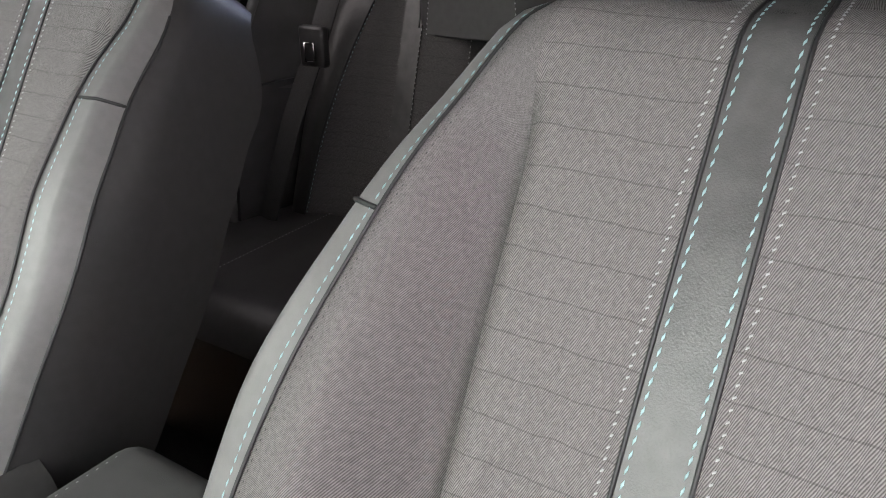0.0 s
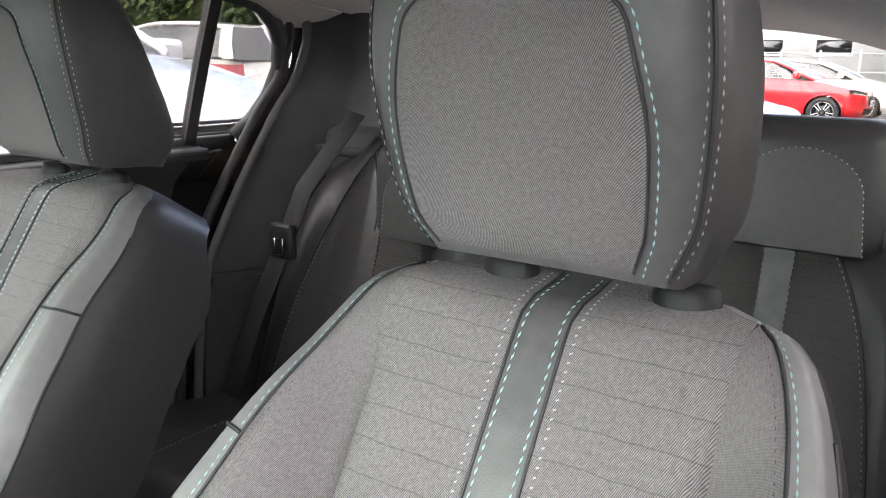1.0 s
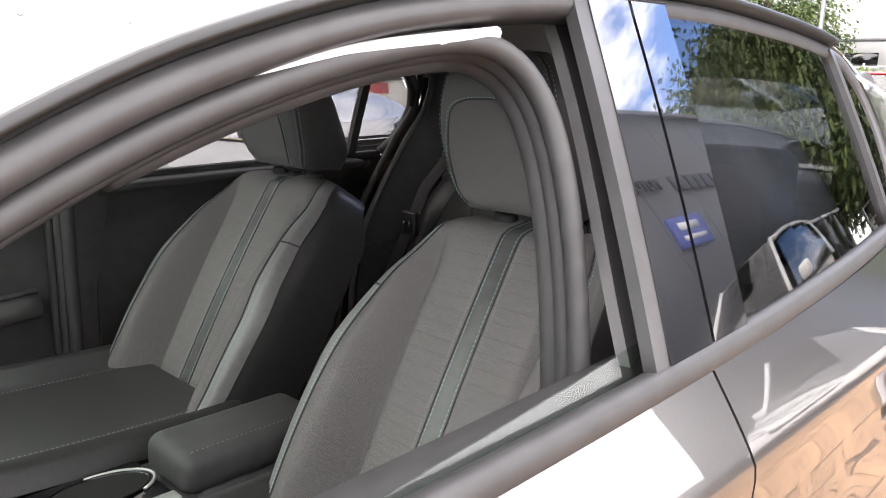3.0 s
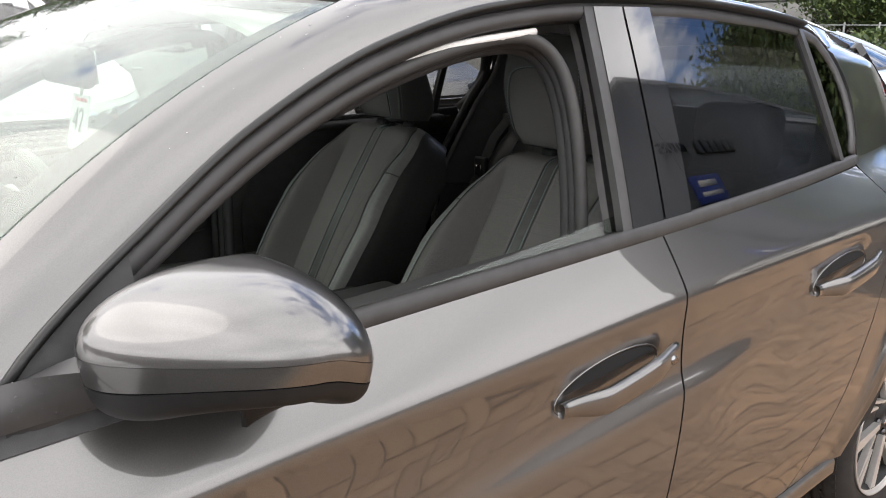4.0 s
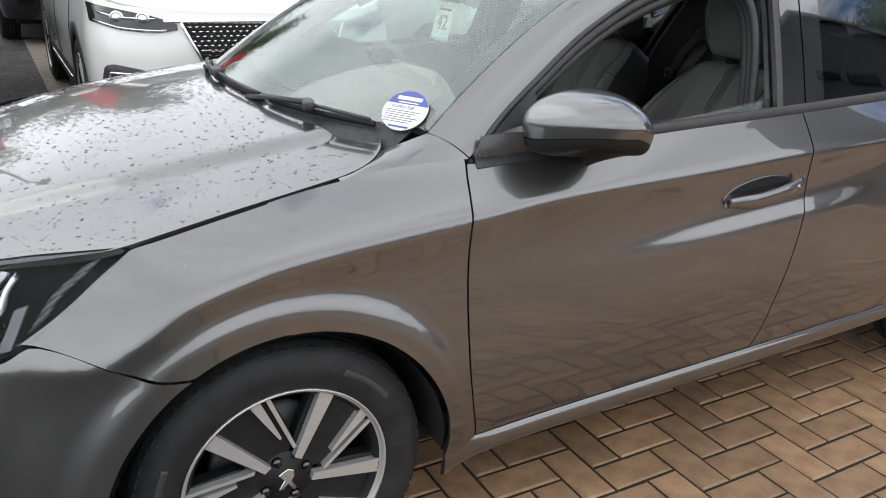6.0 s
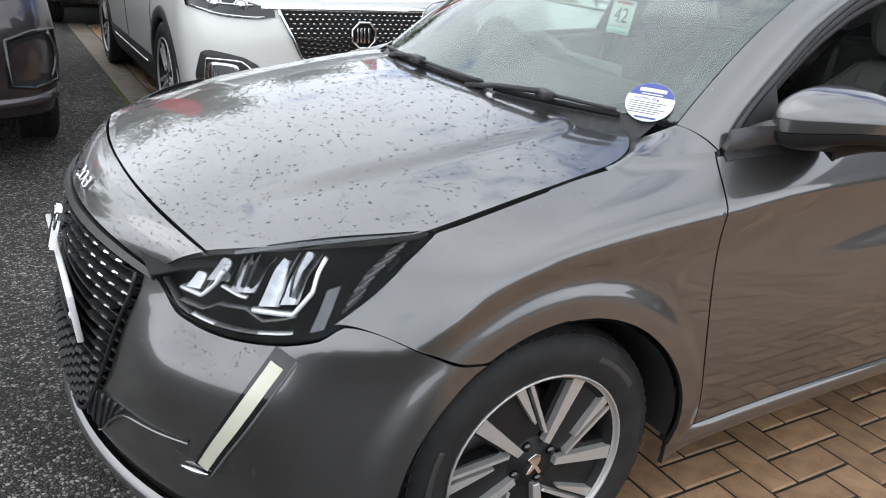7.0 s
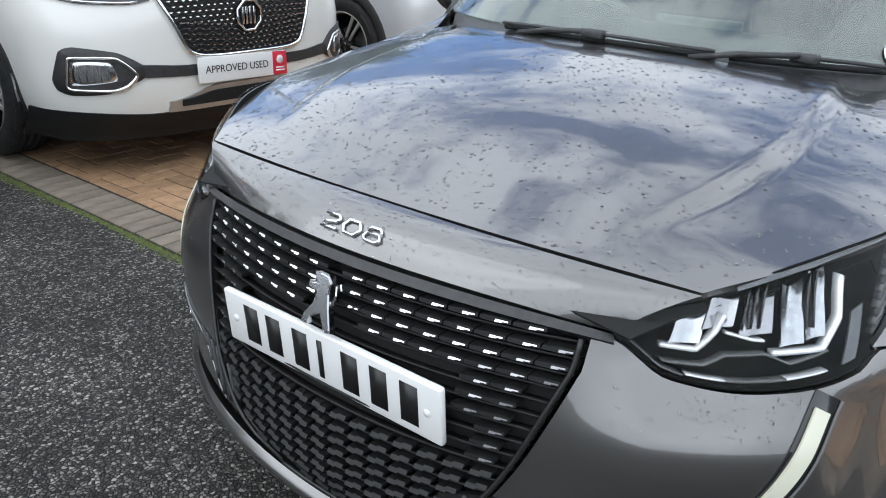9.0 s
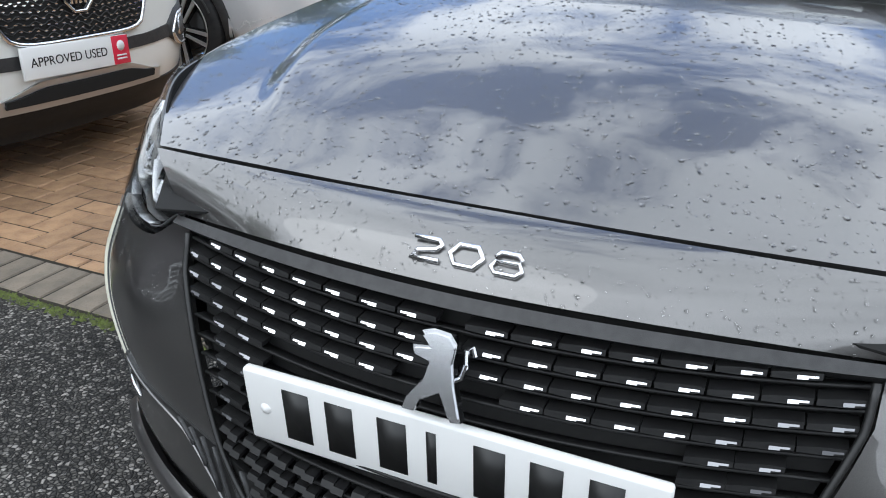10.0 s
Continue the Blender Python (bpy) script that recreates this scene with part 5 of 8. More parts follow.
    part("cap_skirt", sheet(skirt, 64, 5, 0.003, side > 0), M_PAINT, mir, "painted band below the crease")
    part("base", sheet(pan, 64, 14, 0.003, side > 0), M_CLADLOW, mir, "black lower half")
    part("indicator_strip", tube([ring_at(0.02 + 0.46 * k / 40, 0.9735, -0.0268) for k in range(41)], 0.0024, 6), M_CHROME_DARK, mir)
    for k in range(4):
        part("lamp_mark", tube([ring_at(0.145 + 0.008 * k, 0.979, -0.0262), ring_at(0.149 + 0.008 * k, 0.979, -0.0262)], 0.0018, 5), M_REFLECTOR, mir)
    part("mirror_glass", moved(lathe([(0.0, 0.0), (0.064, 0.0), (0.068, 0.004)], 30, "z"), pose(1.5765, side * 0.845, 1.012, 0, 90, 0) @ Matrix.Diagonal((0.30, 1.0, 1, 1))), M_CHROME, mir)

for ua, ub, up in ((0.48, -0.38, 0.05), (-0.42, -0.86, -0.64)):
    edge = lambda u, dx, dz: screen(u, 0.0) + Vector((dx, 0, dz))
    wp = part("wiper", tube([edge(ua + (ub - ua) * t, -0.020, 0.012 + 0.006 * math.sin(3 * t)) for t in np.linspace(0, 1, 20)], 0.0045, 8), M_BLACK, car, "black windscreen wiper")
    part("blade", ribbon([edge(ua + (ub - ua) * t, -0.012, 0.008) for t in np.linspace(0, 1, 16)], [Vector((-0.4, 0, 0.9))] * 16, 0.010, 0.012), M_RUBBER, wp)
    part("arm", tube([edge(up + 0.34, -0.022, -0.006), edge(up + 0.18, -0.030, 0.014), edge(up, -0.024, 0.022)], 0.0065, 8), M_BLACK, wp)
    part("pivot", moved(data(slab(-0.013, 0.013, -0.030, 0.030, -0.010, 0.010, 0.005)), Matrix.Translation(edge(up, -0.022, 0.018)) @ pose(0, 0, 0, 0, 0, -14 if up < -0.2 else 0)), M_BLACK, wp)

# ---- cabin materials ----
def weave(name, dark, light, lines):
    """Twill cloth by UV in metres; lines adds the dark cross stitching of the middle panels."""
    m = material(name, light, 0.9, spec=0.2)
    nt = m.node_tree
    b = nt.nodes["Principled BSDF"]

    def op(kind, a, c=None):
        n = nt.nodes.new("ShaderNodeMath")
        n.operation = kind
        for i, s in enumerate((a, c)):
            if s is None:
                continue
            if isinstance(s, (int, float)):
                n.inputs[i].default_value = s
            else:
                nt.links.new(s, n.inputs[i])
        return n.outputs[0]
    uv = nt.nodes.new("ShaderNodeUVMap")
    sp = nt.nodes.new("ShaderNodeSeparateXYZ")
    nt.links.new(uv.outputs["UV"], sp.inputs["Vector"])
    U, V = sp.outputs["X"], sp.outputs["Y"]
    rib = op("PINGPONG", op("MULTIPLY", U, 1.0), 0.0042)
    diag = op("SINE", op("MULTIPLY", op("ADD", op("ADD", U, op("MULTIPLY", V, 0.52)), op("MULTIPLY", rib, 0.18 if lines else 0.0)), 2 * math.pi / (0.0016 if lines else 0.0014)))
    fac = op("ADD", op("MULTIPLY", diag, 0.30), 0.50)
    no = nt.nodes.new("ShaderNodeTexNoise")
    no.inputs["Scale"].default_value, no.inputs["Detail"].default_value = 260, 3
    nt.links.new(uv.outputs["UV"], no.inputs["Vector"])
    fac = op("MULTIPLY", fac, op("ADD", op("MULTIPLY", no.outputs["Fac"], 0.9), 0.55))
    if lines:
        wob = nt.nodes.new("ShaderNodeTexNoise")
        wob.inputs["Scale"].default_value = 40
        nt.links.new(uv.outputs["UV"], wob.inputs["Vector"])
        v2 = op("ADD", V, op("MULTIPLY", wob.outputs["Fac"], 0.004))
        frac = op("FRACT", op("MULTIPLY", v2, 1 / 0.0235), None)
        ln = op("LESS_THAN", frac, 0.045)
        fac = op("MULTIPLY", fac, op("SUBTRACT", 1.0, op("MULTIPLY", ln, 0.30)))
    mix = nt.nodes.new("ShaderNodeMixRGB")
    mix.inputs["Color1"].default_value, mix.inputs["Color2"].default_value = (*dark, 1), (*light, 1)
    nt.links.new(fac, mix.inputs["Fac"])
    nt.links.new(mix.outputs["Color"], b.inputs["Base Color"])
    bp = nt.nodes.new("ShaderNodeBump")
    bp.inputs["Strength"].default_value, bp.inputs["Distance"].default_value = 0.35, 0.001
    nt.links.new(fac, bp.inputs["Height"])
    nt.links.new(bp.outputs["Normal"], b.inputs["Normal"])
    return m


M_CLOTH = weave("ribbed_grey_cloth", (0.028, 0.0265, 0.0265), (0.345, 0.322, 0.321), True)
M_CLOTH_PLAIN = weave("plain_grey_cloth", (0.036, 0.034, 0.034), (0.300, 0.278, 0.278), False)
# the ribbed cloth again, its colour darkened for the shade at the rear
M_CLOTH_SHADE = weave("rear_bench_shaded_cloth", (0.025, 0.024, 0.024), (0.165, 0.158, 0.158), True)
M_LEATHER = vary(material("dark_grey_leatherette", (0.106, 0.103, 0.103), 0.38), (0.090, 0.088, 0.088), 90, 0.8, bump=0.08, bump_scale=1400)
M_LEATHER_GREY = vary(material("mid_grey_leatherette", (0.205, 0.199, 0.199), 0.42), (0.18, 0.175, 0.175), 90, 0.8, bump=0.08, bump_scale=1400)
# the dark grey leatherette with the shade of turned-away sides in its colour
M_LEATHER_SIDE = vary(material("shade_dimmed_leatherette", (0.062, 0.060, 0.060), 0.42), (0.052, 0.051, 0.051), 90, 0.8, bump=0.08, bump_scale=1400)
M_LEATHER_DARK = vary(material("charcoal_leatherette", (0.045, 0.044, 0.044), 0.36), (0.036, 0.035, 0.035), 90, 0.8, bump=0.08, bump_scale=1400)
M_STRAP = vary(material("satin_strap", (0.120, 0.118, 0.117), 0.27), (0.08, 0.079, 0.079), 50, 0.6, bump=0.1, bump_scale=900)
M_THREAD = material("pale_teal_thread", (0.34, 0.51, 0.54), 0.7)
M_THREAD_GREY = material("grey_thread", (0.42, 0.42, 0.43), 0.7)
M_PIPING = material("dark_piping", (0.03, 0.031, 0.032), 0.5)
M_LINING = vary(material("roof_lining", (0.76, 0.745, 0.73), 0.95), (0.70, 0.685, 0.67), 180, 1.0, bump=0.2, bump_scale=900)
M_TRIM = vary(material("dark_cabin_trim", (0.066, 0.065, 0.066), 0.6), (0.054, 0.053, 0.054), 30, bump=0.10, bump_scale=1100)
M_TRIM_GREY = vary(material("grey_pillar_trim", (0.105, 0.102, 0.102), 0.6), (0.088, 0.086, 0.086), 30, bump=0.06, bump_scale=1500)
M_DASH = vary(material("dashboard_skin", (0.022, 0.022, 0.023), 0.8, spec=0.25), (0.018, 0.018, 0.019), 40)
M_BELT = vary(material("belt_webbing", (0.030, 0.030, 0.031), 0.7), (0.045, 0.045, 0.045), 400, bump=0.4, bump_scale=1500)
M_CARPET = vary(material("carpet", (0.028, 0.027, 0.027), 1.0), (0.040, 0.039, 0.039), 300, bump=0.6, bump_scale=900)
M_SATIN = vary(material("satin_silver_trim", (0.60, 0.59, 0.58), 0.34, 0.35), (0.54, 0.53, 0.52), 80)
M_RED = material("red_button", (0.55, 0.03, 0.03), 0.4)


def clothed(name, P, nu, nv, t, uv, mat, parent, label="", flip=False):
    """A sheet with UV in metres, uv(u, v) giving them."""
    ob = part(name, sheet(P, nu, nv, t, flip), mat, parent, label)
    me = ob.data
    lay = me.uv_layers.new(name="UVMap")
    grid = [uv(i / nu, j / nv) for i in range(nu + 1) for j in range(nv + 1)]
    N = len(grid)
    for lp in me.loops:
        k = lp.vertex_index
        lay.data[lp.index].uv = grid[k % N] if k < 2 * N else (0, 0)
    return ob


def stitches(path, normal, length=0.0062, pitch=0.0088, r=0.0011, skew=0.0):
    """Single stitches along a path, each a small spindle."""
    path = [Vector(p) for p in path]
    vs, fs = [], []
    acc = 0.0
    for a, b in zip(path[:-1], path[1:]):
        L = (b - a).length
        if L < 1e-6:
            continue
        d = (b - a) / L
        n = normal(a) if callable(normal) else Vector(normal)
        s = d.cross(n).normalized()
        n = s.cross(d).normalized()
        while acc < L:
            c = a + d * acc
            e = (d + s * skew).normalized()
            k = len(vs)
            vs += [c - e * length / 2, c + s * r, c + n * r * 1.3, c - s * r, c + e * length / 2]
            fs += [(k, k + 1, k + 2), (k, k + 2, k + 3), (k + 4, k + 2, k + 1), (k + 4, k + 3, k + 2)]
            acc += pitch
        acc -= L
    return vs, fs


BACK_W = [(0.0, 0.205), (0.12, 0.232), (0.28, 0.240), (0.36, 0.226), (0.42, 0.208), (0.47, 0.194), (0.54, 0.170), (0.57, 0.150), (0.588, 0.112), (0.60, 0.06)]
SEAM_W = [(0.0, 0.184), (0.12, 0.194), (0.23, 0.196), (0.34, 0.183), (0.40, 0.174), (0.45, 0.167), (0.50, 0.158), (0.54, 0.147), (0.57, 0.130), (0.588, 0.096), (0.60, 0.05)]


def front_seat(yc, dx, name_label, lean=30.0, rest=0.0):
    seat = thing("front_seat", name_label, "car seat", "front seats", (2.16 + dx, yc, 0.56))
    big = 1.0 + rest
    U = Vector((math.sin(radians(lean)), 0, math.cos(radians(lean))))
    N = Vector((-math.cos(radians(lean)), 0, math.sin(radians(lean))))

    def back(y, h, out=0.0):
        """The backrest's face at the lateral place y and height h."""
        w = table(h, BACK_W)
        a = abs(y)
        e = table(h, [(0, 0.070), (0.15, 0.068), (0.3, 0.056), (0.4, 0.034), (0.5, 0.004), (0.55, -0.014), (0.6, -0.03)])
        f = e * smooth(0.115, 0.172, a) - 0.020 * smooth(0.180, 0.225, a)
        f += 0.010 * math.sin(math.pi * min(1, h / 0.6)) - 0.008 * (1 - smooth(0.0, 0.16, a))
        # groove between the middle panel and the bolster, fading out below the shoulders
        g = 0.108 + 0.024 * h
        fade = 1 - smooth(0.46, 0.53, h)
        f -= (0.020 * (1 - smooth(g, g + 0.048, a)) if a > g - 1e-4 else 0.007 * smooth(g - 0.016, g, a)) * fade
        f += 0.008 * math.exp(-((a - 0.150) / 0.020) ** 2) * (1 - smooth(0.40, 0.50, h))
        f -= 0.050 * smooth(0.535, 0.60, h) ** 1.5
        f -= 0.020 * smooth(w - 0.035, w, a) * smooth(0.36, 0.46, h)
        return Vector((0, y, 0)) + U * h + N * (f + out)

    def band(y0, y1, h0=0.0, h1=0.60):
        def P(u, v):
            h = h0 + (h1 - h0) * v
            a, b = (q(h) if callable(q) else q for q in (y0, y1))
            return back(a + (b - a) * u, h)
        return P
    edge = lambda h: table(h, SEAM_W)
    panel_e = lambda h: min(0.108 + 0.024 * h, edge(h))
    strap_e = lambda h: 0.0175 + 0.002 * (1 - h / 0.6)
    bs = part("backrest", sheet(lambda u, v: back((2 * u - 1) * edge(0.6 * v) * 0.96, 0.6 * v, -0.055), 10, 10, 0.05, True), M_LEATHER, seat, "reclined backrest in grey cloth with dark edges")
    clothed("strap", band(lambda h: -strap_e(h), strap_e, 0, 0.598), 4, 40, 0.02, lambda u, v: (u * 0.04, v * 0.6), M_STRAP, bs, "smooth dark centre strap with teal stitching", True)
    for s in (-1, 1):
        fl = s > 0
        clothed("panel", band(lambda h: s * strap_e(h), lambda h: s * panel_e(h), 0, 0.592), 12, 40, 0.02, lambda u, v: (s * (0.02 + u * 0.135), v * 0.6), M_CLOTH, bs, "grey woven cloth panel with cross lines", fl)
        clothed("bolster", band(lambda h: s * panel_e(h), lambda h: s * edge(h), 0, 0.576), 14, 44, 0.02, lambda u, v: (s * (0.16 + u * 0.11), v * 0.6), M_CLOTH_PLAIN, bs, "plain grey cloth side bolster", fl)

        def wrap(u, v, s=s):
            h = 0.59 * v
            p = back(s * edge(h), h)
            w = table(h, BACK_W)
            side = smooth(0, 0.45, u)
            dep = 0.02 * u + 0.17 * max(0.0, u - 0.22) / 0.78
            q = p + Vector((0, s * (w - edge(h)) * math.sin(math.pi / 2 * min(1, u / 0.55)), 0)) - N * dep * (1 - 0.35 * smooth(0.45, 0.59, h))
            q.y -= s * 0.03 * max(0.0, u - 0.4)
            return q
        part("bolster_edge", sheet(lambda u, v: wrap(0.32 * u, v), 8, 36, 0.004, fl), M_LEATHER_GREY, bs, "grey leatherette bolster edge")
        part("side_panel", sheet(lambda u, v: wrap(0.32 + 0.68 * u, v), 10, 36, 0.004, fl), M_LEATHER_DARK, bs, "charcoal leatherette side panel")
        seam = [back(s * (edge(0.575 * k / 60)), 0.575 * k / 60, 0.0015) for k in range(61)]
        part("piping", tube(seam, 0.0013, 6), M_PIPING, bs)
        part("stitching", stitches([wrap(0.06, k / 60) + N * 0.0008 for k in range(60)], N, 0.0054, 0.0068, 0.0007), M_THREAD, bs, "pale teal stitching")
        part("stitching", stitches([back(s * (edge(0.57 * k / 60) - 0.006), 0.57 * k / 60, 0.001) for k in range(61)], N, 0.0026, 0.006, 0.0003), M_PIPING, bs)
        low = [wrap(0.32, k / 40) for k in range(3, 36)]
        part("side_seam", tube(low, 0.0018, 6), M_PIPING, bs)
        part("stitching", stitches([back(s * (strap_e(0.59 * k / 50) - 0.0045), 0.59 * k / 50, 0.001) for k in range(51)], N, 0.0058, 0.0075, 0.0008, 0.2), M_THREAD, bs, "pale teal stitching")
        part("strap_edge", tube([back(s * strap_e(0.592 * k / 40), 0.592 * k / 40, 0.0006) for k in range(41)], 0.0013, 6), M_PIPING, bs)
        part("stitching", stitches([back(s * (strap_e(0.59 * k / 50) + 0.007), 0.59 * k / 50, 0.0006) for k in range(51)], N, 0.003, 0.006, 0.0009, 0.6), M_THREAD_GREY, bs)
        cross = [wrap(0.02 + 0.30 * k / 8, 0.705 + 0.006 * k / 8) for k in range(9)]
        part("cross_seam", tube([p + N * 0.001 for p in cross], 0.0016, 6), M_PIPING, bs)

        # headrest stem and its collar
        foot = back(s * 0.0645 - 0.010, 0.586, 0.004)
        col = part("headrest_guide", moved(lathe([(0.0, 0.012), (0.020, 0.012), (0.026, 0.008), (0.028, 0.0), (0.028, -0.012)], 24, "z"), Matrix.Translation(foot) @ pose(0, 0, 0, 0, 14, 0) @ Matrix.Diagonal((0.56, 0.80, 0.8, 1))), M_CLADLOW, seat, "black headrest guide")
        part("stem", tube([foot + Vector((0, 0, -0.01)), foot + Vector((-0.006, -s * 0.016, 0.05))], 0.0060, 10), M_CHROME, col, "chrome headrest stem")

    # headrest
    hx, hz = 0.6 * U.x - 0.032 + 0.30 * rest, 0.6 * U.z + 0.080
    HW = [(a, b * big) for a, b in ((0, 0.084), (0.2, 0.106), (0.5, 0.113), (0.75, 0.107), (0.9, 0.092), (1.0, 0.062))]

    def head(a, v, grow=0.0):
        w = table(v, HW) + grow
        d = 0.056 * big * table(v, [(0, 0.84), (0.12, 1.0), (0.5, 1.0), (0.85, 0.80), (1, 0.42)]) + grow
        c, s = math.cos(a), math.sin(a)
        e = 2 / 3.6
        x = -d * (abs(c) ** e) * (1 if c > 0 else -table(v, [(0, 1.75), (0.15, 1.75), (0.5, 1.35), (0.85, 0.95), (1, 0.7)]))
        y = w * (abs(s) ** e) * (1 if s > 0 else -1)
        z = hz - 0.098 + 0.235 * big * v + 0.010 * c * (1 - v)
        return Vector((hx + x + 0.012 + 0.042 * (0.5 - v) - 0.010 * math.sin(math.pi * v) * (c > 0), y, z))
    hr = part("headrest", sheet(lambda u, v: head(2.22 * u - 1.11, v), 24, 20, 0.004, True), M_LEATHER, seat, "dark leatherette headrest with a grey cloth face")
    # sides and back darker than the front, as less light reaches them
    part("headrest_shell", sheet(lambda u, v: head(1.11 + (2 * math.pi - 2.22) * u, v), 32, 20, 0.004, True), M_LEATHER_SIDE, hr, "leatherette sides and back, darkened for shade")
    for vv, rise, nm in ((1.0, 0.006, "cap"), (0.0, -0.004, "underside")):
        ringp = [head(2 * math.pi * k / 40, vv) for k in range(40)] + [head(0, vv) * 0.5 + head(math.pi, vv) * 0.5 + Vector((0, 0, rise))]
        fan = [(k, (k + 1) % 40, 40) for k in range(40)]
        part(nm, (ringp, fan if vv else [tuple(reversed(q)) for q in fan]), M_LEATHER, hr)

    def face(y, v):
        """The headrest's front at the lateral place y."""
        w = table(v, HW)
        r = min(0.98, abs(y) / w) ** (3.6 / 2)
        a = math.asin(r)
        return head(a if y > 0 else -a, v, 0.0016)
    FW = [(0.03, 0.064), (0.15, 0.074), (0.35, 0.077), (0.6, 0.067), (0.78, 0.053), (0.86, 0.038)]
    top_v = lambda q: 0.63 + 0.085 * math.sqrt(max(0.0, 1 - min(1.0, abs(q)) ** 2.6))
    clothed("face_cloth", lambda u, v: face((2 * u - 1) * table(0.03 + (top_v(2 * u - 1) - 0.03) * v, FW), 0.03 + (top_v(2 * u - 1) - 0.03) * v), 20, 20, 0.003, lambda u, v: (u * 0.18, v * 0.2), M_CLOTH_PLAIN, hr, "grey cloth headrest face", True)
    rise = lambda q: top_v(q) + 0.012
    loop = [face(-table(v, FW) - 0.006, v) for v in np.linspace(0.03, 0.62, 24)] + [face(q * (table(rise(q), FW) + 0.005), rise(q)) for q in np.linspace(-0.995, 0.995, 40)] + [face(table(v, FW) + 0.006, v) for v in np.linspace(0.62, 0.03, 24)]
    part("stitching", stitches([p + Vector((-0.001, 0, 0)) for p in loop], Vector((-1, 0, 0)), 0.0052, 0.0068, 0.0007), M_THREAD, hr, "pale teal stitching")
    rise2 = lambda q: top_v(q) + 0.004
    part("piping", tube([face(-table(v, FW) - 0.001, v) for v in np.linspace(0.03, 0.62, 20)] + [face(q * table(rise2(q), FW), rise2(q)) for q in np.linspace(-0.99, 0.99, 40)] + [face(table(v, FW) + 0.001, v) for v in np.linspace(0.62, 0.03, 20)], 0.0011, 6), M_PIPING, hr)
    for s in (-1, 1):
        for a in (1.02, 1.20):
            part("stitching", stitches([head(s * a, v, 0.001) for v in np.linspace(0.04, 0.97, 40)], Vector((-0.5, s, 0)), 0.0040, 0.0070, 0.0007), M_THREAD_GREY, hr, "grey double seam")
        part("seam", tube([head(s * 1.11, v, 0.0006) for v in np.linspace(0.02, 0.98, 30)], 0.0014, 6), M_PIPING, hr)

    # cushion
    wide = 0.255
    def pad(u, v):
        y = (2 * u - 1) * wide
        x = -0.53 + 0.57 * v
        z = 0.075 + 0.035 * smooth(0.155, 0.24, abs(y)) + 0.03 * (1 - v) ** 2 - 0.075 * smooth(0.90, 1.0, 1 - v) ** 2 - 0.05 * smooth(0.24, 0.265, abs(y) + 0.265 - wide)
        return Vector((x, y, z))
    cu = clothed("cushion", pad, 34, 26, 0.03, lambda u, v: (u * 0.53, v * 0.57), M_LEATHER_DARK, seat, "dark seat cushion", True)
    part("cushion_base", slab(-0.52, 0.10, 0.003 - wide, wide - 0.003, -0.14, 0.050, 0.03, 3), M_TRIM, seat)
    part("seat_runner", slab(-0.45, 0.12, -0.20, 0.20, -0.33, -0.13, 0.02), M_VOID, seat)
    for s in (-1, 1):
        part("stitching", stitches([pad(0.5 + s * 0.30, v) + Vector((0, 0, 0.001)) for v in np.linspace(0.1, 0.95, 40)], Vector((0, 0, 1)), 0.005, 0.0085, 0.001), M_THREAD_GREY, cu)
    return seat


front_seat(-0.366, 0.0, "reclined grey cloth front passenger seat with dark leatherette bolsters")
front_seat(0.362, 0.068, "reclined grey cloth driver's seat with dark leatherette bolsters", 30.5, 0.08)

# ---- rear bench ----
bench = thing("rear_bench", "rear bench in shade-darkened grey cloth with leatherette edges", "car seat", "", (2.95, 0, 0.30))


def bench_back(y, h, out=0.0):
    seatw = abs(abs(y) - 0.36)
    f = 0.040 * smooth(0.10, 0.18, seatw) - 0.05 * smooth(0.20, 0.30, seatw) - 0.05 * smooth(0.85, 1.0, h) ** 2
    return Vector((0.10 + 0.16 * h - f - out, y, 0.22 + 0.58 * h))


def bench_seam(h):
    """The outer seam of a rear backrest, drawing in towards the shoulder."""
    return table(h, [(0.0, 0.53), (0.25, 0.515), (0.55, 0.480), (0.75, 0.430), (0.90, 0.365), (1.0, 0.310)])


def bench_rim(h):
    return bench_seam(h) + table(h, [(0.0, 0.10), (0.5, 0.10), (0.85, 0.085), (1.0, 0.05)])


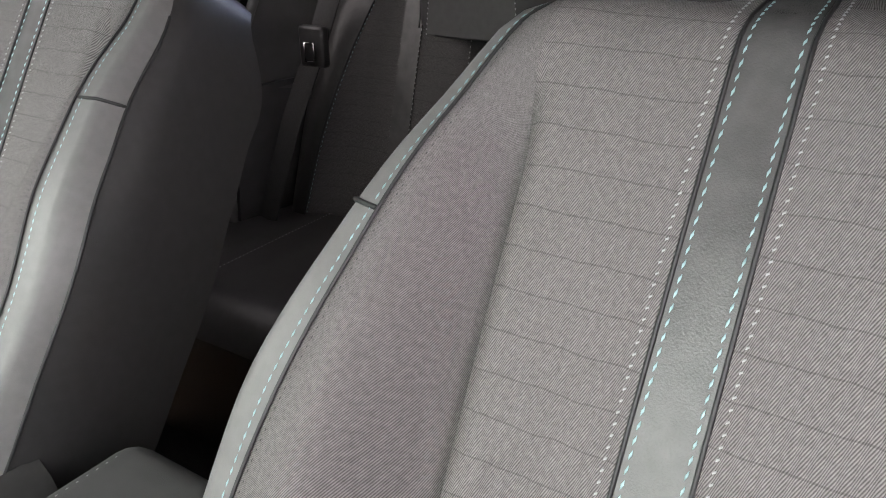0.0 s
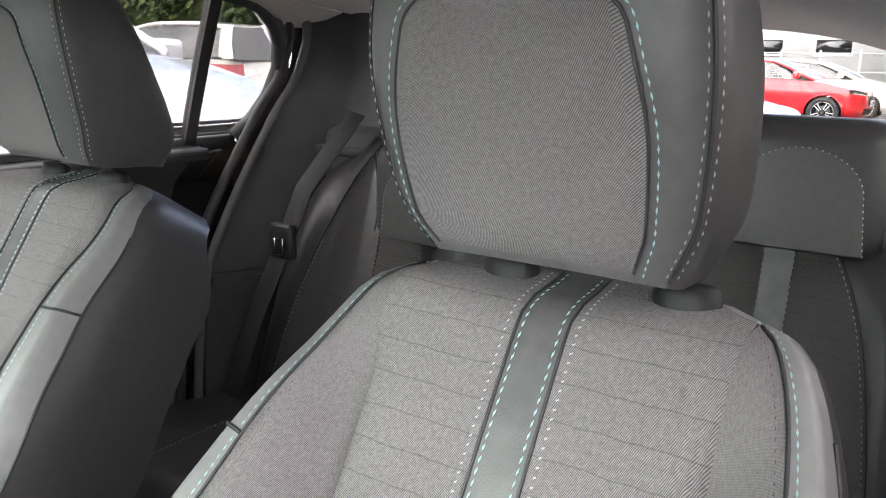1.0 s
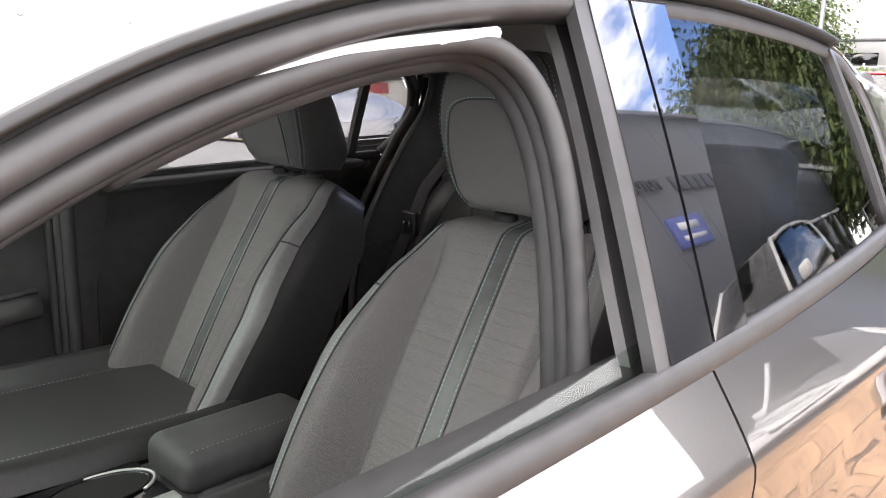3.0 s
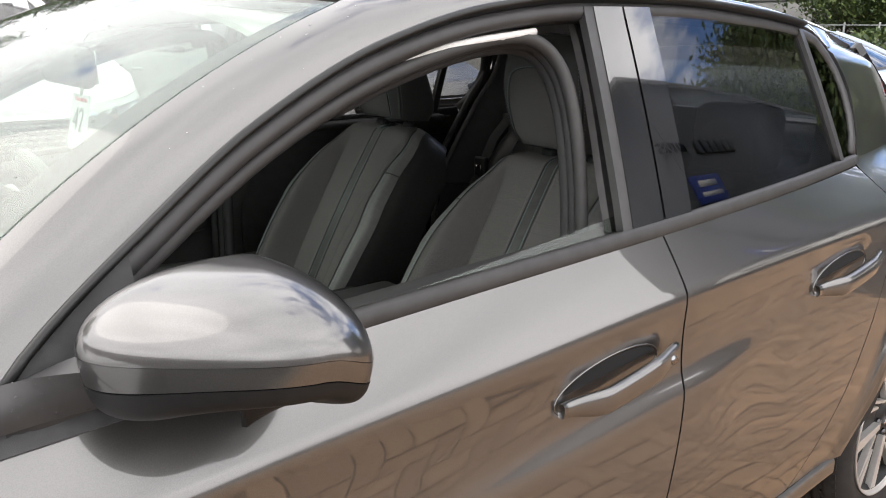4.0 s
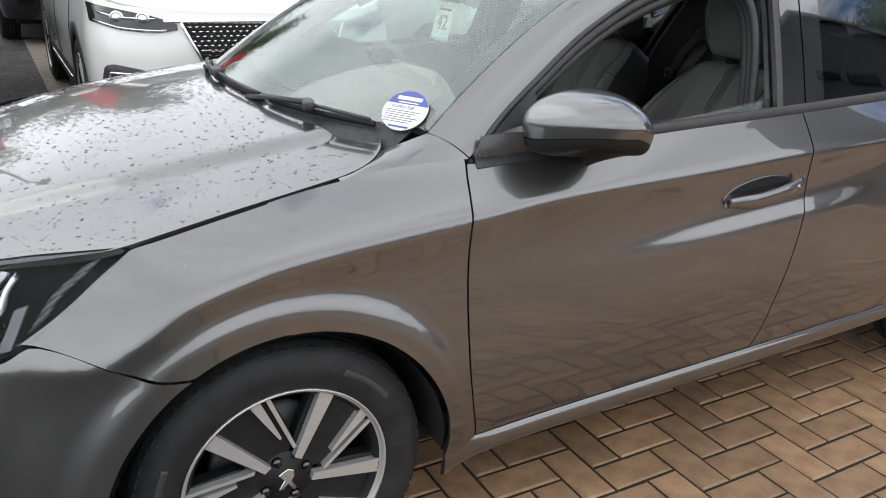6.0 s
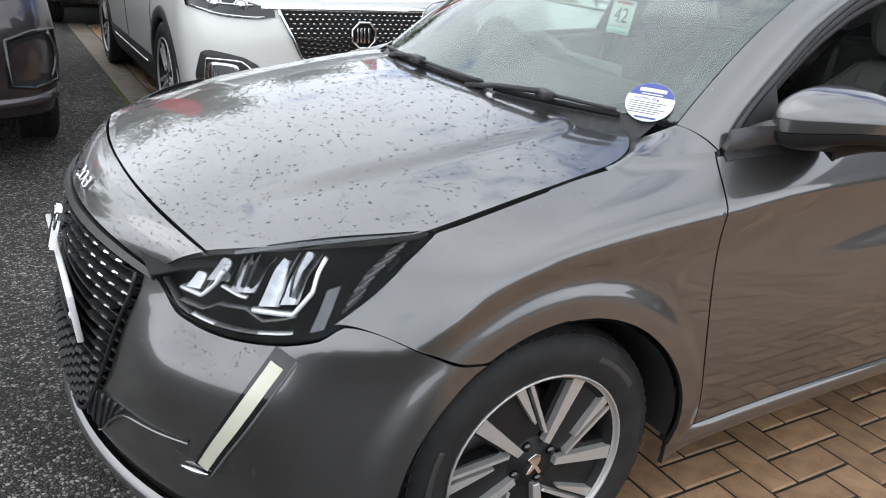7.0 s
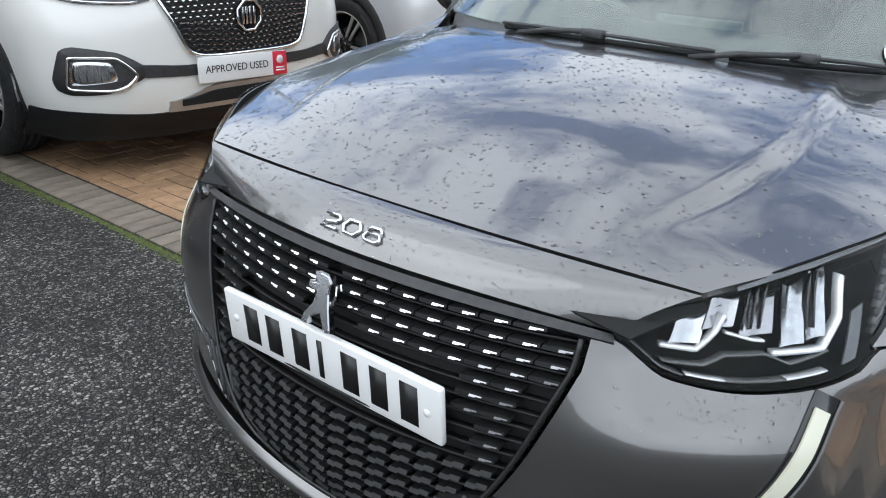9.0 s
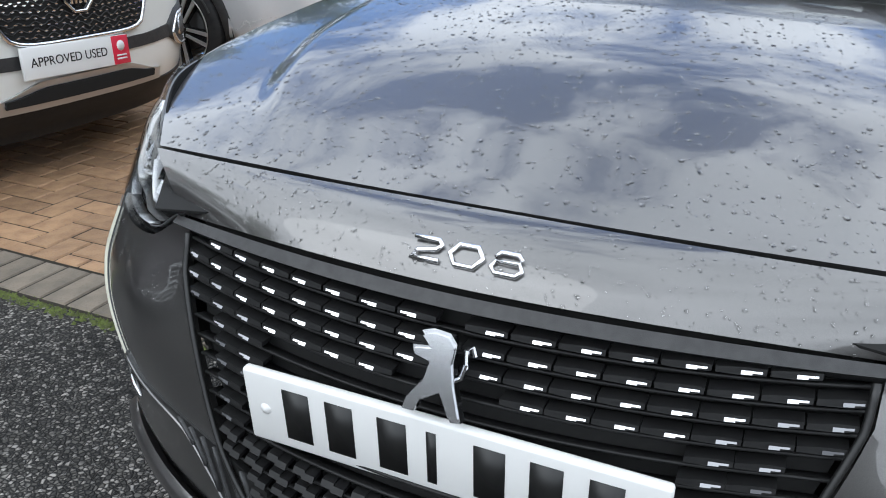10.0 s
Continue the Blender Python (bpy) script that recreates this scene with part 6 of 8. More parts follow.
for s in (-1, 1):
    inner_y = lambda h: min(0.24, bench_seam(h) - 0.05)
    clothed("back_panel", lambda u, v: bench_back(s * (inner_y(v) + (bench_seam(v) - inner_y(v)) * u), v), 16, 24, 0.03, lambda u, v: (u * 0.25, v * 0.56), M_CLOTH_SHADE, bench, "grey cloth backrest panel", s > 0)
    part("back_edge", sheet(lambda u, v: bench_back(s * (0.02 + (inner_y(v) - 0.02) * u), v), 12, 20, 0.03, s > 0), M_LEATHER_DARK, bench)
    part("back_edge", sheet(lambda u, v: bench_back(s * (bench_seam(v) + (bench_rim(v) - bench_seam(v)) * u), v, -0.05 * u * u), 10, 20, 0.03, s > 0), M_LEATHER_DARK, bench, "charcoal leatherette side bolster")
    for f in (lambda h: inner_y(h), bench_seam, lambda h: 0.345, lambda h: 0.385):
        teal = f is bench_seam
        part("stitching", stitches([bench_back(s * f(v), v, 0.002) for v in np.linspace(0.03, 0.98 if teal else 0.80, 40)], Vector((-1, 0, 0)), 0.005, 0.009, 0.001), M_THREAD if teal else M_THREAD_GREY, bench)
    part("piping", tube([bench_back(s * (bench_seam(v) + 0.004), v, 0.001) for v in np.linspace(0.02, 0.99, 30)], 0.0022, 6), M_PIPING, bench)
    part("centre_strap", sheet(lambda u, v: bench_back(s * (0.345 + 0.04 * u), 0.80 * v, 0.003), 2, 16, 0.004, s > 0), M_STRAP, bench)

    def cush(u, v, s=s):
        y = 0.01 + 0.62 * u
        x = -0.32 + 0.44 * v
        z = 0.245 - 0.05 * smooth(0.88, 1.0, 1 - v) ** 2 + 0.02 * math.sin(math.pi * u) - 0.03 * v + 0.012 * smooth(0.68, 0.8, u)
        return Vector((x, s * y, z))
    clothed("cushion", cush, 20, 14, 0.05, lambda u, v: (u * 0.6, v * 0.45), M_LEATHER_DARK, bench, "dark rear seat cushion", s > 0)
    for uu in (0.25, 0.72):
        part("stitching", stitches([cush(uu + 0.06 * v, v) + Vector((0, 0, 0.001)) for v in np.linspace(0, 1, 30)], Vector((0, 0, 1)), 0.005, 0.009, 0.001), M_THREAD_GREY, bench)
    # rear headrest
    yh = -0.395 if s < 0 else 0.20
    zh = 0.0 if s < 0 else -0.08
    hr = part("rear_headrest", slab(0.12, 0.235, yh - 0.110, yh + 0.110, 0.655 + zh, 0.830 + zh, 0.035, 4), M_LEATHER_SIDE if s < 0 else M_TRIM, bench, "low dark rear headrest")
    arch = [Vector((0.119, yh + 0.075 * math.cos(w), 0.735 + zh + 0.060 * math.sin(w))) for w in np.linspace(0, math.pi, 24)]
    arch = [Vector((0.119, yh + 0.082, 0.665 + zh))] + arch + [Vector((0.119, yh - 0.082, 0.665 + zh))]
    part("stitching", stitches(arch, Vector((-1, 0, 0)), 0.004, 0.008, 0.001), M_THREAD_GREY, hr)
    part("face_panel", (arch, [tuple(range(len(arch)))]), M_LEATHER, hr, "grey leatherette face")
    for e in (-1, 1):
        part("edge_seam", tube([Vector((0.126 + 0.010 * math.sin(math.pi * k / 12), yh + e * 0.101, 0.672 + zh + 0.14 * k / 12)) for k in range(13)], 0.0016, 6), M_PIPING, hr)
part("base", slab(-0.29, 0.14, -0.62, 0.62, -0.04, 0.20, 0.02), M_CARPET, bench)
part("back_shell", slab(0.26, 0.33, -0.56, 0.56, 0.20, 0.76, 0.03), M_TRIM, bench)

# ---- cabin shell ----
def inner(x, z, side, off):
    p = body(x, z, side)
    return p - Vector((0, side * off, 0))


part("roof_lining", sheet(lambda u, v: roof(1.70 + 1.94 * u, (2 * v - 1) * (roof_w(1.70 + 1.94 * u) - 0.012)) - Vector((0, 0, 0.040 + 0.02 * abs(2 * v - 1) ** 4)), 24, 20, 0.01, True), M_LINING, car, "pale grey cloth roof lining")
for side in (-1, 1):
    fl = side > 0
    # lining edge down to the window frames
    part("lining_edge", sheet(lambda u, v, side=side: (roof(1.80 + 1.40 * u, side * (roof_w(1.80 + 1.40 * u) - 0.012)) - Vector((0, 0, 0.058))).lerp(inner(1.80 + 1.40 * u, table(1.80 + 1.40 * u, FRAME_TOP) - 0.030, side, 0.020), v), 30, 4, 0.004, not fl), M_LINING, car)
    # door cards
    for name, xa, xb in (("front_door_card", 1.27, 2.20), ("rear_door_card", 2.27, 3.00)):
        card = part(name, sheet(lambda u, v, side=side: inner(xa + (xb - xa) * u, 0.32 + (table(xa + (xb - xa) * u, BELT_Z) - 0.325 + 0.004) * v, side, 0.055 + 0.03 * smooth(0.9, 0.4, v)), 24, 20, 0.01, not fl), M_TRIM, car, "dark moulded door card")
        arm = [inner(xa + 0.12 + (xb - xa - 0.2) * k / 12, 0.70 + 0.05 * k / 12, side, 0.11) for k in range(13)]
        part("armrest", tube(arm, lambda t: 0.030 + 0.004 * math.sin(math.pi * t), 10), M_LEATHER, card)
        part("trim_strip", tube([p + Vector((0, -side * 0.012, 0.036)) for p in arm], 0.006, 8), M_PLASTIC_GREY, card)
        part("sill_top", ribbon([inner(xa + (xb - xa) * k / 12, table(xa + (xb - xa) * k / 12, BELT_Z) + 0.004, side, 0.045) for k in range(13)], [Vector((0, 0, 1))] * 13, 0.075, 0.02), M_SEAL, card)

    # inner faces of the pillars and the seals round the door openings
    def b_post(u, v, side=side):
        z = 0.35 + 0.99 * v
        xc = 2.235 + 0.05 * smooth(0.95, 1.33, z) + 0.02 * smooth(0.9, 0.4, z)
        return inner(xc + (u - 0.5) * 0.13, z, side, 0.060 + 0.014 * math.sin(math.pi * u))
    part("pillar_trim", sheet(b_post, 8, 20, 0.012, not fl), M_TRIM_GREY, car)
    ring = [inner(x, table(x, FRAME_TOP) - 0.052, side, 0.030) for x in np.linspace(1.40, 2.08, 30)]
    ring += [inner(2.08 + 0.075 * math.sin(w), table(2.08, FRAME_TOP) - 0.052 - 0.075 * (1 - math.cos(w)), side, 0.030) for w in np.linspace(0.1, math.pi / 2, 9)]
    leg = lambda out, dx: [Vector((2.152 + dx - 0.004 * k / 15, side * (table(1.215 - 0.76 * k / 15, [(0.35, 0.652), (0.90, 0.652), (1.07, 0.648), (1.14, 0.637), (1.19, 0.621), (1.23, 0.604)]) + out), 1.215 - 0.76 * k / 15)) for k in range(16)]
    def eased(path):
        for _ in range(14):
            path = [path[0]] + [(path[i - 1] + 2 * path[i] + path[i + 1]) / 4 for i in range(1, len(path) - 1)] + [path[-1]]
        return path
    part("door_seal", tube(eased(ring + leg(0.046, 0.0)), 0.011, 10), M_SEAL, car, "black door rubber")
    part("door_seal", tube(eased([p + Vector((0.012, -side * 0.024, -0.006)) for p in ring[8:]] + leg(0.023, 0.011)), 0.011, 10), M_SEAL_GREY, car)
    part("opening_trim", tube(eased([p + Vector((0.024, -side * 0.046, -0.012)) for p in ring[14:]] + leg(0.0, 0.022)), 0.0145, 12), M_SEAL_GREY, car, "soft grey edge trim of the door opening")
    part("lining_lip", tube([Vector((x, side * 0.618, table(x, [(1.70, 1.207), (1.75, 1.229), (1.82, 1.255), (1.94, 1.283), (2.10, 1.303)]))) for x in np.linspace(1.70, 2.10, 16)], 0.006, 8), M_LINING, car, "pale edge of the roof lining")

    # edge of the rear door opening and the dark trim behind it
    TRIM_EDGE = [(0.30, 2.905), (0.55, 2.925), (0.70, 2.940), (0.788, 2.962), (0.917, 3.030), (1.074, 3.132), (1.162, 3.185), (1.22, 3.190), (1.275, 3.165), (1.31, 3.12)]

    def trim_pt(z, side=side):
        return Vector((table(z, TRIM_EDGE), side * table(z, [(0.30, 0.625), (0.80, 0.625), (1.07, 0.615), (1.20, 0.580), (1.31, 0.530)]), z))

    def c_post(u, v, side=side):
        z = 0.78 + 0.53 * v
        e = trim_pt(z)
        x = e.x + (3.62 - 0.26 * v - e.x) * u
        y = abs(e.y) - 0.055 * smooth(0.0, 0.45, u) - 0.030 * math.sin(math.pi * u)
        return Vector((x, side * min(y, abs(body(x, z, side).y) - 0.03), z))
    part("rear_pillar_trim", sheet(c_post, 18, 18, 0.01, not fl), M_TRIM, car, "black rear pillar trim")

    def c_low(u, v, side=side):
        z = 0.30 + 0.475 * v
        e = trim_pt(z)
        return Vector((e.x + 0.008 + (3.20 - e.x) * u, e.y - side * (0.012 + 0.02 * u), z))
    part("lower_side_trim", sheet(c_low, 12, 14, 0.01, not fl), M_TRIM, car)
    part("trim_lip", ribbon([trim_pt(0.780) + Vector((0.16 * k / 8, -side * (0.006 + 0.02 * k / 8), -0.016 * math.sin(math.pi * 0.5 * k / 8))) for k in range(9)], [Vector((-0.3, -side, 0.5))] * 9, 0.014, 0.012), M_TRIM_GREY, car)
    part("trim_edge", tube([trim_pt(z) for z in np.linspace(0.32, 1.31, 34)], 0.009, 10), M_TRIM_GREY, car, "edge of the rear door opening")
    part("door_seal", tube([trim_pt(z) + Vector((-0.026, side * 0.022, 0)) for z in np.linspace(0.40, 1.30, 30)], 0.010, 8), M_SEAL, car)

    def a_post(u, v, side=side):
        x = 1.30 + 0.52 * u
        return inner(x, table(x, FRAME_TOP) - 0.03, side, 0.03).lerp(screen(side * 0.96, (x - 1.262) / 0.518) - Vector((-0.02, 0, 0.03)), v)
    part("front_pillar_trim", sheet(a_post, 12, 4, 0.01, not fl), M_TRIM_GREY, car)

    # rear belt hanging beside the bench
    if side < 0:
        continue
    bx = thing("seat_belt", "black seat belt hanging beside the rear bench", "seat belt", "", (0, 0, 0))
    webbing = [Vector((3.19, side * 0.44, 1.09)), Vector((3.075, side * 0.475, 0.95)), Vector((3.045, side * 0.500, 0.846)), Vector((3.005, side * 0.535, 0.72)), Vector((2.96, side * 0.575, 0.54))]
    part("webbing", ribbon(webbing, [Vector((-0.9, 0, 0.4))] * 5, 0.046, 0.002), M_BELT, bx)
    part("tongue", slab(3.034, 3.054, side * 0.500 - 0.028, side * 0.500 + 0.028, 0.815, 0.885, 0.006), M_BLACK, bx)
    part("steel_loop", tube([Vector((3.031, side * 0.500 + 0.011 * a, 0.842 + 0.016 * b)) for a, b in ((-1, -1), (1, -1), (1, 1), (-1, 1))], 0.002, 6, True), M_CHROME, bx)

part("shelf", slab(3.20, 3.80, -0.60, 0.60, 1.000, 1.020, 0.006), M_TRIM, car, "black parcel shelf")
part("carpet", slab(1.05, 3.0, -0.60, 0.60, 0.262, 0.275, 0.0), M_CARPET, car)
part("grab_handle", tube([Vector((2.60 + 0.19 * k / 12, 0.365 + 0.03 * math.sin(math.pi * k / 12), 1.358 - 0.030 * math.sin(math.pi * k / 12) ** 0.5)) for k in range(13)], 0.008, 8), M_LINING, car, "folding grab handle on the roof lining")

# ---- console ----
con = thing("centre_console", "gloss black centre console with silver trim", "console", "", (1.86, 0, 0.3))
part("tunnel", slab(-0.35, 0.50, -0.105, 0.105, -0.03, 0.325, 0.02, 3), M_TRIM, con)
part("top_plate", slab(-0.22, 0.185, -0.095, 0.095, 0.320, 0.338, 0.006), M_GLOSS, con, "gloss black top plate")
frame_pts = []
for cx_, cy_, a0 in ((-0.035, 0.050, 0), (-0.165, 0.050, 90), (-0.165, -0.050, 180), (-0.035, -0.050, 270)):
    frame_pts += [Vector((cx_ + 0.030 * math.cos(radians(a0 + 15 * k)), cy_ + 0.024 * math.sin(radians(a0 + 15 * k)), 0.343)) for k in range(7)]
part("silver_frame", tube(frame_pts, 0.0075, 8, True, 0.6), M_SATIN, con, "silver frame round the gear lever gaiter")
part("silver_trim", slab(-0.20, 0.182, -0.078, -0.050, 0.336, 0.3445, 0.003), M_SATIN, con, "silver switch strip")
part("silver_trim", tube([Vector((0.10 + 0.085 * math.cos(w), 0.026 + 0.050 * math.sin(w), 0.341)) for w in np.linspace(-0.9, 1.6, 18)], 0.0026, 6), M_SATIN, con)
# flat disc, the shade of the holder's depth is in its colour
part("cup_holder", sheet(lambda u, v: Vector((0.095 + 0.080 * v ** 0.5 * math.cos(2 * math.pi * u), 0.026 + 0.045 * v ** 0.5 * math.sin(2 * math.pi * u), 0.3395)), 36, 3, 0.001), M_VOID, con, "oval cup holder, its shaded depth a flat dark disc")
part("cup_rim", tube([Vector((0.095 + 0.081 * math.cos(w), 0.026 + 0.046 * math.sin(w), 0.340)) for w in np.linspace(0, 2 * math.pi, 36, endpoint=False)], 0.0024, 6, True), M_CHROME_DARK, con)
for xa, xb, sm, sn in ((-0.005, 0.022, M_GLOSS, "switch"), (0.024, 0.044, M_SATIN, "switch"), (0.046, 0.058, M_RED, "red_switch"), (0.082, 0.118, M_GLOSS, "switch"), (0.124, 0.140, M_SATIN, "switch")):
    part(sn, slab(xa, xb, -0.074, -0.054, 0.343, 0.349, 0.002), sm, con)
lever = thing("gear_lever", "black and chrome gear lever in a leather gaiter", "gear lever", "", (1.775, 0, 0.63))
part("gaiter", lathe([(0.062, 0.0), (0.052, 0.012), (0.040, 0.026), (0.036, 0.038), (0.030, 0.052), (0.026, 0.062), (0.016, 0.072)], 24, "z"), M_LEATHER_DARK, lever)
part("shaft", tube([(0, 0, 0.05), (-0.012, 0, 0.115)], 0.011, 12), M_GLOSS, lever)
part("knob", moved(lathe([(0.0, 0.175), (0.016, 0.174), (0.029, 0.164), (0.033, 0.145), (0.030, 0.125), (0.018, 0.112), (0.012, 0.105)], 24, "z"), pose(-0.012, 0, 0)), M_LEATHER_DARK, lever, "black leather knob")
part("knob_inlay", slab(-0.040, -0.010, -0.0345, -0.026, 0.142, 0.156, 0.003), M_SATIN, lever, "silver inlay")
part("knob_slot", slab(-0.034, -0.016, -0.0358, -0.030, 0.1465, 0.1520, 0.001), M_VOID, lever)
part("knob_cap", slab(-0.030, 0.004, -0.012, 0.012, 0.1690, 0.1750, 0.003), M_SATIN, lever, "silver gear plate")
part("collar", lathe([(0.014, 0.088), (0.018, 0.092), (0.018, 0.098), (0.014, 0.102)], 20, "z"), M_BLACK, lever)
ar = thing("armrest_box", "padded dark leatherette armrest between the seats", "armrest", "", (2.21, 0, 0.6))
part("pad", slab(-0.165, 0.105, -0.080, 0.060, 0.030, 0.100, 0.026, 5), M_TRIM, ar)
part("body", slab(-0.14, 0.10, -0.075, 0.055, -0.05, 0.035, 0.015), M_TRIM, ar)
for s in (-1, 1):
    part("stitching", stitches([Vector((-0.14 + 0.22 * k / 20, -0.01 + s * 0.050, 0.0985)) for k in range(21)], Vector((0, 0, 1)), 0.005, 0.0085, 0.001), M_THREAD_GREY, ar)

# ---- dashboard and steering wheel ----
dash = thing("dashboard", "dark soft dashboard below the windscreen", "dashboard", "", (1.35, 0, 0.6))
part("top_roll", sheet(lambda u, v: Vector((-0.24 + 0.42 * v + 0.10 * (2 * u - 1) ** 2, (2 * u - 1) * 0.66, 0.375 + 0.035 * math.sin(math.pi * v) - 0.10 * smooth(0.8, 1.0, v) + 0.05 * math.exp(-((2 * u - 1) * 0.66 - 0.38) ** 2 / 0.02) * smooth(0.4, 0.7, v))), 40, 14, 0.03, True), M_DASH, dash)
part("fascia", sheet(lambda u, v: Vector((0.16 + 0.10 * (2 * u - 1) ** 2 - 0.10 * v, (2 * u - 1) * 0.66, 0.27 - 0.28 * v)), 30, 8, 0.02, True), M_TRIM, dash)
part("screen", slab(0.14, 0.165, -0.13, 0.13, 0.29, 0.42, 0.008), M_GLOSS, dash, "dark infotainment screen")
sw_ = thing("steering_wheel", "small black steering wheel", "steering wheel", "", (1.66, 0.38, 0.88))
mt = pose(0, 0, 0, 0, 65, 0)
part("rim", moved(tube([(0.165 * math.cos(w), 0.175 * math.sin(w), 0) for w in np.linspace(0, 2 * math.pi, 40, endpoint=False)], 0.015, 10, True), mt), M_LEATHER, sw_)
part("boss", moved(data(slab(-0.07, 0.06, -0.09, 0.09, -0.03, 0.015, 0.02, 3)), mt), M_BLACK, sw_)
for w in (math.pi / 2, -math.pi / 2, 0):
    part("spoke", moved(tube([(0.05 * math.cos(w), 0.06 * math.sin(w), 0), (0.16 * math.cos(w), 0.17 * math.sin(w), 0)], 0.014, 8), mt), M_BLACK, sw_)
part("column", tube([(0, 0, 0), (-0.16, 0, -0.08)], 0.045, 14), M_BLACK, sw_)

# ---- stickers on the windscreen ----
def on_screen(u, v, lift=-0.009):
    """A frame on the screen's inner face: x towards the car's right, y up the glass, z outwards."""
    o = screen(u, v)
    ex = (screen(u + 0.02, v) - screen(u - 0.02, v)).normalized()
    ey = (screen(u, v + 0.02) - screen(u, v - 0.02)).normalized()
    ez = ex.cross(ey).normalized()
    if ez.z < 0:
        ez = -ez
    ex = -ex
    ey = ez.cross(ex).normalized()
    return Matrix((ex, ey, ez)).transposed().to_4x4(), o + ez * lift


def sticker_frame(u, v, spin=0.0, lift=-0.009):
    r, o = on_screen(u, v, lift)
    return Matrix.Translation(o) @ r @ pose(0, 0, 0, 0, 0, spin)


M_PAPER = material("white_paper", (0.80, 0.81, 0.80), 0.6)
M_BLUE = material("blue_print", (0.07, 0.09, 0.30), 0.5)
M_GREENISH = material("pale_green_print", (0.45, 0.62, 0.55), 0.5)
M_GREYINK = material("grey_ink", (0.12, 0.12, 0.13), 0.5)
rv = thing("rear_view_mirror", "black rear-view mirror behind the windscreen", "mirror", "", (1.60, 0.02, 1.235))
part("shell", slab(-0.020, 0.012, -0.115, 0.115, -0.034, 0.034, 0.014, 3), M_BLACK, rv)
part("mirror_glass", slab(0.011, 0.016, -0.104, 0.104, -0.028, 0.028, 0.004), M_CHROME, rv)
part("stalk", tube([(-0.015, 0, 0.02), (-0.03, 0, 0.05), (-0.04, 0, 0.085)], 0.012, 8), M_BLACK, rv)
fr = Matrix.Translation((1.605, 0.017, 1.138)) @ Matrix(((0, 0, -1, 0), (-1, 0, 0, 0), (0, 1, 0, 0), (0, 0, 0, 1))) @ pose(0, 0, 0, -12, 0, 0)
tag = thing("windscreen_tag", "white paper stock tag reading 42 hung from the mirror", "sticker")
tag.matrix_basis = fr
part("sheet", slab(-0.050, 0.050, -0.052, 0.048, -0.0006, 0.0006, 0), M_PAPER, tag)
part("hook", tube([(0, 0.045, 0), (0, 0.10, 0.004)], 0.003, 6), M_PAPER, tag)
part("base_band", slab(-0.050, 0.050, -0.050, -0.034, 0.0007, 0.0012, 0), M_GREENISH, tag)
part("top_bar", slab(-0.034, 0.034, 0.036, 0.042, 0.0007, 0.0012, 0), M_RED, tag)
words("42", 0.062, M_GREYINK, tag, "numerals", pose(0, 0.0, 0.0016), 0.0004)
fr = sticker_frame(-0.90, 0.062, 0.0, 0.004)
disc = thing("round_sticker", "round white and blue dealer sticker reading ADMIN FEE", "sticker")
disc.matrix_basis = fr @ Matrix.Scale(0.73, 4)
part("disc", lathe([(0.0, 0.0006), (0.072, 0.0006), (0.072, -0.0006)], 48, "z"), M_PAPER, disc)
cap_pts = [(0.071 * math.cos(w), 0.071 * math.sin(w), 0.0012) for w in np.linspace(math.radians(18), math.radians(162), 24)]
part("blue_cap", (cap_pts, [tuple(range(24))]), M_BLUE, disc, "blue printed top")
part("brand_bar", slab(-0.040, 0.040, 0.036, 0.050, 0.0014, 0.0018, 0), M_PAPER, disc)
part("brand_bar", slab(-0.032, 0.032, 0.026, 0.030, 0.0014, 0.0018, 0), M_PAPER, disc)
words("ADMIN FEE", 0.015, M_BLUE, disc, "heading", pose(-0.012, 0.010, 0.0016), 0.0003)
for k in range(6):
    part("text_bar", slab(-0.058, 0.050 - 0.012 * (k % 3), -0.004 - 0.008 * k, -0.0015 - 0.008 * k, 0.0008, 0.0012, 0), M_GREYINK, disc)
part("foot_bar", slab(-0.032, 0.032, -0.062, -0.056, 0.0008, 0.0012, 0), M_BLUE, disc)

# ---- the other vehicles of the car park ----
M_WHITE = vary(material("white_car_paint", (0.70, 0.695, 0.66), 0.30, 0, 1.0, 0.03), (0.65, 0.645, 0.61), 3, 0.6)
M_SILVER = vary(material("silver_car_paint", (0.66, 0.67, 0.69), 0.30, 0.35, 1.0, 0.03), (0.58, 0.59, 0.61), 700, 0.5)
M_BROWN = vary(material("dark_brown_car_paint", (0.045, 0.034, 0.036), 0.28, 0.5, 1.0, 0.02), (0.03, 0.024, 0.028), 800, 0.6)
M_REDCAR = vary(material("red_car_paint", (0.50, 0.010, 0.016), 0.30, 0.1, 1.0, 0.03), (0.42, 0.010, 0.014), 500, 0.5)
M_ICE = vary(material("ice_blue_car_paint", (0.36, 0.43, 0.52), 0.30, 0.4, 1.0, 0.03), (0.30, 0.37, 0.46), 700, 0.5)
M_CLAD = vary(material("black_cladding", (0.020, 0.020, 0.021), 0.55), (0.035, 0.034, 0.034), 40, 0.8, bump=0.1, bump_scale=500)
M_SKID = material("silver_skid_plate", (0.50, 0.50, 0.50), 0.32, 0.8)
M_TAILRED = material("red_tail_lamp", (0.40, 0.012, 0.014), 0.15, 0, 0.8)
M_PLATE_RED = material("plate_red", (0.55, 0.02, 0.05), 0.35, 0, 0.3)
M_SEATDARK = vary(material("dark_seat_fabric", (0.03, 0.03, 0.032), 0.9), (0.045, 0.045, 0.046), 80)


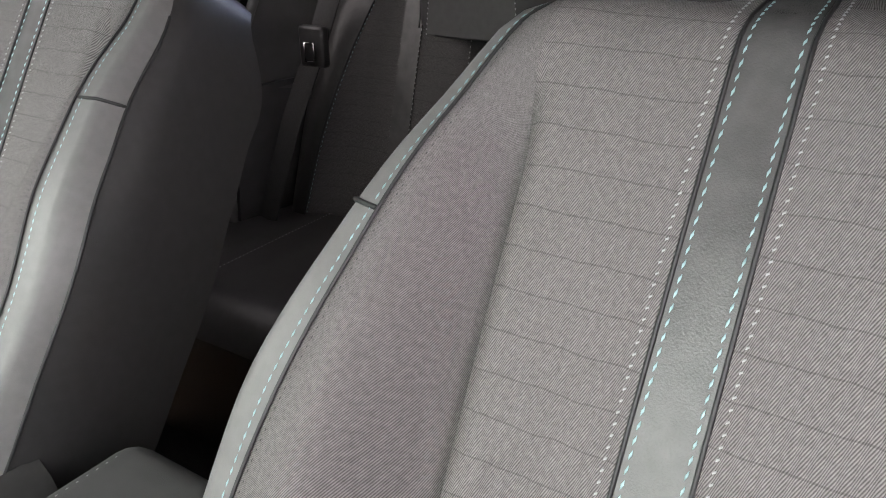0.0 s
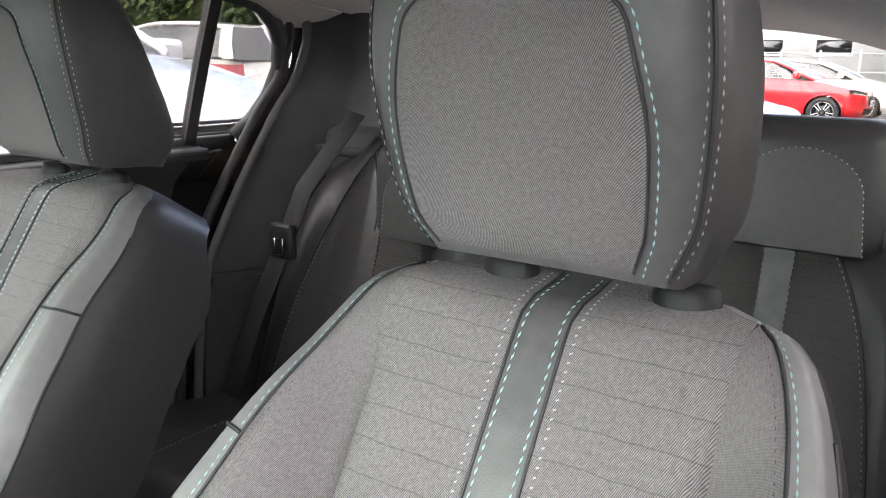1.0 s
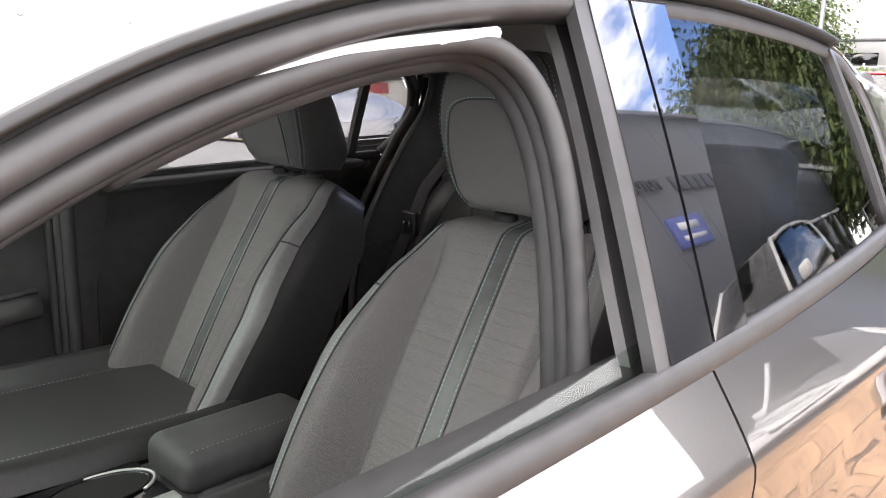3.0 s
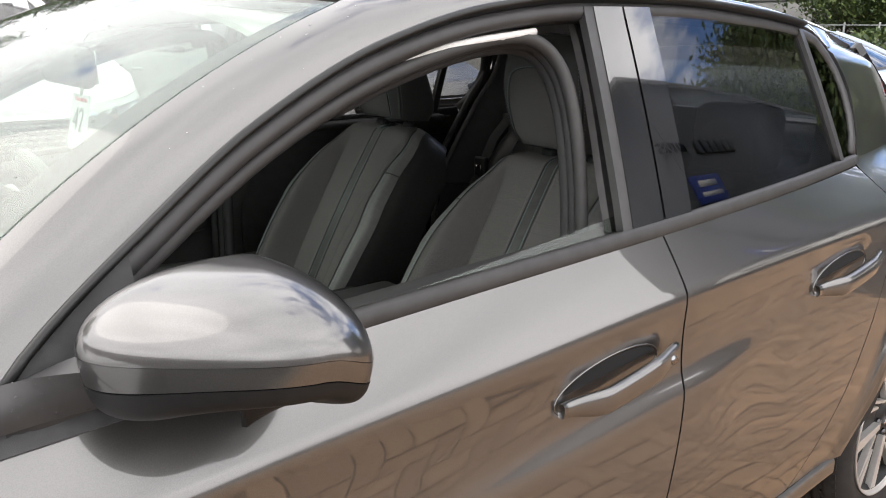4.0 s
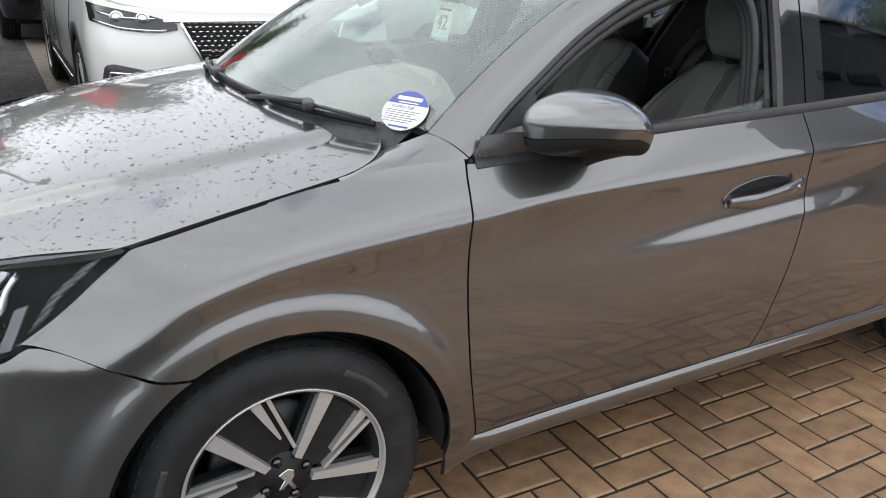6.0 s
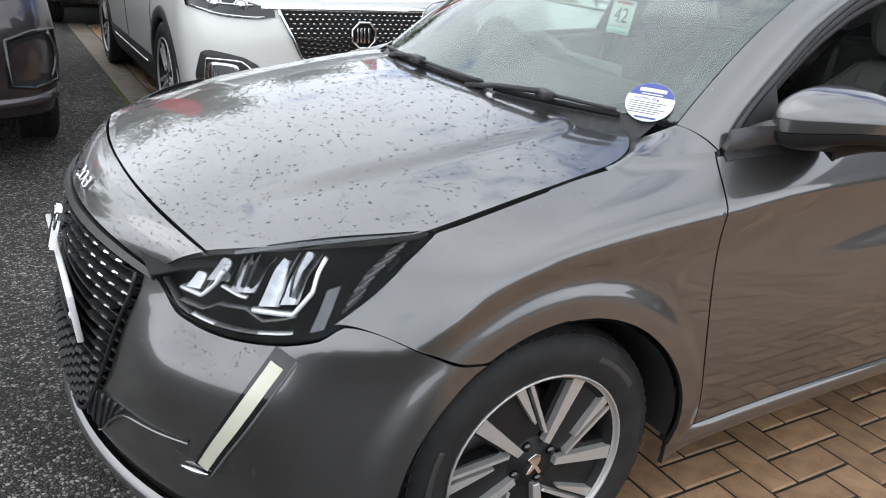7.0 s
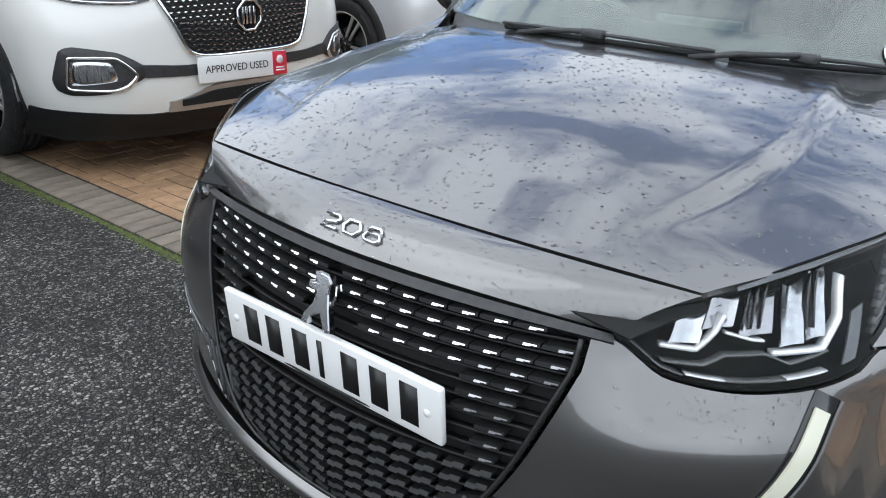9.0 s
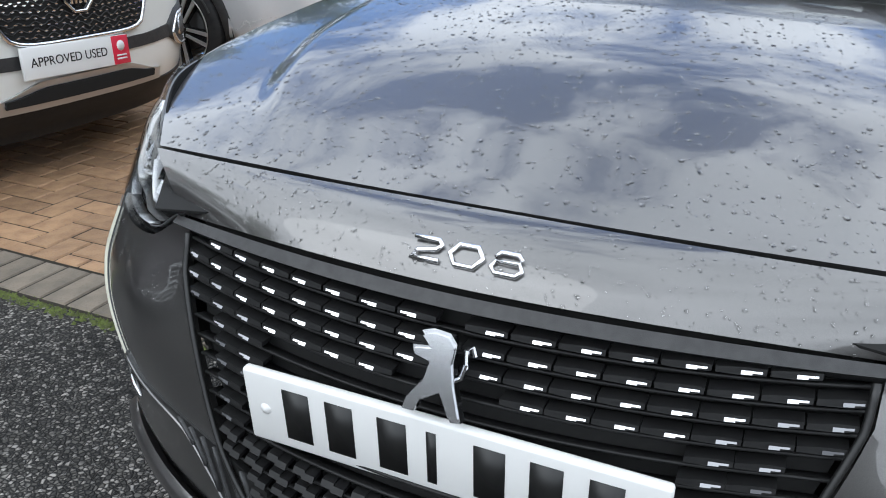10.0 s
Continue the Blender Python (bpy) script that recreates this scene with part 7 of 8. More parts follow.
class Shape:
    """The outer surface of a vehicle that faces -y, its nose at y = 0."""

    def __init__(self, L=4.5, W=0.93, H=1.65, hood=(0.93, 1.16), cowl=1.02, belt=1.08, wheels=(0.92, 3.62), R=0.35, low=0.26, NL=0.50, n=2.7, rake=0.72, tail=0.35, flat=0.0):
        self.L, self.W, self.H, self.hood, self.cowl, self.belt = L, W, H, hood, cowl, belt
        self.wheels, self.R, self.low, self.NL, self.n, self.rake, self.tail = wheels, R, low, NL, n, rake, tail

    def width(self, y, z):
        k = table(z, [(0.2, 0.93), (0.42, 0.985), (0.70, 1.0), (0.92, 0.972), (1.15, 0.94)])
        return self.W * k * table(y, [(0.0, 1.0), (self.L - 0.9, 1.0), (self.L, 0.94)])

    def front(self, z):
        return table(z, [(0.2, 0.10), (0.32, 0.02), (0.45, 0.0), (0.70, 0.01), (0.90, 0.06), (1.05, 0.14)])

    def back(self, z):
        return self.L - table(z, [(0.2, 0.12), (0.35, 0.02), (0.5, 0.0), (0.9, 0.04), (1.2, 0.10)])

    def face(self, x, z, out=0.0):
        w = self.width(0.1, z)
        q = min(0.9995, abs(x) / w)
        y = self.front(z) + self.NL * (1 - (1 - q ** self.n) ** (1 / self.n))
        d = self.NL * q ** (self.n - 1) * max(0.02, 1 - q ** self.n) ** (1 / self.n - 1) / w
        nn = Vector((math.copysign(d, x), -1, 0)).normalized()
        return Vector((x, y, z)) + nn * out

    def top(self, y):
        return table(y, [(0.0, self.hood[0] - 0.03), (0.25, self.hood[0] + 0.02), (0.6, self.hood[0] + 0.5 * (self.hood[1] - self.hood[0])), (self.cowl, self.hood[1] - 0.02), (self.cowl + 0.5, self.belt), (self.L, self.belt + 0.06)])

    def around(self, s, z):
        """0 to 1 round the nose corner, 1 to 2 along the side, 2 to 3 round the tail."""
        e = 2 / self.n
        if s <= 1:
            a = s * math.pi / 2
            w = self.width(self.NL * s, z)
            return Vector((w * math.sin(a) ** e, self.front(z) + self.NL * (1 - math.cos(a) ** e), z))
        y0, y1 = self.front(z) + self.NL, self.back(z) - 0.45
        if s <= 2:
            y = y0 + (y1 - y0) * (s - 1)
            return Vector((self.width(y, z), y, z))
        a = (s - 2) * math.pi / 2
        return Vector((self.width(y1, z) * math.cos(a) ** e, y1 + 0.45 * math.sin(a) ** e, z))

    def bottom(self, y):
        for c in self.wheels:
            d = (self.R + 0.05) ** 2 - (y - c) ** 2
            if d > 0:
                return max(self.low, self.R + math.sqrt(d))
        return self.low

    def half(self):
        S = [k / 26 for k in range(27)] + [1 + k / 110 for k in range(1, 111)] + [2 + k / 14 for k in range(1, 15)]
        n = len(S) - 1

        def P(u, v):
            s = S[int(round(u * n))]
            z = 0.6
            for _ in range(6):
                p = self.around(s, z)
                lo, hi = self.bottom(p.y), self.top(p.y)
                z = lo + (hi - lo) * v
            return self.around(s, z)
        return sheet(P, n, 16, 0.012)

    def hoodpt(self, u, v):
        q = (2 * u - 1) * 0.999
        e = 1 / self.n
        yf = self.front(self.hood[0]) + self.NL * (1 - (1 - abs(q) ** self.n) ** e)
        yr = self.cowl + 0.10 * q * q
        y = yf + (yr - yf) * v
        zt = self.top(y)
        return Vector((q * self.width(y, zt), y, zt + 0.045 * (1 - q * q) * smooth(0, 0.4, v) + 0.012 * math.exp(-((abs(q) - 0.62) / 0.07) ** 2) * v))

    def screen(self, u, v):
        q = 2 * u - 1
        a = Vector((q * self.W * 0.90, self.cowl + 0.10 * q * q - 0.02, self.hood[1] + 0.02 - 0.02 * q * q))
        b = Vector((q * self.W * 0.68, self.cowl + self.rake + 0.08 * q * q, self.H - 0.075 - 0.03 * q * q))
        return a.lerp(b, v) + Vector((0, -0.5, 0.8)) * 0.10 * v * (1 - v)

    def rooft(self, u, v):
        q = 2 * u - 1
        y0, y1 = self.cowl + self.rake + 0.08 * q * q, self.L - self.tail
        y = y0 + (y1 - y0) * v
        return Vector((q * self.W * 0.69, y, self.H - 0.03 * q * q - 0.075 * (1 - smooth(0, 0.35, v)) - 0.06 * smooth(0.5, 1, v) ** 2))

    def side(self, t, v, out=0.0):
        """The window side between the front and rear pillars, t along and v up."""
        a, b = self.screen(1, v * 0.98), Vector((self.W * (0.90 - 0.22 * v), self.L - 0.12 - (self.tail - 0.12) * v, 0))
        y = a.y + (b.y - a.y) * t
        zt = self.rooft(1, min(1, max(0, (y - self.cowl - self.rake) / (self.L - self.tail - self.cowl - self.rake)))).z
        zb = self.top(y) - 0.005
        return Vector((self.W * (0.935 - 0.235 * v) + 0.02 * math.sin(math.pi * v) + out, y, zb + (zt - zb) * v))


def vehicle(name, label, at, shape, paint, rz=0.0, clad=None, wheel_face=M_ALLOY, group="parked cars", grille_band=True, spokes=5, lamps=True):
    S = shape
    v_ = thing(name, label, "car", group, at)
    v_.rotation_euler = (0, 0, radians(rz))
    h = S.half()
    flipx = lambda d: ([(-p[0], p[1], p[2]) for p in d[0]], [tuple(reversed(q)) for q in d[1]])
    for d in (h, flipx(h)):
        part("body_side", d, paint, v_)
    part("bonnet", sheet(S.hoodpt, 24, 18, 0.01), paint, v_)
    part("roof", sheet(S.rooft, 14, 20, 0.02), paint, v_)
    g = part("windscreen", sheet(lambda u, v: S.screen(0.03 + 0.94 * u, v), 14, 8, 0.005), M_TINT, v_)
    part("scuttle", sheet(lambda u, v: S.hoodpt(0.04 + 0.92 * u, 0.985).lerp(S.screen(0.04 + 0.92 * u, 0.05), v) + Vector((0, 0, 0.003)), 12, 2, 0.01), M_CLAD, v_)
    for s in (1, -1):
        f = Matrix.Diagonal((s, 1, 1, 1))
        fx = (lambda d: d) if s > 0 else flipx
        for t0, t1 in ((0.05, 0.40), (0.43, 0.74), (0.77, 0.93)):
            g = part("side_window", fx(sheet(lambda u, v: S.side(t0 + (t1 - t0) * u, 0.06 + 0.84 * v, 0.0), 8, 6, 0.004)), M_TINT, v_)
        for t in (0.415, 0.755):
            part("door_pillar", fx(sheet(lambda u, v: S.side(t - 0.018 + 0.036 * u, v, 0.002), 2, 6, 0.02)), M_GLOSS, v_)
        part("rear_pillar", fx(sheet(lambda u, v: S.side(0.93 + 0.08 * u, v, 0.003), 3, 6, 0.02)), paint, v_)
        part("windscreen_pillar", fx(tube([S.screen(0.985, k / 8) for k in range(9)], 0.035, 8)), paint, v_)
        part("roof_rail", fx(tube([S.rooft(0.985, k / 12) + Vector((0.008, 0, -0.012)) for k in range(13)], 0.034, 8)), paint, v_)
        part("waist_strip", fx(ribbon([S.side(k / 20, 0.03, 0.006) for k in range(1, 20)], [Vector((1, 0, 0.2))] * 19, 0.03, 0.02)), M_CLAD, v_)
        for c in S.wheels:
            ring = [S.around(1.5, 0.5).x * Vector((1, 0, 0)) + Vector((0, c + (S.R + 0.052) * math.cos(w), S.R + (S.R + 0.052) * math.sin(w))) for w in np.linspace(radians(-8), radians(188), 30)]
            ring = [Vector((S.width(p.y, max(0.25, p.z)) + 0.004, p.y, p.z)) for p in ring]
            part("arch_trim", fx(ribbon(ring, [Vector((1, 0, 0))] * 30, 0.075 if clad else 0.02, 0.03)), clad or paint, v_)
            well = [(S.width(c, 0.5) - d, c + (S.R + 0.048) * math.cos(w), S.R + (S.R + 0.048) * math.sin(w)) for w in np.linspace(radians(-15), radians(195), 20) for d in (0.01, 0.35)]
            part("arch_liner", fx((well, [(2 * k, 2 * k + 1, 2 * k + 3, 2 * k + 2) for k in range(19)])), M_VOID, v_)
            wh = part("wheel", lathe([(0.0, 0.02), (0.05, 0.02), (0.05, 0.09), (0.0, 0.09)], 16), M_VOID, v_, "alloy road wheel")
            wh.matrix_basis = pose(s * (S.W - 0.115), c, S.R, 0, 11, 90 if s > 0 else -90)
            wheel_parts(wh, S.R, S.R * 0.70, 0.215, spokes, wheel_face)
        if clad:
            ys = np.linspace(S.wheels[0] + S.R + 0.07, S.wheels[1] - S.R - 0.07, 24)
            part("sill_cladding", fx(sheet(lambda u, v: Vector((S.width(2, 0.25 + 0.17 * v) + 0.012 * math.sin(math.pi * v) + 0.003, ys[0] + (ys[-1] - ys[0]) * u, 0.22 + 0.20 * v)), 20, 5, 0.02)), clad, v_)
            part("trim_strip", fx(tube([Vector((S.width(2, 0.36) + 0.014, y, 0.36)) for y in ys[2:-2]], 0.008, 6)), M_CHROME, v_)
        mz = S.belt + 0.04
        m0 = S.side(0.10, 0.0)
        mir = part("door_mirror", fx(data(moved_slab((S.W + 0.12, m0.y, mz + 0.06), (0.23, 0.13, 0.15), 0.045))), paint, v_, "door mirror")
        part("mirror_arm", fx(tube([m0 + Vector((-0.02, 0, 0.02)), Vector((S.W + 0.04, m0.y, mz + 0.01))], 0.022, 8)), M_CLAD, mir)
        part("door_line", fx(tube([Vector((S.width(2, z) + 0.0005, S.cowl + 0.28, z)) for z in np.linspace(0.42, S.belt - 0.02, 12)], 0.0035, 5)), M_VOID, v_)
        part("door_line", fx(tube([Vector((S.width(2, z) + 0.0005, S.cowl + 1.32, z)) for z in np.linspace(0.42, S.belt - 0.02, 12)], 0.0035, 5)), M_VOID, v_)
        for yy in (S.cowl + 1.08, S.cowl + 1.95):
            part("door_handle", fx(tube([Vector((S.width(2, 0.9) + 0.012 + 0.018 * math.sin(math.pi * k / 8), yy + 0.2 * k / 8, S.belt - 0.13)) for k in range(9)], 0.012, 8)), paint, v_)
        if lamps:
            zl = S.hood[0] - 0.02
            lw = S.W
            low = lambda u: zl - 0.075 + 0.045 * u
            hi = lambda u: zl - 0.012 + 0.075 * u
            X = lambda u: lw * (0.56 + 0.405 * u)
            hl = part("headlamp", fx(sheet(lambda u, v: S.face(X(u), low(u) + (hi(u) - low(u)) * v, 0.006), 16, 6, 0.02)), M_GLOSS, v_, "dark headlamp with bright lenses")
            for a, b in ((0.12, 0.34), (0.40, 0.66)):
                part("reflector", fx(sheet(lambda u, v: S.face(X(a + (b - a) * u), low(a) + 0.02 + (hi(a) - low(a) - 0.03) * v, 0.009), 6, 4, 0.004)), M_REFLECTOR, hl, "bright lamp reflector")
            part("light_guide", fx(tube([S.face(X(0.05 + 0.85 * k / 10), low(0.05 + 0.85 * k / 10) + 0.014, 0.012) for k in range(11)], 0.006, 6)), M_DRL, hl)
        part("tail_lamp", fx(sheet(lambda u, v: S.around(2.0 + 0.55 * u, S.belt - 0.16 + 0.14 * v) + Vector((0.01, 0.006, 0)), 8, 4, 0.02)), M_TAILRED, v_)
        part("front_seat", fx(data(moved_slab((S.W * 0.42, S.cowl + 1.15, S.belt + 0.02), (0.48, 0.16, 0.60), 0.06))), M_SEATDARK, v_)
    part("tailgate", sheet(lambda u, v: Vector(((2 * u - 1) * S.W * (0.90 - 0.21 * v), S.L - 0.10 - (S.tail - 0.10) * v + 0.05 * (1 - (2 * u - 1) ** 2), S.belt + 0.04 + (S.H - 0.13 - S.belt) * v)), 10, 8, 0.02, True), M_GLOSS, v_)
    part("cabin_floor", slab(-S.W * 0.86, S.W * 0.86, S.cowl, S.L - 0.3, S.belt - 0.16, S.belt - 0.12, 0.01), M_VOID, v_)
    part("dashboard", slab(-S.W * 0.80, S.W * 0.80, S.cowl + 0.08, S.cowl + 0.62, S.belt - 0.10, S.belt + 0.03, 0.05, 3), M_SEATDARK, v_)
    part("underbody", slab(-S.W * 0.80, S.W * 0.80, 0.35, S.L - 0.35, 0.22, 0.55, 0.03), M_VOID, v_)
    if grille_band:
        gr = part("grille", sheet(lambda u, v: S.face((2 * u - 1) * S.W * (0.50 - 0.10 * v), S.hood[0] - 0.09 - 0.20 * v, 0.008), 20, 6, 0.02, True), M_VOID, v_, "black grille")
        for k in range(5):
            part("grille_bar", tube([S.face(x * S.W * (0.48 - 0.02 * k), S.hood[0] - 0.11 - 0.036 * k, 0.012) for x in np.linspace(-1, 1, 15)], 0.006, 6), M_CHROME if k == 0 else M_GLOSS, gr)
        part("lower_grille", sheet(lambda u, v: S.face((2 * u - 1) * S.W * 0.62, 0.30 + 0.12 * v, 0.008), 20, 4, 0.02), M_VOID, v_)
        pl = part("number_plate", moved(data(slab(-0.26, 0.26, -0.004, 0.01, -0.055, 0.055, 0.003)), pose(0, S.face(0, 0.5).y - 0.012, 0.52)), M_WHITE_PLATE, v_)
        for x in (-0.19, -0.12, -0.04, 0.05, 0.12, 0.19):
            part("plate_bar", moved(data(slab(x - 0.022, x + 0.022, -0.0055, -0.003, -0.037, 0.037, 0)), pose(0, S.face(0, 0.5).y - 0.012, 0.52)), M_INK, pl)
    return v_


def moved_slab(c, d, r):
    return slab(c[0] - d[0] / 2, c[0] + d[0] / 2, c[1] - d[1] / 2, c[1] + d[1] / 2, c[2] - d[2] / 2, c[2] + d[2] / 2, r, 3)


# white SUV opposite, with its own face
SW_ = Shape(4.57, 0.938, 1.69, (0.945, 1.19), 1.05, 1.10, (0.99, 3.70), 0.352, 0.30, 0.52, 2.6, 0.75)
white = vehicle("white_suv", "white sport utility car with a studded black grille", (1.84, 2.44, 0), SW_, M_WHITE, 0, M_CLAD, M_ALLOY, "parked cars", False, 5, False)


def GW(z):
    return table(z, [(0.575, 0.30), (0.60, 0.345), (0.72, 0.405), (0.875, 0.475)])


gr = part("grille", sheet(lambda u, v: SW_.face((2 * u - 1) * GW(0.578 + 0.295 * v), 0.578 + 0.295 * v, 0.008), 30, 12, 0.02), M_VOID, white, "black grille with rows of bright studs")
rim = [SW_.face(-GW(z), z, 0.012) for z in np.linspace(0.872, 0.60, 12)] + [SW_.face(x, 0.572 + 0.03 * (abs(x) / 0.33) ** 6 * 0.6, 0.014) for x in np.linspace(-0.31, 0.31, 19)] + [SW_.face(GW(z), z, 0.012) for z in np.linspace(0.60, 0.872, 12)]
part("grille_rim", tube(rim, 0.011, 8), M_CHROME, gr, "chrome grille surround")
part("top_rail", ribbon([SW_.face(x, 0.888 + 0.006 * (1 - abs(x)), 0.012) for x in np.linspace(-0.56, 0.56, 31)], [Vector((0, -0.9, 0.4))] * 31, 0.034, 0.02), M_CHROME, gr)
studs = ([], [])
for row in range(12):
    z = 0.862 - 0.0245 * row
    w = GW(z) - 0.02
    for k in range(-14, 15):
        x = (k + 0.5 * (row % 2)) * 0.036
        if abs(x) > w or math.hypot(x, z - 0.752) < 0.085:
            continue
        zz = z + 0.030 * (x / 0.45) ** 2 * (1 if row > 5 else -0.2)
        r = 0.0085 + 0.003 * (abs(x) / 0.45)
        p = SW_.face(x, zz, 0.018)
        k0 = len(studs[0])
        studs[0].extend([p + Vector((-r, 0, 0)), p + Vector((0, -0.001, -0.0042)), p + Vector((r, 0, 0)), p + Vector((0, -0.001, 0.0042)), p + Vector((0, 0.012, 0))])
        studs[1].extend([(k0, k0 + 1, k0 + 2, k0 + 3), (k0, k0 + 4, k0 + 1), (k0 + 1, k0 + 4, k0 + 2), (k0 + 2, k0 + 4, k0 + 3), (k0 + 3, k0 + 4, k0)])
part("grille_studs", studs, M_CHROME, gr, "rows of small bright studs", True)["kind"] = "stuff"
lat = ([], [])
for row in range(12):
    z = 0.850 - 0.0245 * row
    lat = join(lat, tube([SW_.face(x, z + 0.008 * math.cos(x / 0.036 * math.pi), 0.011) for x in np.linspace(-GW(z) + 0.015, GW(z) - 0.015, 50)], 0.0022, 4))
part("grille_mesh", lat, M_CLAD, gr, "black lattice of the grille")["kind"] = "stuff"
oc = [(0.078 * math.cos(radians(22.5 + 45 * k)), 0.078 * math.sin(radians(22.5 + 45 * k))) for k in range(8)]
em_ = part("emblem", moved(prism(oc, 0.02, 0.006), pose(0, SW_.face(0, 0.752, 0.026).y, 0.752)), M_GLOSS, white, "octagonal chrome emblem shape", True)
part("emblem_rim", moved(tube([(x, 0, z) for x, z in oc], 0.0075, 6, True), pose(0, SW_.face(0, 0.752, 0.030).y, 0.752)), M_CHROME, em_)
for x in (-0.040, -0.018, 0.004, 0.030):
    part("emblem_bar", moved(data(slab(x - 0.006, x + 0.006, -0.006, 0.004, -0.042, 0.042, 0.002)), pose(0, SW_.face(0, 0.752, 0.028).y, 0.752)), M_CHROME, em_)
for s in (1, -1):
    P = lambda x, z, o: SW_.face(s * x, z, o)
    low = lambda x: table(x, [(0.50, 0.838), (0.60, 0.822), (0.75, 0.826), (0.90, 0.860)])
    high = lambda x: table(x, [(0.50, 0.868), (0.60, 0.902), (0.75, 0.930), (0.90, 0.955)])
    hl = part("headlamp", sheet(lambda u, v: P(0.495 + 0.405 * u, low(0.495 + 0.405 * u) + (high(0.495 + 0.405 * u) - low(0.495 + 0.405 * u)) * v, 0.010), 18, 6, 0.02, s < 0), M_GLOSS, white, "dark headlamp with bright projectors")
    for xc in (0.66, 0.78):
        part("projector", moved(lathe([(0.0, -0.006), (0.022, -0.004), (0.030, 0.0), (0.038, -0.004), (0.042, 0.004)], 20), Matrix.Translation(P(xc, 0.885, 0.012)) @ pose(0, 0, 0, 0, 0, s * 28)), M_REFLECTOR, hl, "bright lens ring")
    for z0, z1, a, b in ((0.008, 0.012, 0.55, 0.88), (0.070, 0.062, 0.60, 0.86)):
        part("light_guide", tube([P(a + (b - a) * k / 10, low(a + (b - a) * k / 10) + z0 + (z1 - z0) * k / 10, 0.013) for k in range(11)], 0.006, 6), M_REFLECTOR, hl)
    # fog lamp pod: rounded black surround, arrow-shaped chrome ring, clear lamp
    def rounded(o, n=6):
        pts = []
        o = [(0.60 + 1.09 * (x - 0.60) + 0.004, z) for x, z in o]
        for i in range(len(o)):
            a, b, c, d = (Vector(o[(i + j) % len(o)]) for j in (-1, 0, 1, 2))
            for k in range(n):
                t = k / n
                pts.append(((b * (1 - t) + c * t) * 0.5 + 0.25 * (2 * b + (c - a) * t + (2 * a - 5 * b + 4 * c - d) * t * t + (3 * b - a - 3 * c + d) * t ** 3)))
        return pts

    def fill(o, out):
        pts = rounded(o)
        c = sum(pts, Vector((0, 0))) / len(pts)
        rings = [[P(*(c + (p - c) * g), out) for p in pts] for g in (0.33, 0.67, 1.0)] + [[P(*p, out - 0.03) for p in pts]]
        n = len(pts)
        vs = [P(*c, out)] + [q for r in rings for q in r]
        fs = [(0, 1 + i, 1 + (i + 1) % n) for i in range(n)] + [(1 + k * n + i, 1 + (k + 1) * n + i, 1 + (k + 1) * n + (i + 1) % n, 1 + k * n + (i + 1) % n) for k in range(3) for i in range(n)]
        return vs, fs if s < 0 else [tuple(reversed(q)) for q in fs]
    pd = part("fog_lamp_pod", fill([(0.570, 0.556), (0.66, 0.615), (0.80, 0.642), (0.838, 0.622), (0.858, 0.50), (0.848, 0.446), (0.81, 0.424), (0.70, 0.432), (0.62, 0.470), (0.570, 0.498)], 0.010), M_CLAD, white, "rounded black fog lamp surround")
    ring_o = rounded([(0.818, 0.584), (0.80, 0.597), (0.668, 0.592), (0.598, 0.515), (0.632, 0.466), (0.685, 0.446), (0.808, 0.452), (0.824, 0.472)])
    part("chrome_ring", tube([P(p.x, p.y, 0.014) for p in ring_o], lambda t: 0.0065 + 0.0045 * math.exp(-((t - 0.5) / 0.16) ** 2), 8, True), M_CHROME, pd, "arrow-shaped chrome ring")
    part("fog_lamp", fill([(0.806, 0.578), (0.690, 0.574), (0.672, 0.490), (0.812, 0.474)], 0.013), M_REFLECTOR, pd, "clear fog lamp")
    for k in range(5):
        part("lamp_rib", tube([P(0.712 + 0.024 * k, 0.488, 0.015), P(0.720 + 0.024 * k, 0.566, 0.015)], 0.0022, 5), M_PLASTIC_GREY, pd)
# lower face: black band behind the plate, white lower lip, silver skid, black valance
def band(x0, x1, z0, z1, out, mat, name, label=""):
    return part(name, sheet(lambda u, v: SW_.face(x0 + (x1 - x0) * u, z0(abs(x0 + (x1 - x0) * u)) + (z1(abs(x0 + (x1 - x0) * u)) - z0(abs(x0 + (x1 - x0) * u))) * v, out), 40, 5, 0.02), mat, white, label)


band(-0.60, 0.60, lambda x: 0.488 + 0.008 * smooth(0.3, 0.6, x), lambda x: 0.540 + 0.016 * smooth(0.35, 0.6, x), 0.0085, M_CLAD, "lower_band")
band(-0.46, 0.46, lambda x: 0.318, lambda x: 0.432 - 0.06 * smooth(0.2, 0.46, x), 0.012, M_SKID, "skid_plate", "silver skid plate")
band(-0.40, 0.40, lambda x: 0.345, lambda x: 0.405 - 0.03 * smooth(0.2, 0.40, x), 0.022, M_VOID, "lower_intake")
band(-0.92, 0.92, lambda x: 0.185, lambda x: 0.315 + 0.03 * smooth(0.5, 0.9, x), 0.006, M_CLADLOW, "valance", "black lower valance")
pp = thing("dealer_plate", "white show plate reading APPROVED USED with a red end", "sign", "", (1.785, 2.44 + SW_.face(0, 0.5).y - 0.025, 0.505))
pp.rotation_euler = (radians(-4), radians(1.5), 0)
part("plate", slab(-0.275, 0.275, -0.004, 0.012, -0.062, 0.062, 0.004), M_WHITE_PLATE, pp)
part("red_end", slab(0.180, 0.273, -0.0062, -0.003, -0.060, 0.060, 0.002), M_PLATE_RED, pp, "red printed end")
part("round_mark", moved(lathe([(0.0, -0.001), (0.022, -0.001), (0.022, 0.001)], 20), pose(0.226, -0.007, 0.018)), M_WHITE_PLATE, pp)
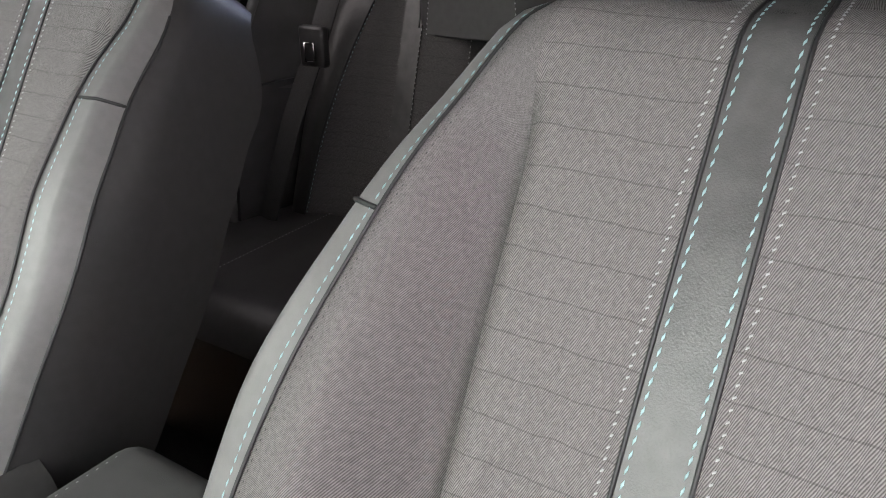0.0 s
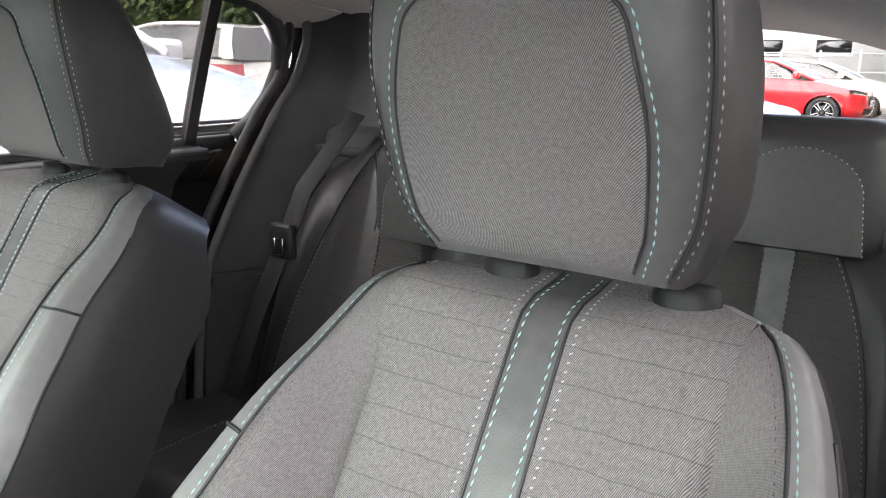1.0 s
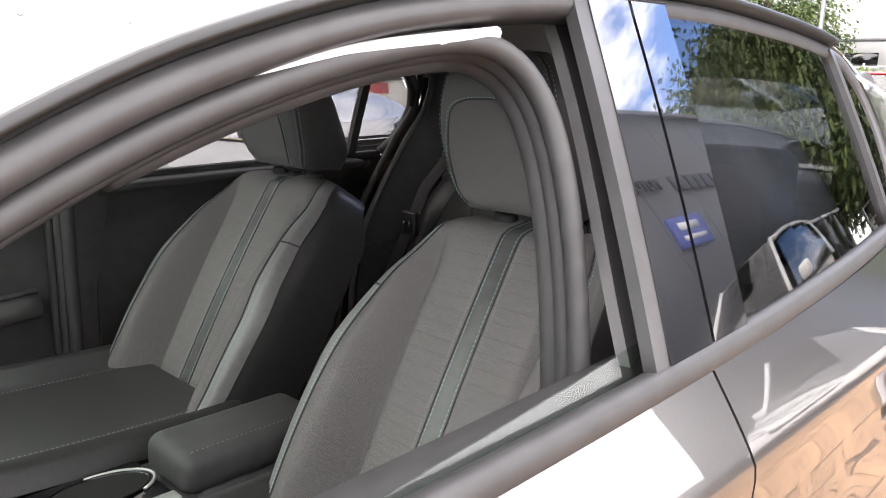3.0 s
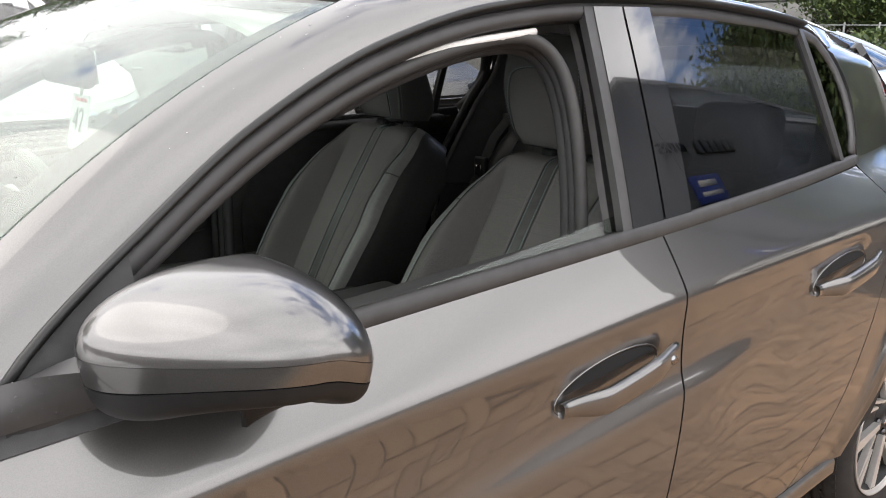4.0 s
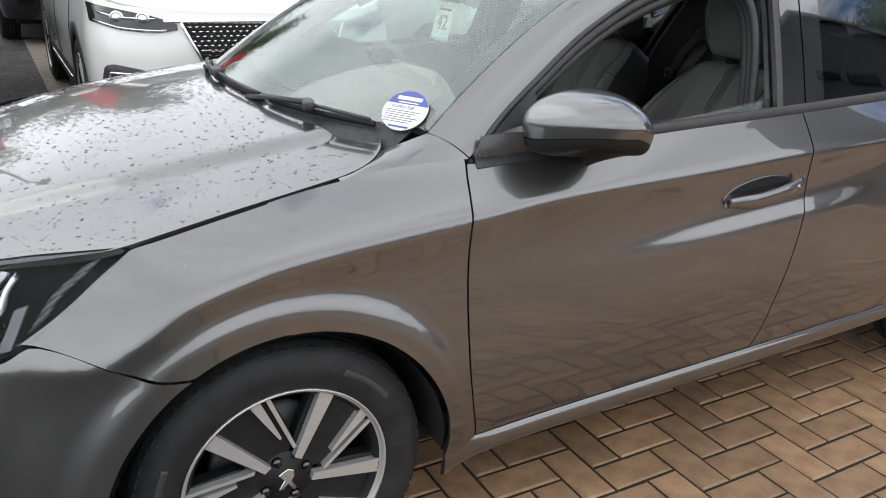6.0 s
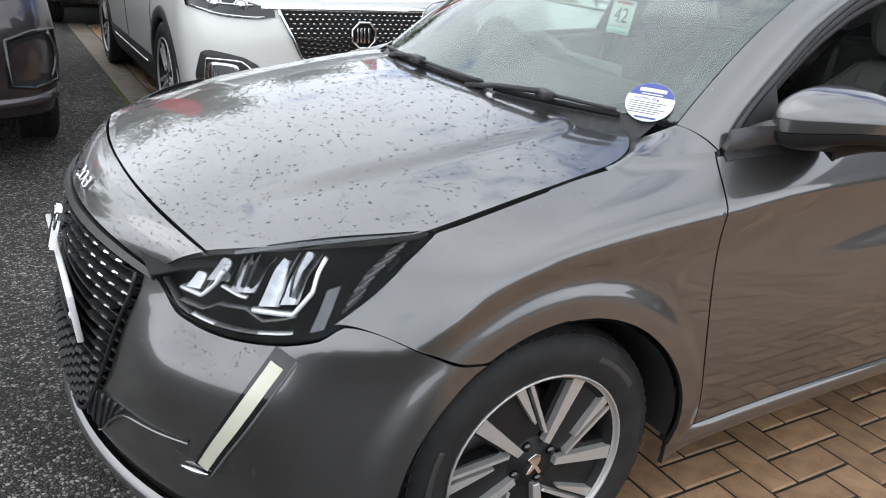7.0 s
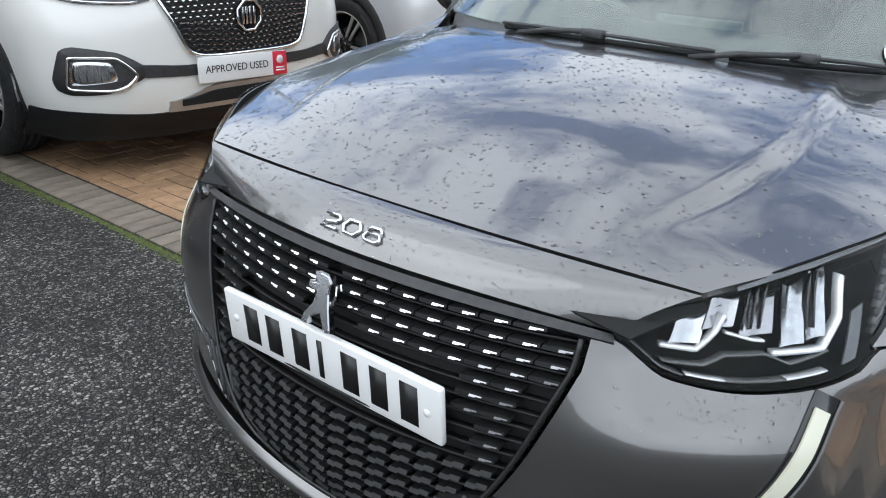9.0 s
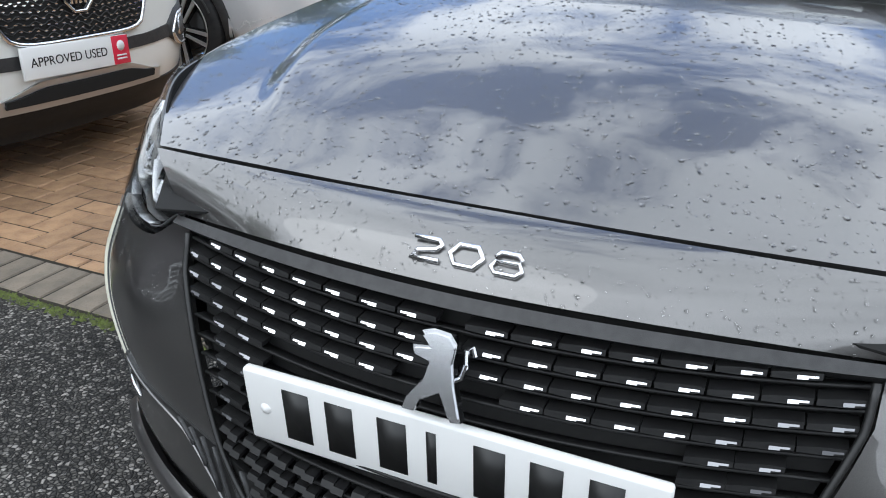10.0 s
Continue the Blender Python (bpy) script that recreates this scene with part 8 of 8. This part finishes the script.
for z in (-0.022, -0.036):
    part("text_bar", slab(0.198, 0.254, -0.0075, -0.006, z - 0.004, z + 0.003, 0), M_WHITE_PLATE, pp)
words("APPROVED USED", 0.051, M_INK, pp, "lettering", pose(-0.045, -0.0052, 0.0, 90, 0, 0), 0.0006)
part("bracket", slab(-0.20, 0.20, 0.010, 0.06, -0.05, 0.04, 0.005), M_CLAD, pp)
sg = thing("price_sign", "white price board behind the windscreen", "sign", "", (2.12, 2.44 + 1.42, 1.36))
sg.rotation_euler = (radians(-30), 0, 0)
part("board", slab(-0.36, 0.36, -0.004, 0.004, -0.07, 0.13, 0.004), M_WHITE_PLATE, sg)
for k in range(6):
    part("character_bar", slab(-0.28 + 0.10 * k, -0.225 + 0.10 * k, -0.0065, -0.003, -0.035, 0.075, 0), M_PLASTIC_GREY, sg)

# dark SUV on the asphalt, silver SUV on the paving, cars further off
SB_ = Shape(4.45, 0.92, 1.66, (0.95, 1.14), 1.02, 1.06, (0.90, 3.55), 0.35, 0.30, 0.42, 3.2, 0.72)
dark = vehicle("dark_suv", "very dark brown sport utility car on the asphalt", (-0.655, 2.60, 0), SB_, M_BROWN, 0, M_CLAD)
for s in (1, -1):
    vt = part("bumper_vent", sheet(lambda u, v: SB_.face(s * (0.66 + 0.235 * u), 0.46 + (0.27 - 0.05 * (1 - u)) * v, 0.006 - 0.02 * math.sin(math.pi * v) * math.sin(math.pi * u)), 10, 8, 0.02, s < 0), M_VOID, dark, "deep black bumper vent")
    part("vent_rim", tube([SB_.face(s * (0.67 + 0.22 * a), 0.46 + 0.27 * b, 0.012) for a, b in ((0, 0), (0.5, -0.05), (1, 0.02), (1.03, 0.5), (1, 1), (0.5, 0.98), (0, 0.85))], 0.012, 6, True), M_GLOSS, vt)
    part("vent_blade", ribbon([SB_.face(s * (0.86 + 0.03 * math.sin(math.pi * k / 8)), 0.48 + 0.24 * k / 8, 0.020) for k in range(9)], [Vector((s * 0.6, -0.8, 0))] * 9, 0.018, 0.02), M_BROWN, vt)
    part("lower_blade", ribbon([SB_.face(s * (0.35 + 0.53 * k / 12), 0.40 - 0.02 * math.sin(math.pi * k / 12), 0.018) for k in range(13)], [Vector((s * 0.3, -0.9, 0.3))] * 13, 0.05, 0.03), M_BROWN, dark, "painted lower bumper blade")
SG_ = Shape(4.48, 0.92, 1.66, (0.99, 1.20), 1.10, 1.13, (0.90, 3.55), 0.345, 0.28, 0.48, 2.8, 0.72)
silver = vehicle("silver_suv", "pale silver sport utility car with two-tone wheels", (4.28, 2.40, 0), SG_, M_SILVER, 0, M_CLAD)
SH_ = Shape(4.05, 0.88, 1.44, (0.76, 0.96), 0.98, 0.96, (0.80, 3.35), 0.315, 0.20, 0.50, 2.5, 0.85)
vehicle("ice_blue_hatchback", "pale blue hatchback parked in the row behind", (10.4, 1.0, 0), SH_, M_ICE)
vehicle("red_hatchback", "bright red hatchback seen from its side", (20.9, 1.55, 0), SH_, M_REDCAR)
vehicle("white_hatchback", "white hatchback beyond the red one", (24.2, 1.2, 0), SH_, M_WHITE)
vehicle("white_estate", "white car with red tail lamps in the far row", (9.6, 11.6, 0), SG_, M_WHITE, 180)
vehicle("black_suv", "black sport utility car in the far row", (1.50, 12.7, 0), SB_, M_GLOSS, 180, M_CLAD)
vehicle("grey_suv", "dark grey car in the far row", (4.1, 14.2, 0), SG_, M_PAINT, 180, M_CLAD)
vehicle("pale_estate", "white car parked further along the row", (14.8, 3.6, 0), SG_, M_WHITE)
SV_ = Shape(4.7, 0.95, 1.98, (1.05, 1.25), 0.80, 1.20, (0.90, 3.70), 0.33, 0.25, 0.48, 2.7, 0.85, 0.12)
vehicle("white_van", "white van parked before the grey showroom", (7.4, -3.75, 0), SV_, M_WHITE, -90)

# ---- showroom behind the camera ----
M_WALL = vary(material("dark_grey_cladding", (0.042, 0.049, 0.060), 0.45), (0.034, 0.040, 0.049), 0.6, 0.8, bump=0.05)
M_SIGN_BLUE = material("blue_sign", (0.02, 0.05, 0.30), 0.35)
M_ROOFCAP = material("pale_roof_edge", (0.45, 0.46, 0.47), 0.4)
show = tagged(new("showroom"), "dark grey clad showroom with raised letters", "building")
show.location = (9.3, -5.3, 0)
part("wall", slab(0.8, 20.5, -2.0, 0, -0.02, 5.75, 0.0), M_WALL, show, "dark grey clad wall")
part("roof_edge", slab(0.68, 20.62, -2.1, 0.06, 5.75, 5.86, 0.02), M_PLASTIC_GREY, show)
for k in range(10):
    part("cladding_joint", slab(2 * k + 0.98, 2 * k + 1.02, 0.0, 0.012, 0, 5.75, 0), M_WALL, show)
for k in range(4):
    w_ = part("window", slab(8 + 3.2 * k, 10.6 + 3.2 * k, -0.01, 0.02, 0.3, 2.5, 0.0), M_GLOSS, show, "dark showroom window")
    part("frame", slab(7.95 + 3.2 * k, 10.65 + 3.2 * k, 0.0, 0.05, 2.5, 2.6, 0.0), M_ROOFCAP, w_)
words("MOTORS", 0.30, M_INK, show, "raised_letters", pose(1.15, 0.04, 4.15, 90, 0, 180), 0.03)
for k in range(6):
    part("letter_bar", slab(2.25 + 0.40 * k, 2.55 + 0.40 * k, 0.0, 0.06, 4.0, 4.3, 0.01), M_INK, show)
sb = part("blue_sign", slab(1.1, 2.5, 0.0, 0.08, 2.95, 3.5, 0.02), M_SIGN_BLUE, show, "blue wall sign")
part("sign_bar", slab(1.35, 2.2, 0.08, 0.09, 3.25, 3.38, 0), M_WHITE_PLATE, sb)
part("sign_bar", slab(1.3, 2.3, 0.08, 0.09, 3.06, 3.14, 0), M_WHITE_PLATE, sb)

# ---- grey works building, fence and hedge behind the car ----
M_WORKS = vary(material("pale_grey_render", (0.50, 0.50, 0.49), 0.8), (0.42, 0.42, 0.41), 0.4, 0.8)
M_FENCE = material("galvanised_fence", (0.36, 0.38, 0.38), 0.45, 0.6)
works = tagged(new("works_building"), "pale grey flat-roofed works building with small windows", "building")
works.location = (46, 0, 0)
part("wall", slab(0, 14, -6, 44, 0, 6.4, 0), M_WORKS, works)
part("roof", slab(-0.4, 14.4, -6.4, 44.4, 6.4, 6.9, 0.05), M_ROOFCAP, works)
part("dark_band", slab(-0.03, 0.02, -6, 44, 3.15, 3.30, 0), M_PLASTIC_GREY, works)
for k in range(14):
    w_ = part("window", slab(-0.02, 0.03, -4 + 3.2 * k, -2.4 + 3.2 * k, 1.9, 2.6, 0), M_GLOSS, works)
    part("frame", slab(-0.06, 0.01, -4.08 + 3.2 * k, -2.32 + 3.2 * k, 1.80, 1.90, 0), M_WHITE_PLATE, w_)
part("round_logo", moved(lathe([(0.0, -0.05), (0.42, -0.05), (0.45, 0.0)], 32), pose(-0.02, 10.1, 3.75, 0, 0, -90)), M_PLASTIC_GREY, works, "dark round wall logo shape")
fence = tagged(new("fence"), "grey metal fence along the car park", "fence")
fence.location = (31, -4, 0)
for k in range(22):
    part("post", slab(-0.03, 0.03, 1.2 * k - 0.03, 1.2 * k + 0.03, 0, 1.8, 0.005), M_FENCE, fence)
for z in (0.4, 1.1, 1.7):
    part("rail", slab(-0.015, 0.015, 0, 25.2, z - 0.02, z + 0.02, 0), M_FENCE, fence)

# ---- trees ----
M_BARK = vary(material("bark", (0.11, 0.085, 0.06), 0.9), (0.06, 0.05, 0.04), 12, 1.0, bump=0.6)
M_LEAF = material("leaves", (0.055, 0.10, 0.025), 0.55)
nt = M_LEAF.node_tree
ge, cr = nt.nodes.new("ShaderNodeNewGeometry"), nt.nodes.new("ShaderNodeValToRGB")
cr.color_ramp.elements[0].color, cr.color_ramp.elements[1].color = (0.025, 0.055, 0.015, 1), (0.11, 0.15, 0.035, 1)
nt.links.new(ge.outputs["Random Per Island"], cr.inputs["Fac"])
nt.links.new(cr.outputs["Color"], nt.nodes["Principled BSDF"].inputs["Base Color"])


def tree(at, height, spread, seed, label="broad green tree at the edge of the car park", leaves=19000, leaf=0.13):
    r = random.Random(seed)
    t_ = thing("tree", label, "tree", "trees round the car park", at)
    part("trunk", tube([(0.1 * math.sin(k * 0.9), 0.1 * math.cos(k * 1.3), height * 0.62 * k / 8) for k in range(9)], lambda q: 0.035 * height * (1 - 0.75 * q) * 0.6, 10), M_BARK, t_)
    tips = []
    for k in range(26):
        a, q = r.uniform(0, 6.283), r.uniform(0.22, 1.0)
        z0 = height * 0.60 * q
        reach = spread * (0.55 + 0.45 * r.random()) * math.sqrt(max(0.1, 1 - (q - 0.45) ** 2 * 2.2))
        up = height * (0.10 + 0.30 * q * r.random())
        pts = [Vector((math.cos(a) * reach * j / 5, math.sin(a) * reach * j / 5, z0 + up * (j / 5) ** 0.7 + 0.05 * r.uniform(-1, 1))) for j in range(6)]
        part("limb", tube(pts, lambda w: 0.010 * height * (1 - 0.8 * w), 6), M_BARK, t_)
        tips += [pts[j] for j in (2, 3, 4, 5, 5)]
    vs, fs = [], []
    for _ in range(leaves):
        c = r.choice(tips) + Vector((r.gauss(0, 0.085), r.gauss(0, 0.085), r.gauss(0.02, 0.07))) * height
        n = Vector((r.gauss(0, 1), r.gauss(0, 1), r.gauss(0.5, 1))).normalized()
        b = n.orthogonal().normalized()
        d = n.cross(b)
        g = leaf * r.uniform(0.6, 1.5)
        k = len(vs)
        vs += [c - b * g, c + d * g * 0.5 + n * g * 0.1, c + b * g, c - d * g * 0.5 + n * g * 0.1]
        fs.append((k, k + 1, k + 2, k + 3))
    part("crown", (vs, fs), M_LEAF, t_, "loose crown of small leaves", True)["kind"] = "stuff"
    return t_


t1 = tree((34.5, -7.2, 0), 15.5, 6.0, 1, leaves=60000, leaf=0.22)
t2 = tree((41.0, -4.5, 0), 13.5, 4.8, 2, leaf=0.28)
t3 = tree((-6, 27, 0), 9.0, 4.2, 3)
for x, y, rz, k in ((1.5, 28, 60, 1.0), (9, 29, 150, 0.85), (16, 28, 220, 0.9), (23, 27, 20, 1.05), (-14, 26, 100, 1.1), (30, 22, 70, 0.8), (41, 16, 40, 0.8), (42, 27, 200, 0.9), (34, 33, 110, 1.0), (20.5, 16.5, 10, 0.74), (25, 16, 80, 0.7), (17, 20, 300, 0.78)):
    copy_thing(t3, pose(x, y, 0, 0, 0, rz) @ Matrix.Scale(k, 4))
copy_thing(t2, pose(43, -3.5, 0, 0, 0, 130) @ Matrix.Scale(0.45, 4))
r_ = random.Random(5)
vs, fs = [], []
for _ in range(9000):
    c = Vector((r_.uniform(26.5, 28.2), r_.uniform(5.0, 26), 0))
    c.z = r_.uniform(0, 1.5 + 0.2 * math.sin(c.y))
    n = Vector((r_.gauss(-1, 1), r_.gauss(0, 1), r_.gauss(0.5, 1))).normalized()
    b = n.orthogonal().normalized()
    d = n.cross(b)
    g = r_.uniform(0.06, 0.14)
    k = len(vs)
    vs += [c - b * g, c + d * g * 0.5, c + b * g, c - d * g * 0.5]
    fs.append((k, k + 1, k + 2, k + 3))
tagged(part("hedge", (vs, fs), M_LEAF, None, "", True), "low green hedge behind the parked cars", "hedge", "", "stuff")

# ---- flags and lamp posts beyond the row ----
M_FLAG = vary(material("red_flag_cloth", (0.55, 0.03, 0.03), 0.7), (0.45, 0.02, 0.025), 8, 0.6)
M_POST = material("galvanised_post", (0.30, 0.31, 0.32), 0.45, 0.6)


def flag(at, rz):
    f_ = thing("feather_flag", "tall red feather flag on a thin pole", "flag", "feather flags", at)
    f_.rotation_euler = (0, 0, radians(rz))
    part("pole", tube([(0, 0, 4.8 * k / 10) if k < 9 else (0.10 * (k - 8), 0, 4.8 * k / 10) for k in range(11)], 0.022, 8), M_POST, f_)
    part("cloth", sheet(lambda u, v: Vector((0.03 + 0.75 * u * math.sin(math.pi * (0.08 + 0.86 * v)) ** 0.5, 0.08 * math.sin(5 * u + 3 * v), 0.9 + 3.7 * v)), 8, 20, 0.004), M_FLAG, f_, "red cloth")
    part("base", lathe([(0.0, 0.06), (0.20, 0.05), (0.24, 0.0)], 20, "z"), M_POST, f_)


for x, y, rz in ((-2.2, 13.5, 20), (0.9, 14.5, -30), (6.2, 14.0, 40)):
    flag((x, y, 0), rz)


def lamp_post(at, rz):
    l_ = thing("street_lamp", "grey lamp post with a flat floodlight head", "lamp post", "lamp posts", at)
    l_.rotation_euler = (0, 0, radians(rz))
    part("pole", tube([(0, 0, 8.2 * k / 8) for k in range(9)], lambda t: 0.085 - 0.035 * t, 10), M_POST, l_)
    part("arm", tube([(0, 0, 8.15), (0.5, 0, 8.25), (1.0, 0, 8.27)], 0.035, 8), M_POST, l_)
    part("lamp_head", slab(0.75, 1.45, -0.17, 0.17, 8.20, 8.34, 0.03), M_PLASTIC_GREY, l_)


for x, y, rz in ((11.5, 18.0, -120), (-3.0, 15.5, -60), (29.5, 9.0, 180)):
    lamp_post((x, y, 0), rz)

# ---- raindrops on the paint ----
M_WATER = material("water", (1, 1, 1), 0.0, 0, 0, 0, 0.5)
wb = M_WATER.node_tree.nodes["Principled BSDF"]
wb.inputs["Transmission Weight"].default_value, wb.inputs["IOR"].default_value = 1.0, 1.33


def drops(spots):
    """Flattened domes at (point, normal, radius)."""
    vs, fs = [], []
    for p, n, r in spots:
        a = n.orthogonal().normalized()
        b = n.cross(a)
        k = len(vs)
        for q, h in ((1.0, -0.10), (0.92, 0.14), (0.55, 0.30)):
            vs += [p + (a * math.cos(w) + b * math.sin(w)) * (r * q) + n * (r * h) for w in [2 * math.pi * i / 7 for i in range(7)]]
        vs.append(p + n * (r * 0.37))
        for ringi in (0, 7):
            for i in range(7):
                j = (i + 1) % 7
                fs.append((k + ringi + i, k + ringi + j, k + ringi + 7 + j, k + ringi + 7 + i))
        fs += [(k + 14 + i, k + 14 + (i + 1) % 7, k + 21) for i in range(7)]
    return vs, fs


def spread(P, count, rng, lo=0.0012, hi=0.0038, up=True):
    out = []
    for _ in range(count):
        u, v = rng.uniform(0.01, 0.99), rng.uniform(0.01, 0.99)
        p = Vector(P(u, v))
        du, dv = Vector(P(u + 0.004, v)) - Vector(P(u - 0.004, v)), Vector(P(u, v + 0.004)) - Vector(P(u, v - 0.004))
        n = du.cross(dv)
        if n.length < 1e-12:
            continue
        n.normalize()
        if up and n.z < 0:
            n = -n
        out.append((p, n, lo + (hi - lo) * rng.random() ** 2.6 * (1.25 if rng.random() < 0.08 else 1.0)))
    return out


rain = random.Random(23)
clamp = lambda f: (lambda u, v: f(min(1, max(0, u)), min(1, max(0, v))))
part("rain_beading", drops(spread(clamp(bonnet_P), 4600, rain, 0.0010, 0.0040)), M_WATER, car, "small raindrops on the bonnet")["kind"] = "stuff"
part("rain_beading", drops(spread(clamp(lip_P), 800, rain, 0.0011, 0.0030)), M_WATER, car, "small raindrops on the nose")["kind"] = "stuff"
for side in (-1, 1):
    part("rain_beading", drops(spread(clamp(lambda u, v: dome(u, 0.1 + 0.85 * v)), 70, rain, 0.0010, 0.0024)), M_WATER, car, "small raindrops on the mirror cap")["kind"] = "stuff"
    part("rain_beading", drops(spread(lambda u, v: foot(u, v, side), 60, rain, 0.0010, 0.0028, False)), M_WATER, car, "raindrops on the mirror foot")["kind"] = "stuff"
    part("rain_beading", drops(spread(lambda u, v: cant(0.02 + 0.5 * u, 0.15 + 0.8 * v, side), 70, rain, 0.0008, 0.0018)), M_WATER, car, "small raindrops on the windscreen pillar")["kind"] = "stuff"
    part("rain_beading", drops(spread(lambda u, v: screen(side * (0.93 + 0.06 * u), 0.01 + 0.09 * v), 36, rain, 0.0018, 0.0040)), M_WATER, car, "raindrops at the windscreen's corner")["kind"] = "stuff"
    part("rain_beading", drops([q for q in spread(lambda u, v: body(0.62 + 0.62 * u, 0.80 + 0.10 * v, side), 260, rain, 0.0010, 0.0020)]), M_WATER, car, "small raindrops on the wing")["kind"] = "stuff"
    part("rain_beading", drops(spread(lambda u, v: nose(0.60 + 0.38 * u, 0.585 + 0.065 * v, side, 0.0), 150, rain, 0.0010, 0.0026)), M_WATER, car, "small raindrops on the bumper")["kind"] = "stuff"
part("rain_beading", drops(spread(lambda u, v: screen(0.96 * (2 * u - 1), 0.02 + 0.95 * v), 260, rain, 0.0012, 0.0028)), M_WATER, car, "scattered raindrops on the windscreen")["kind"] = "stuff"
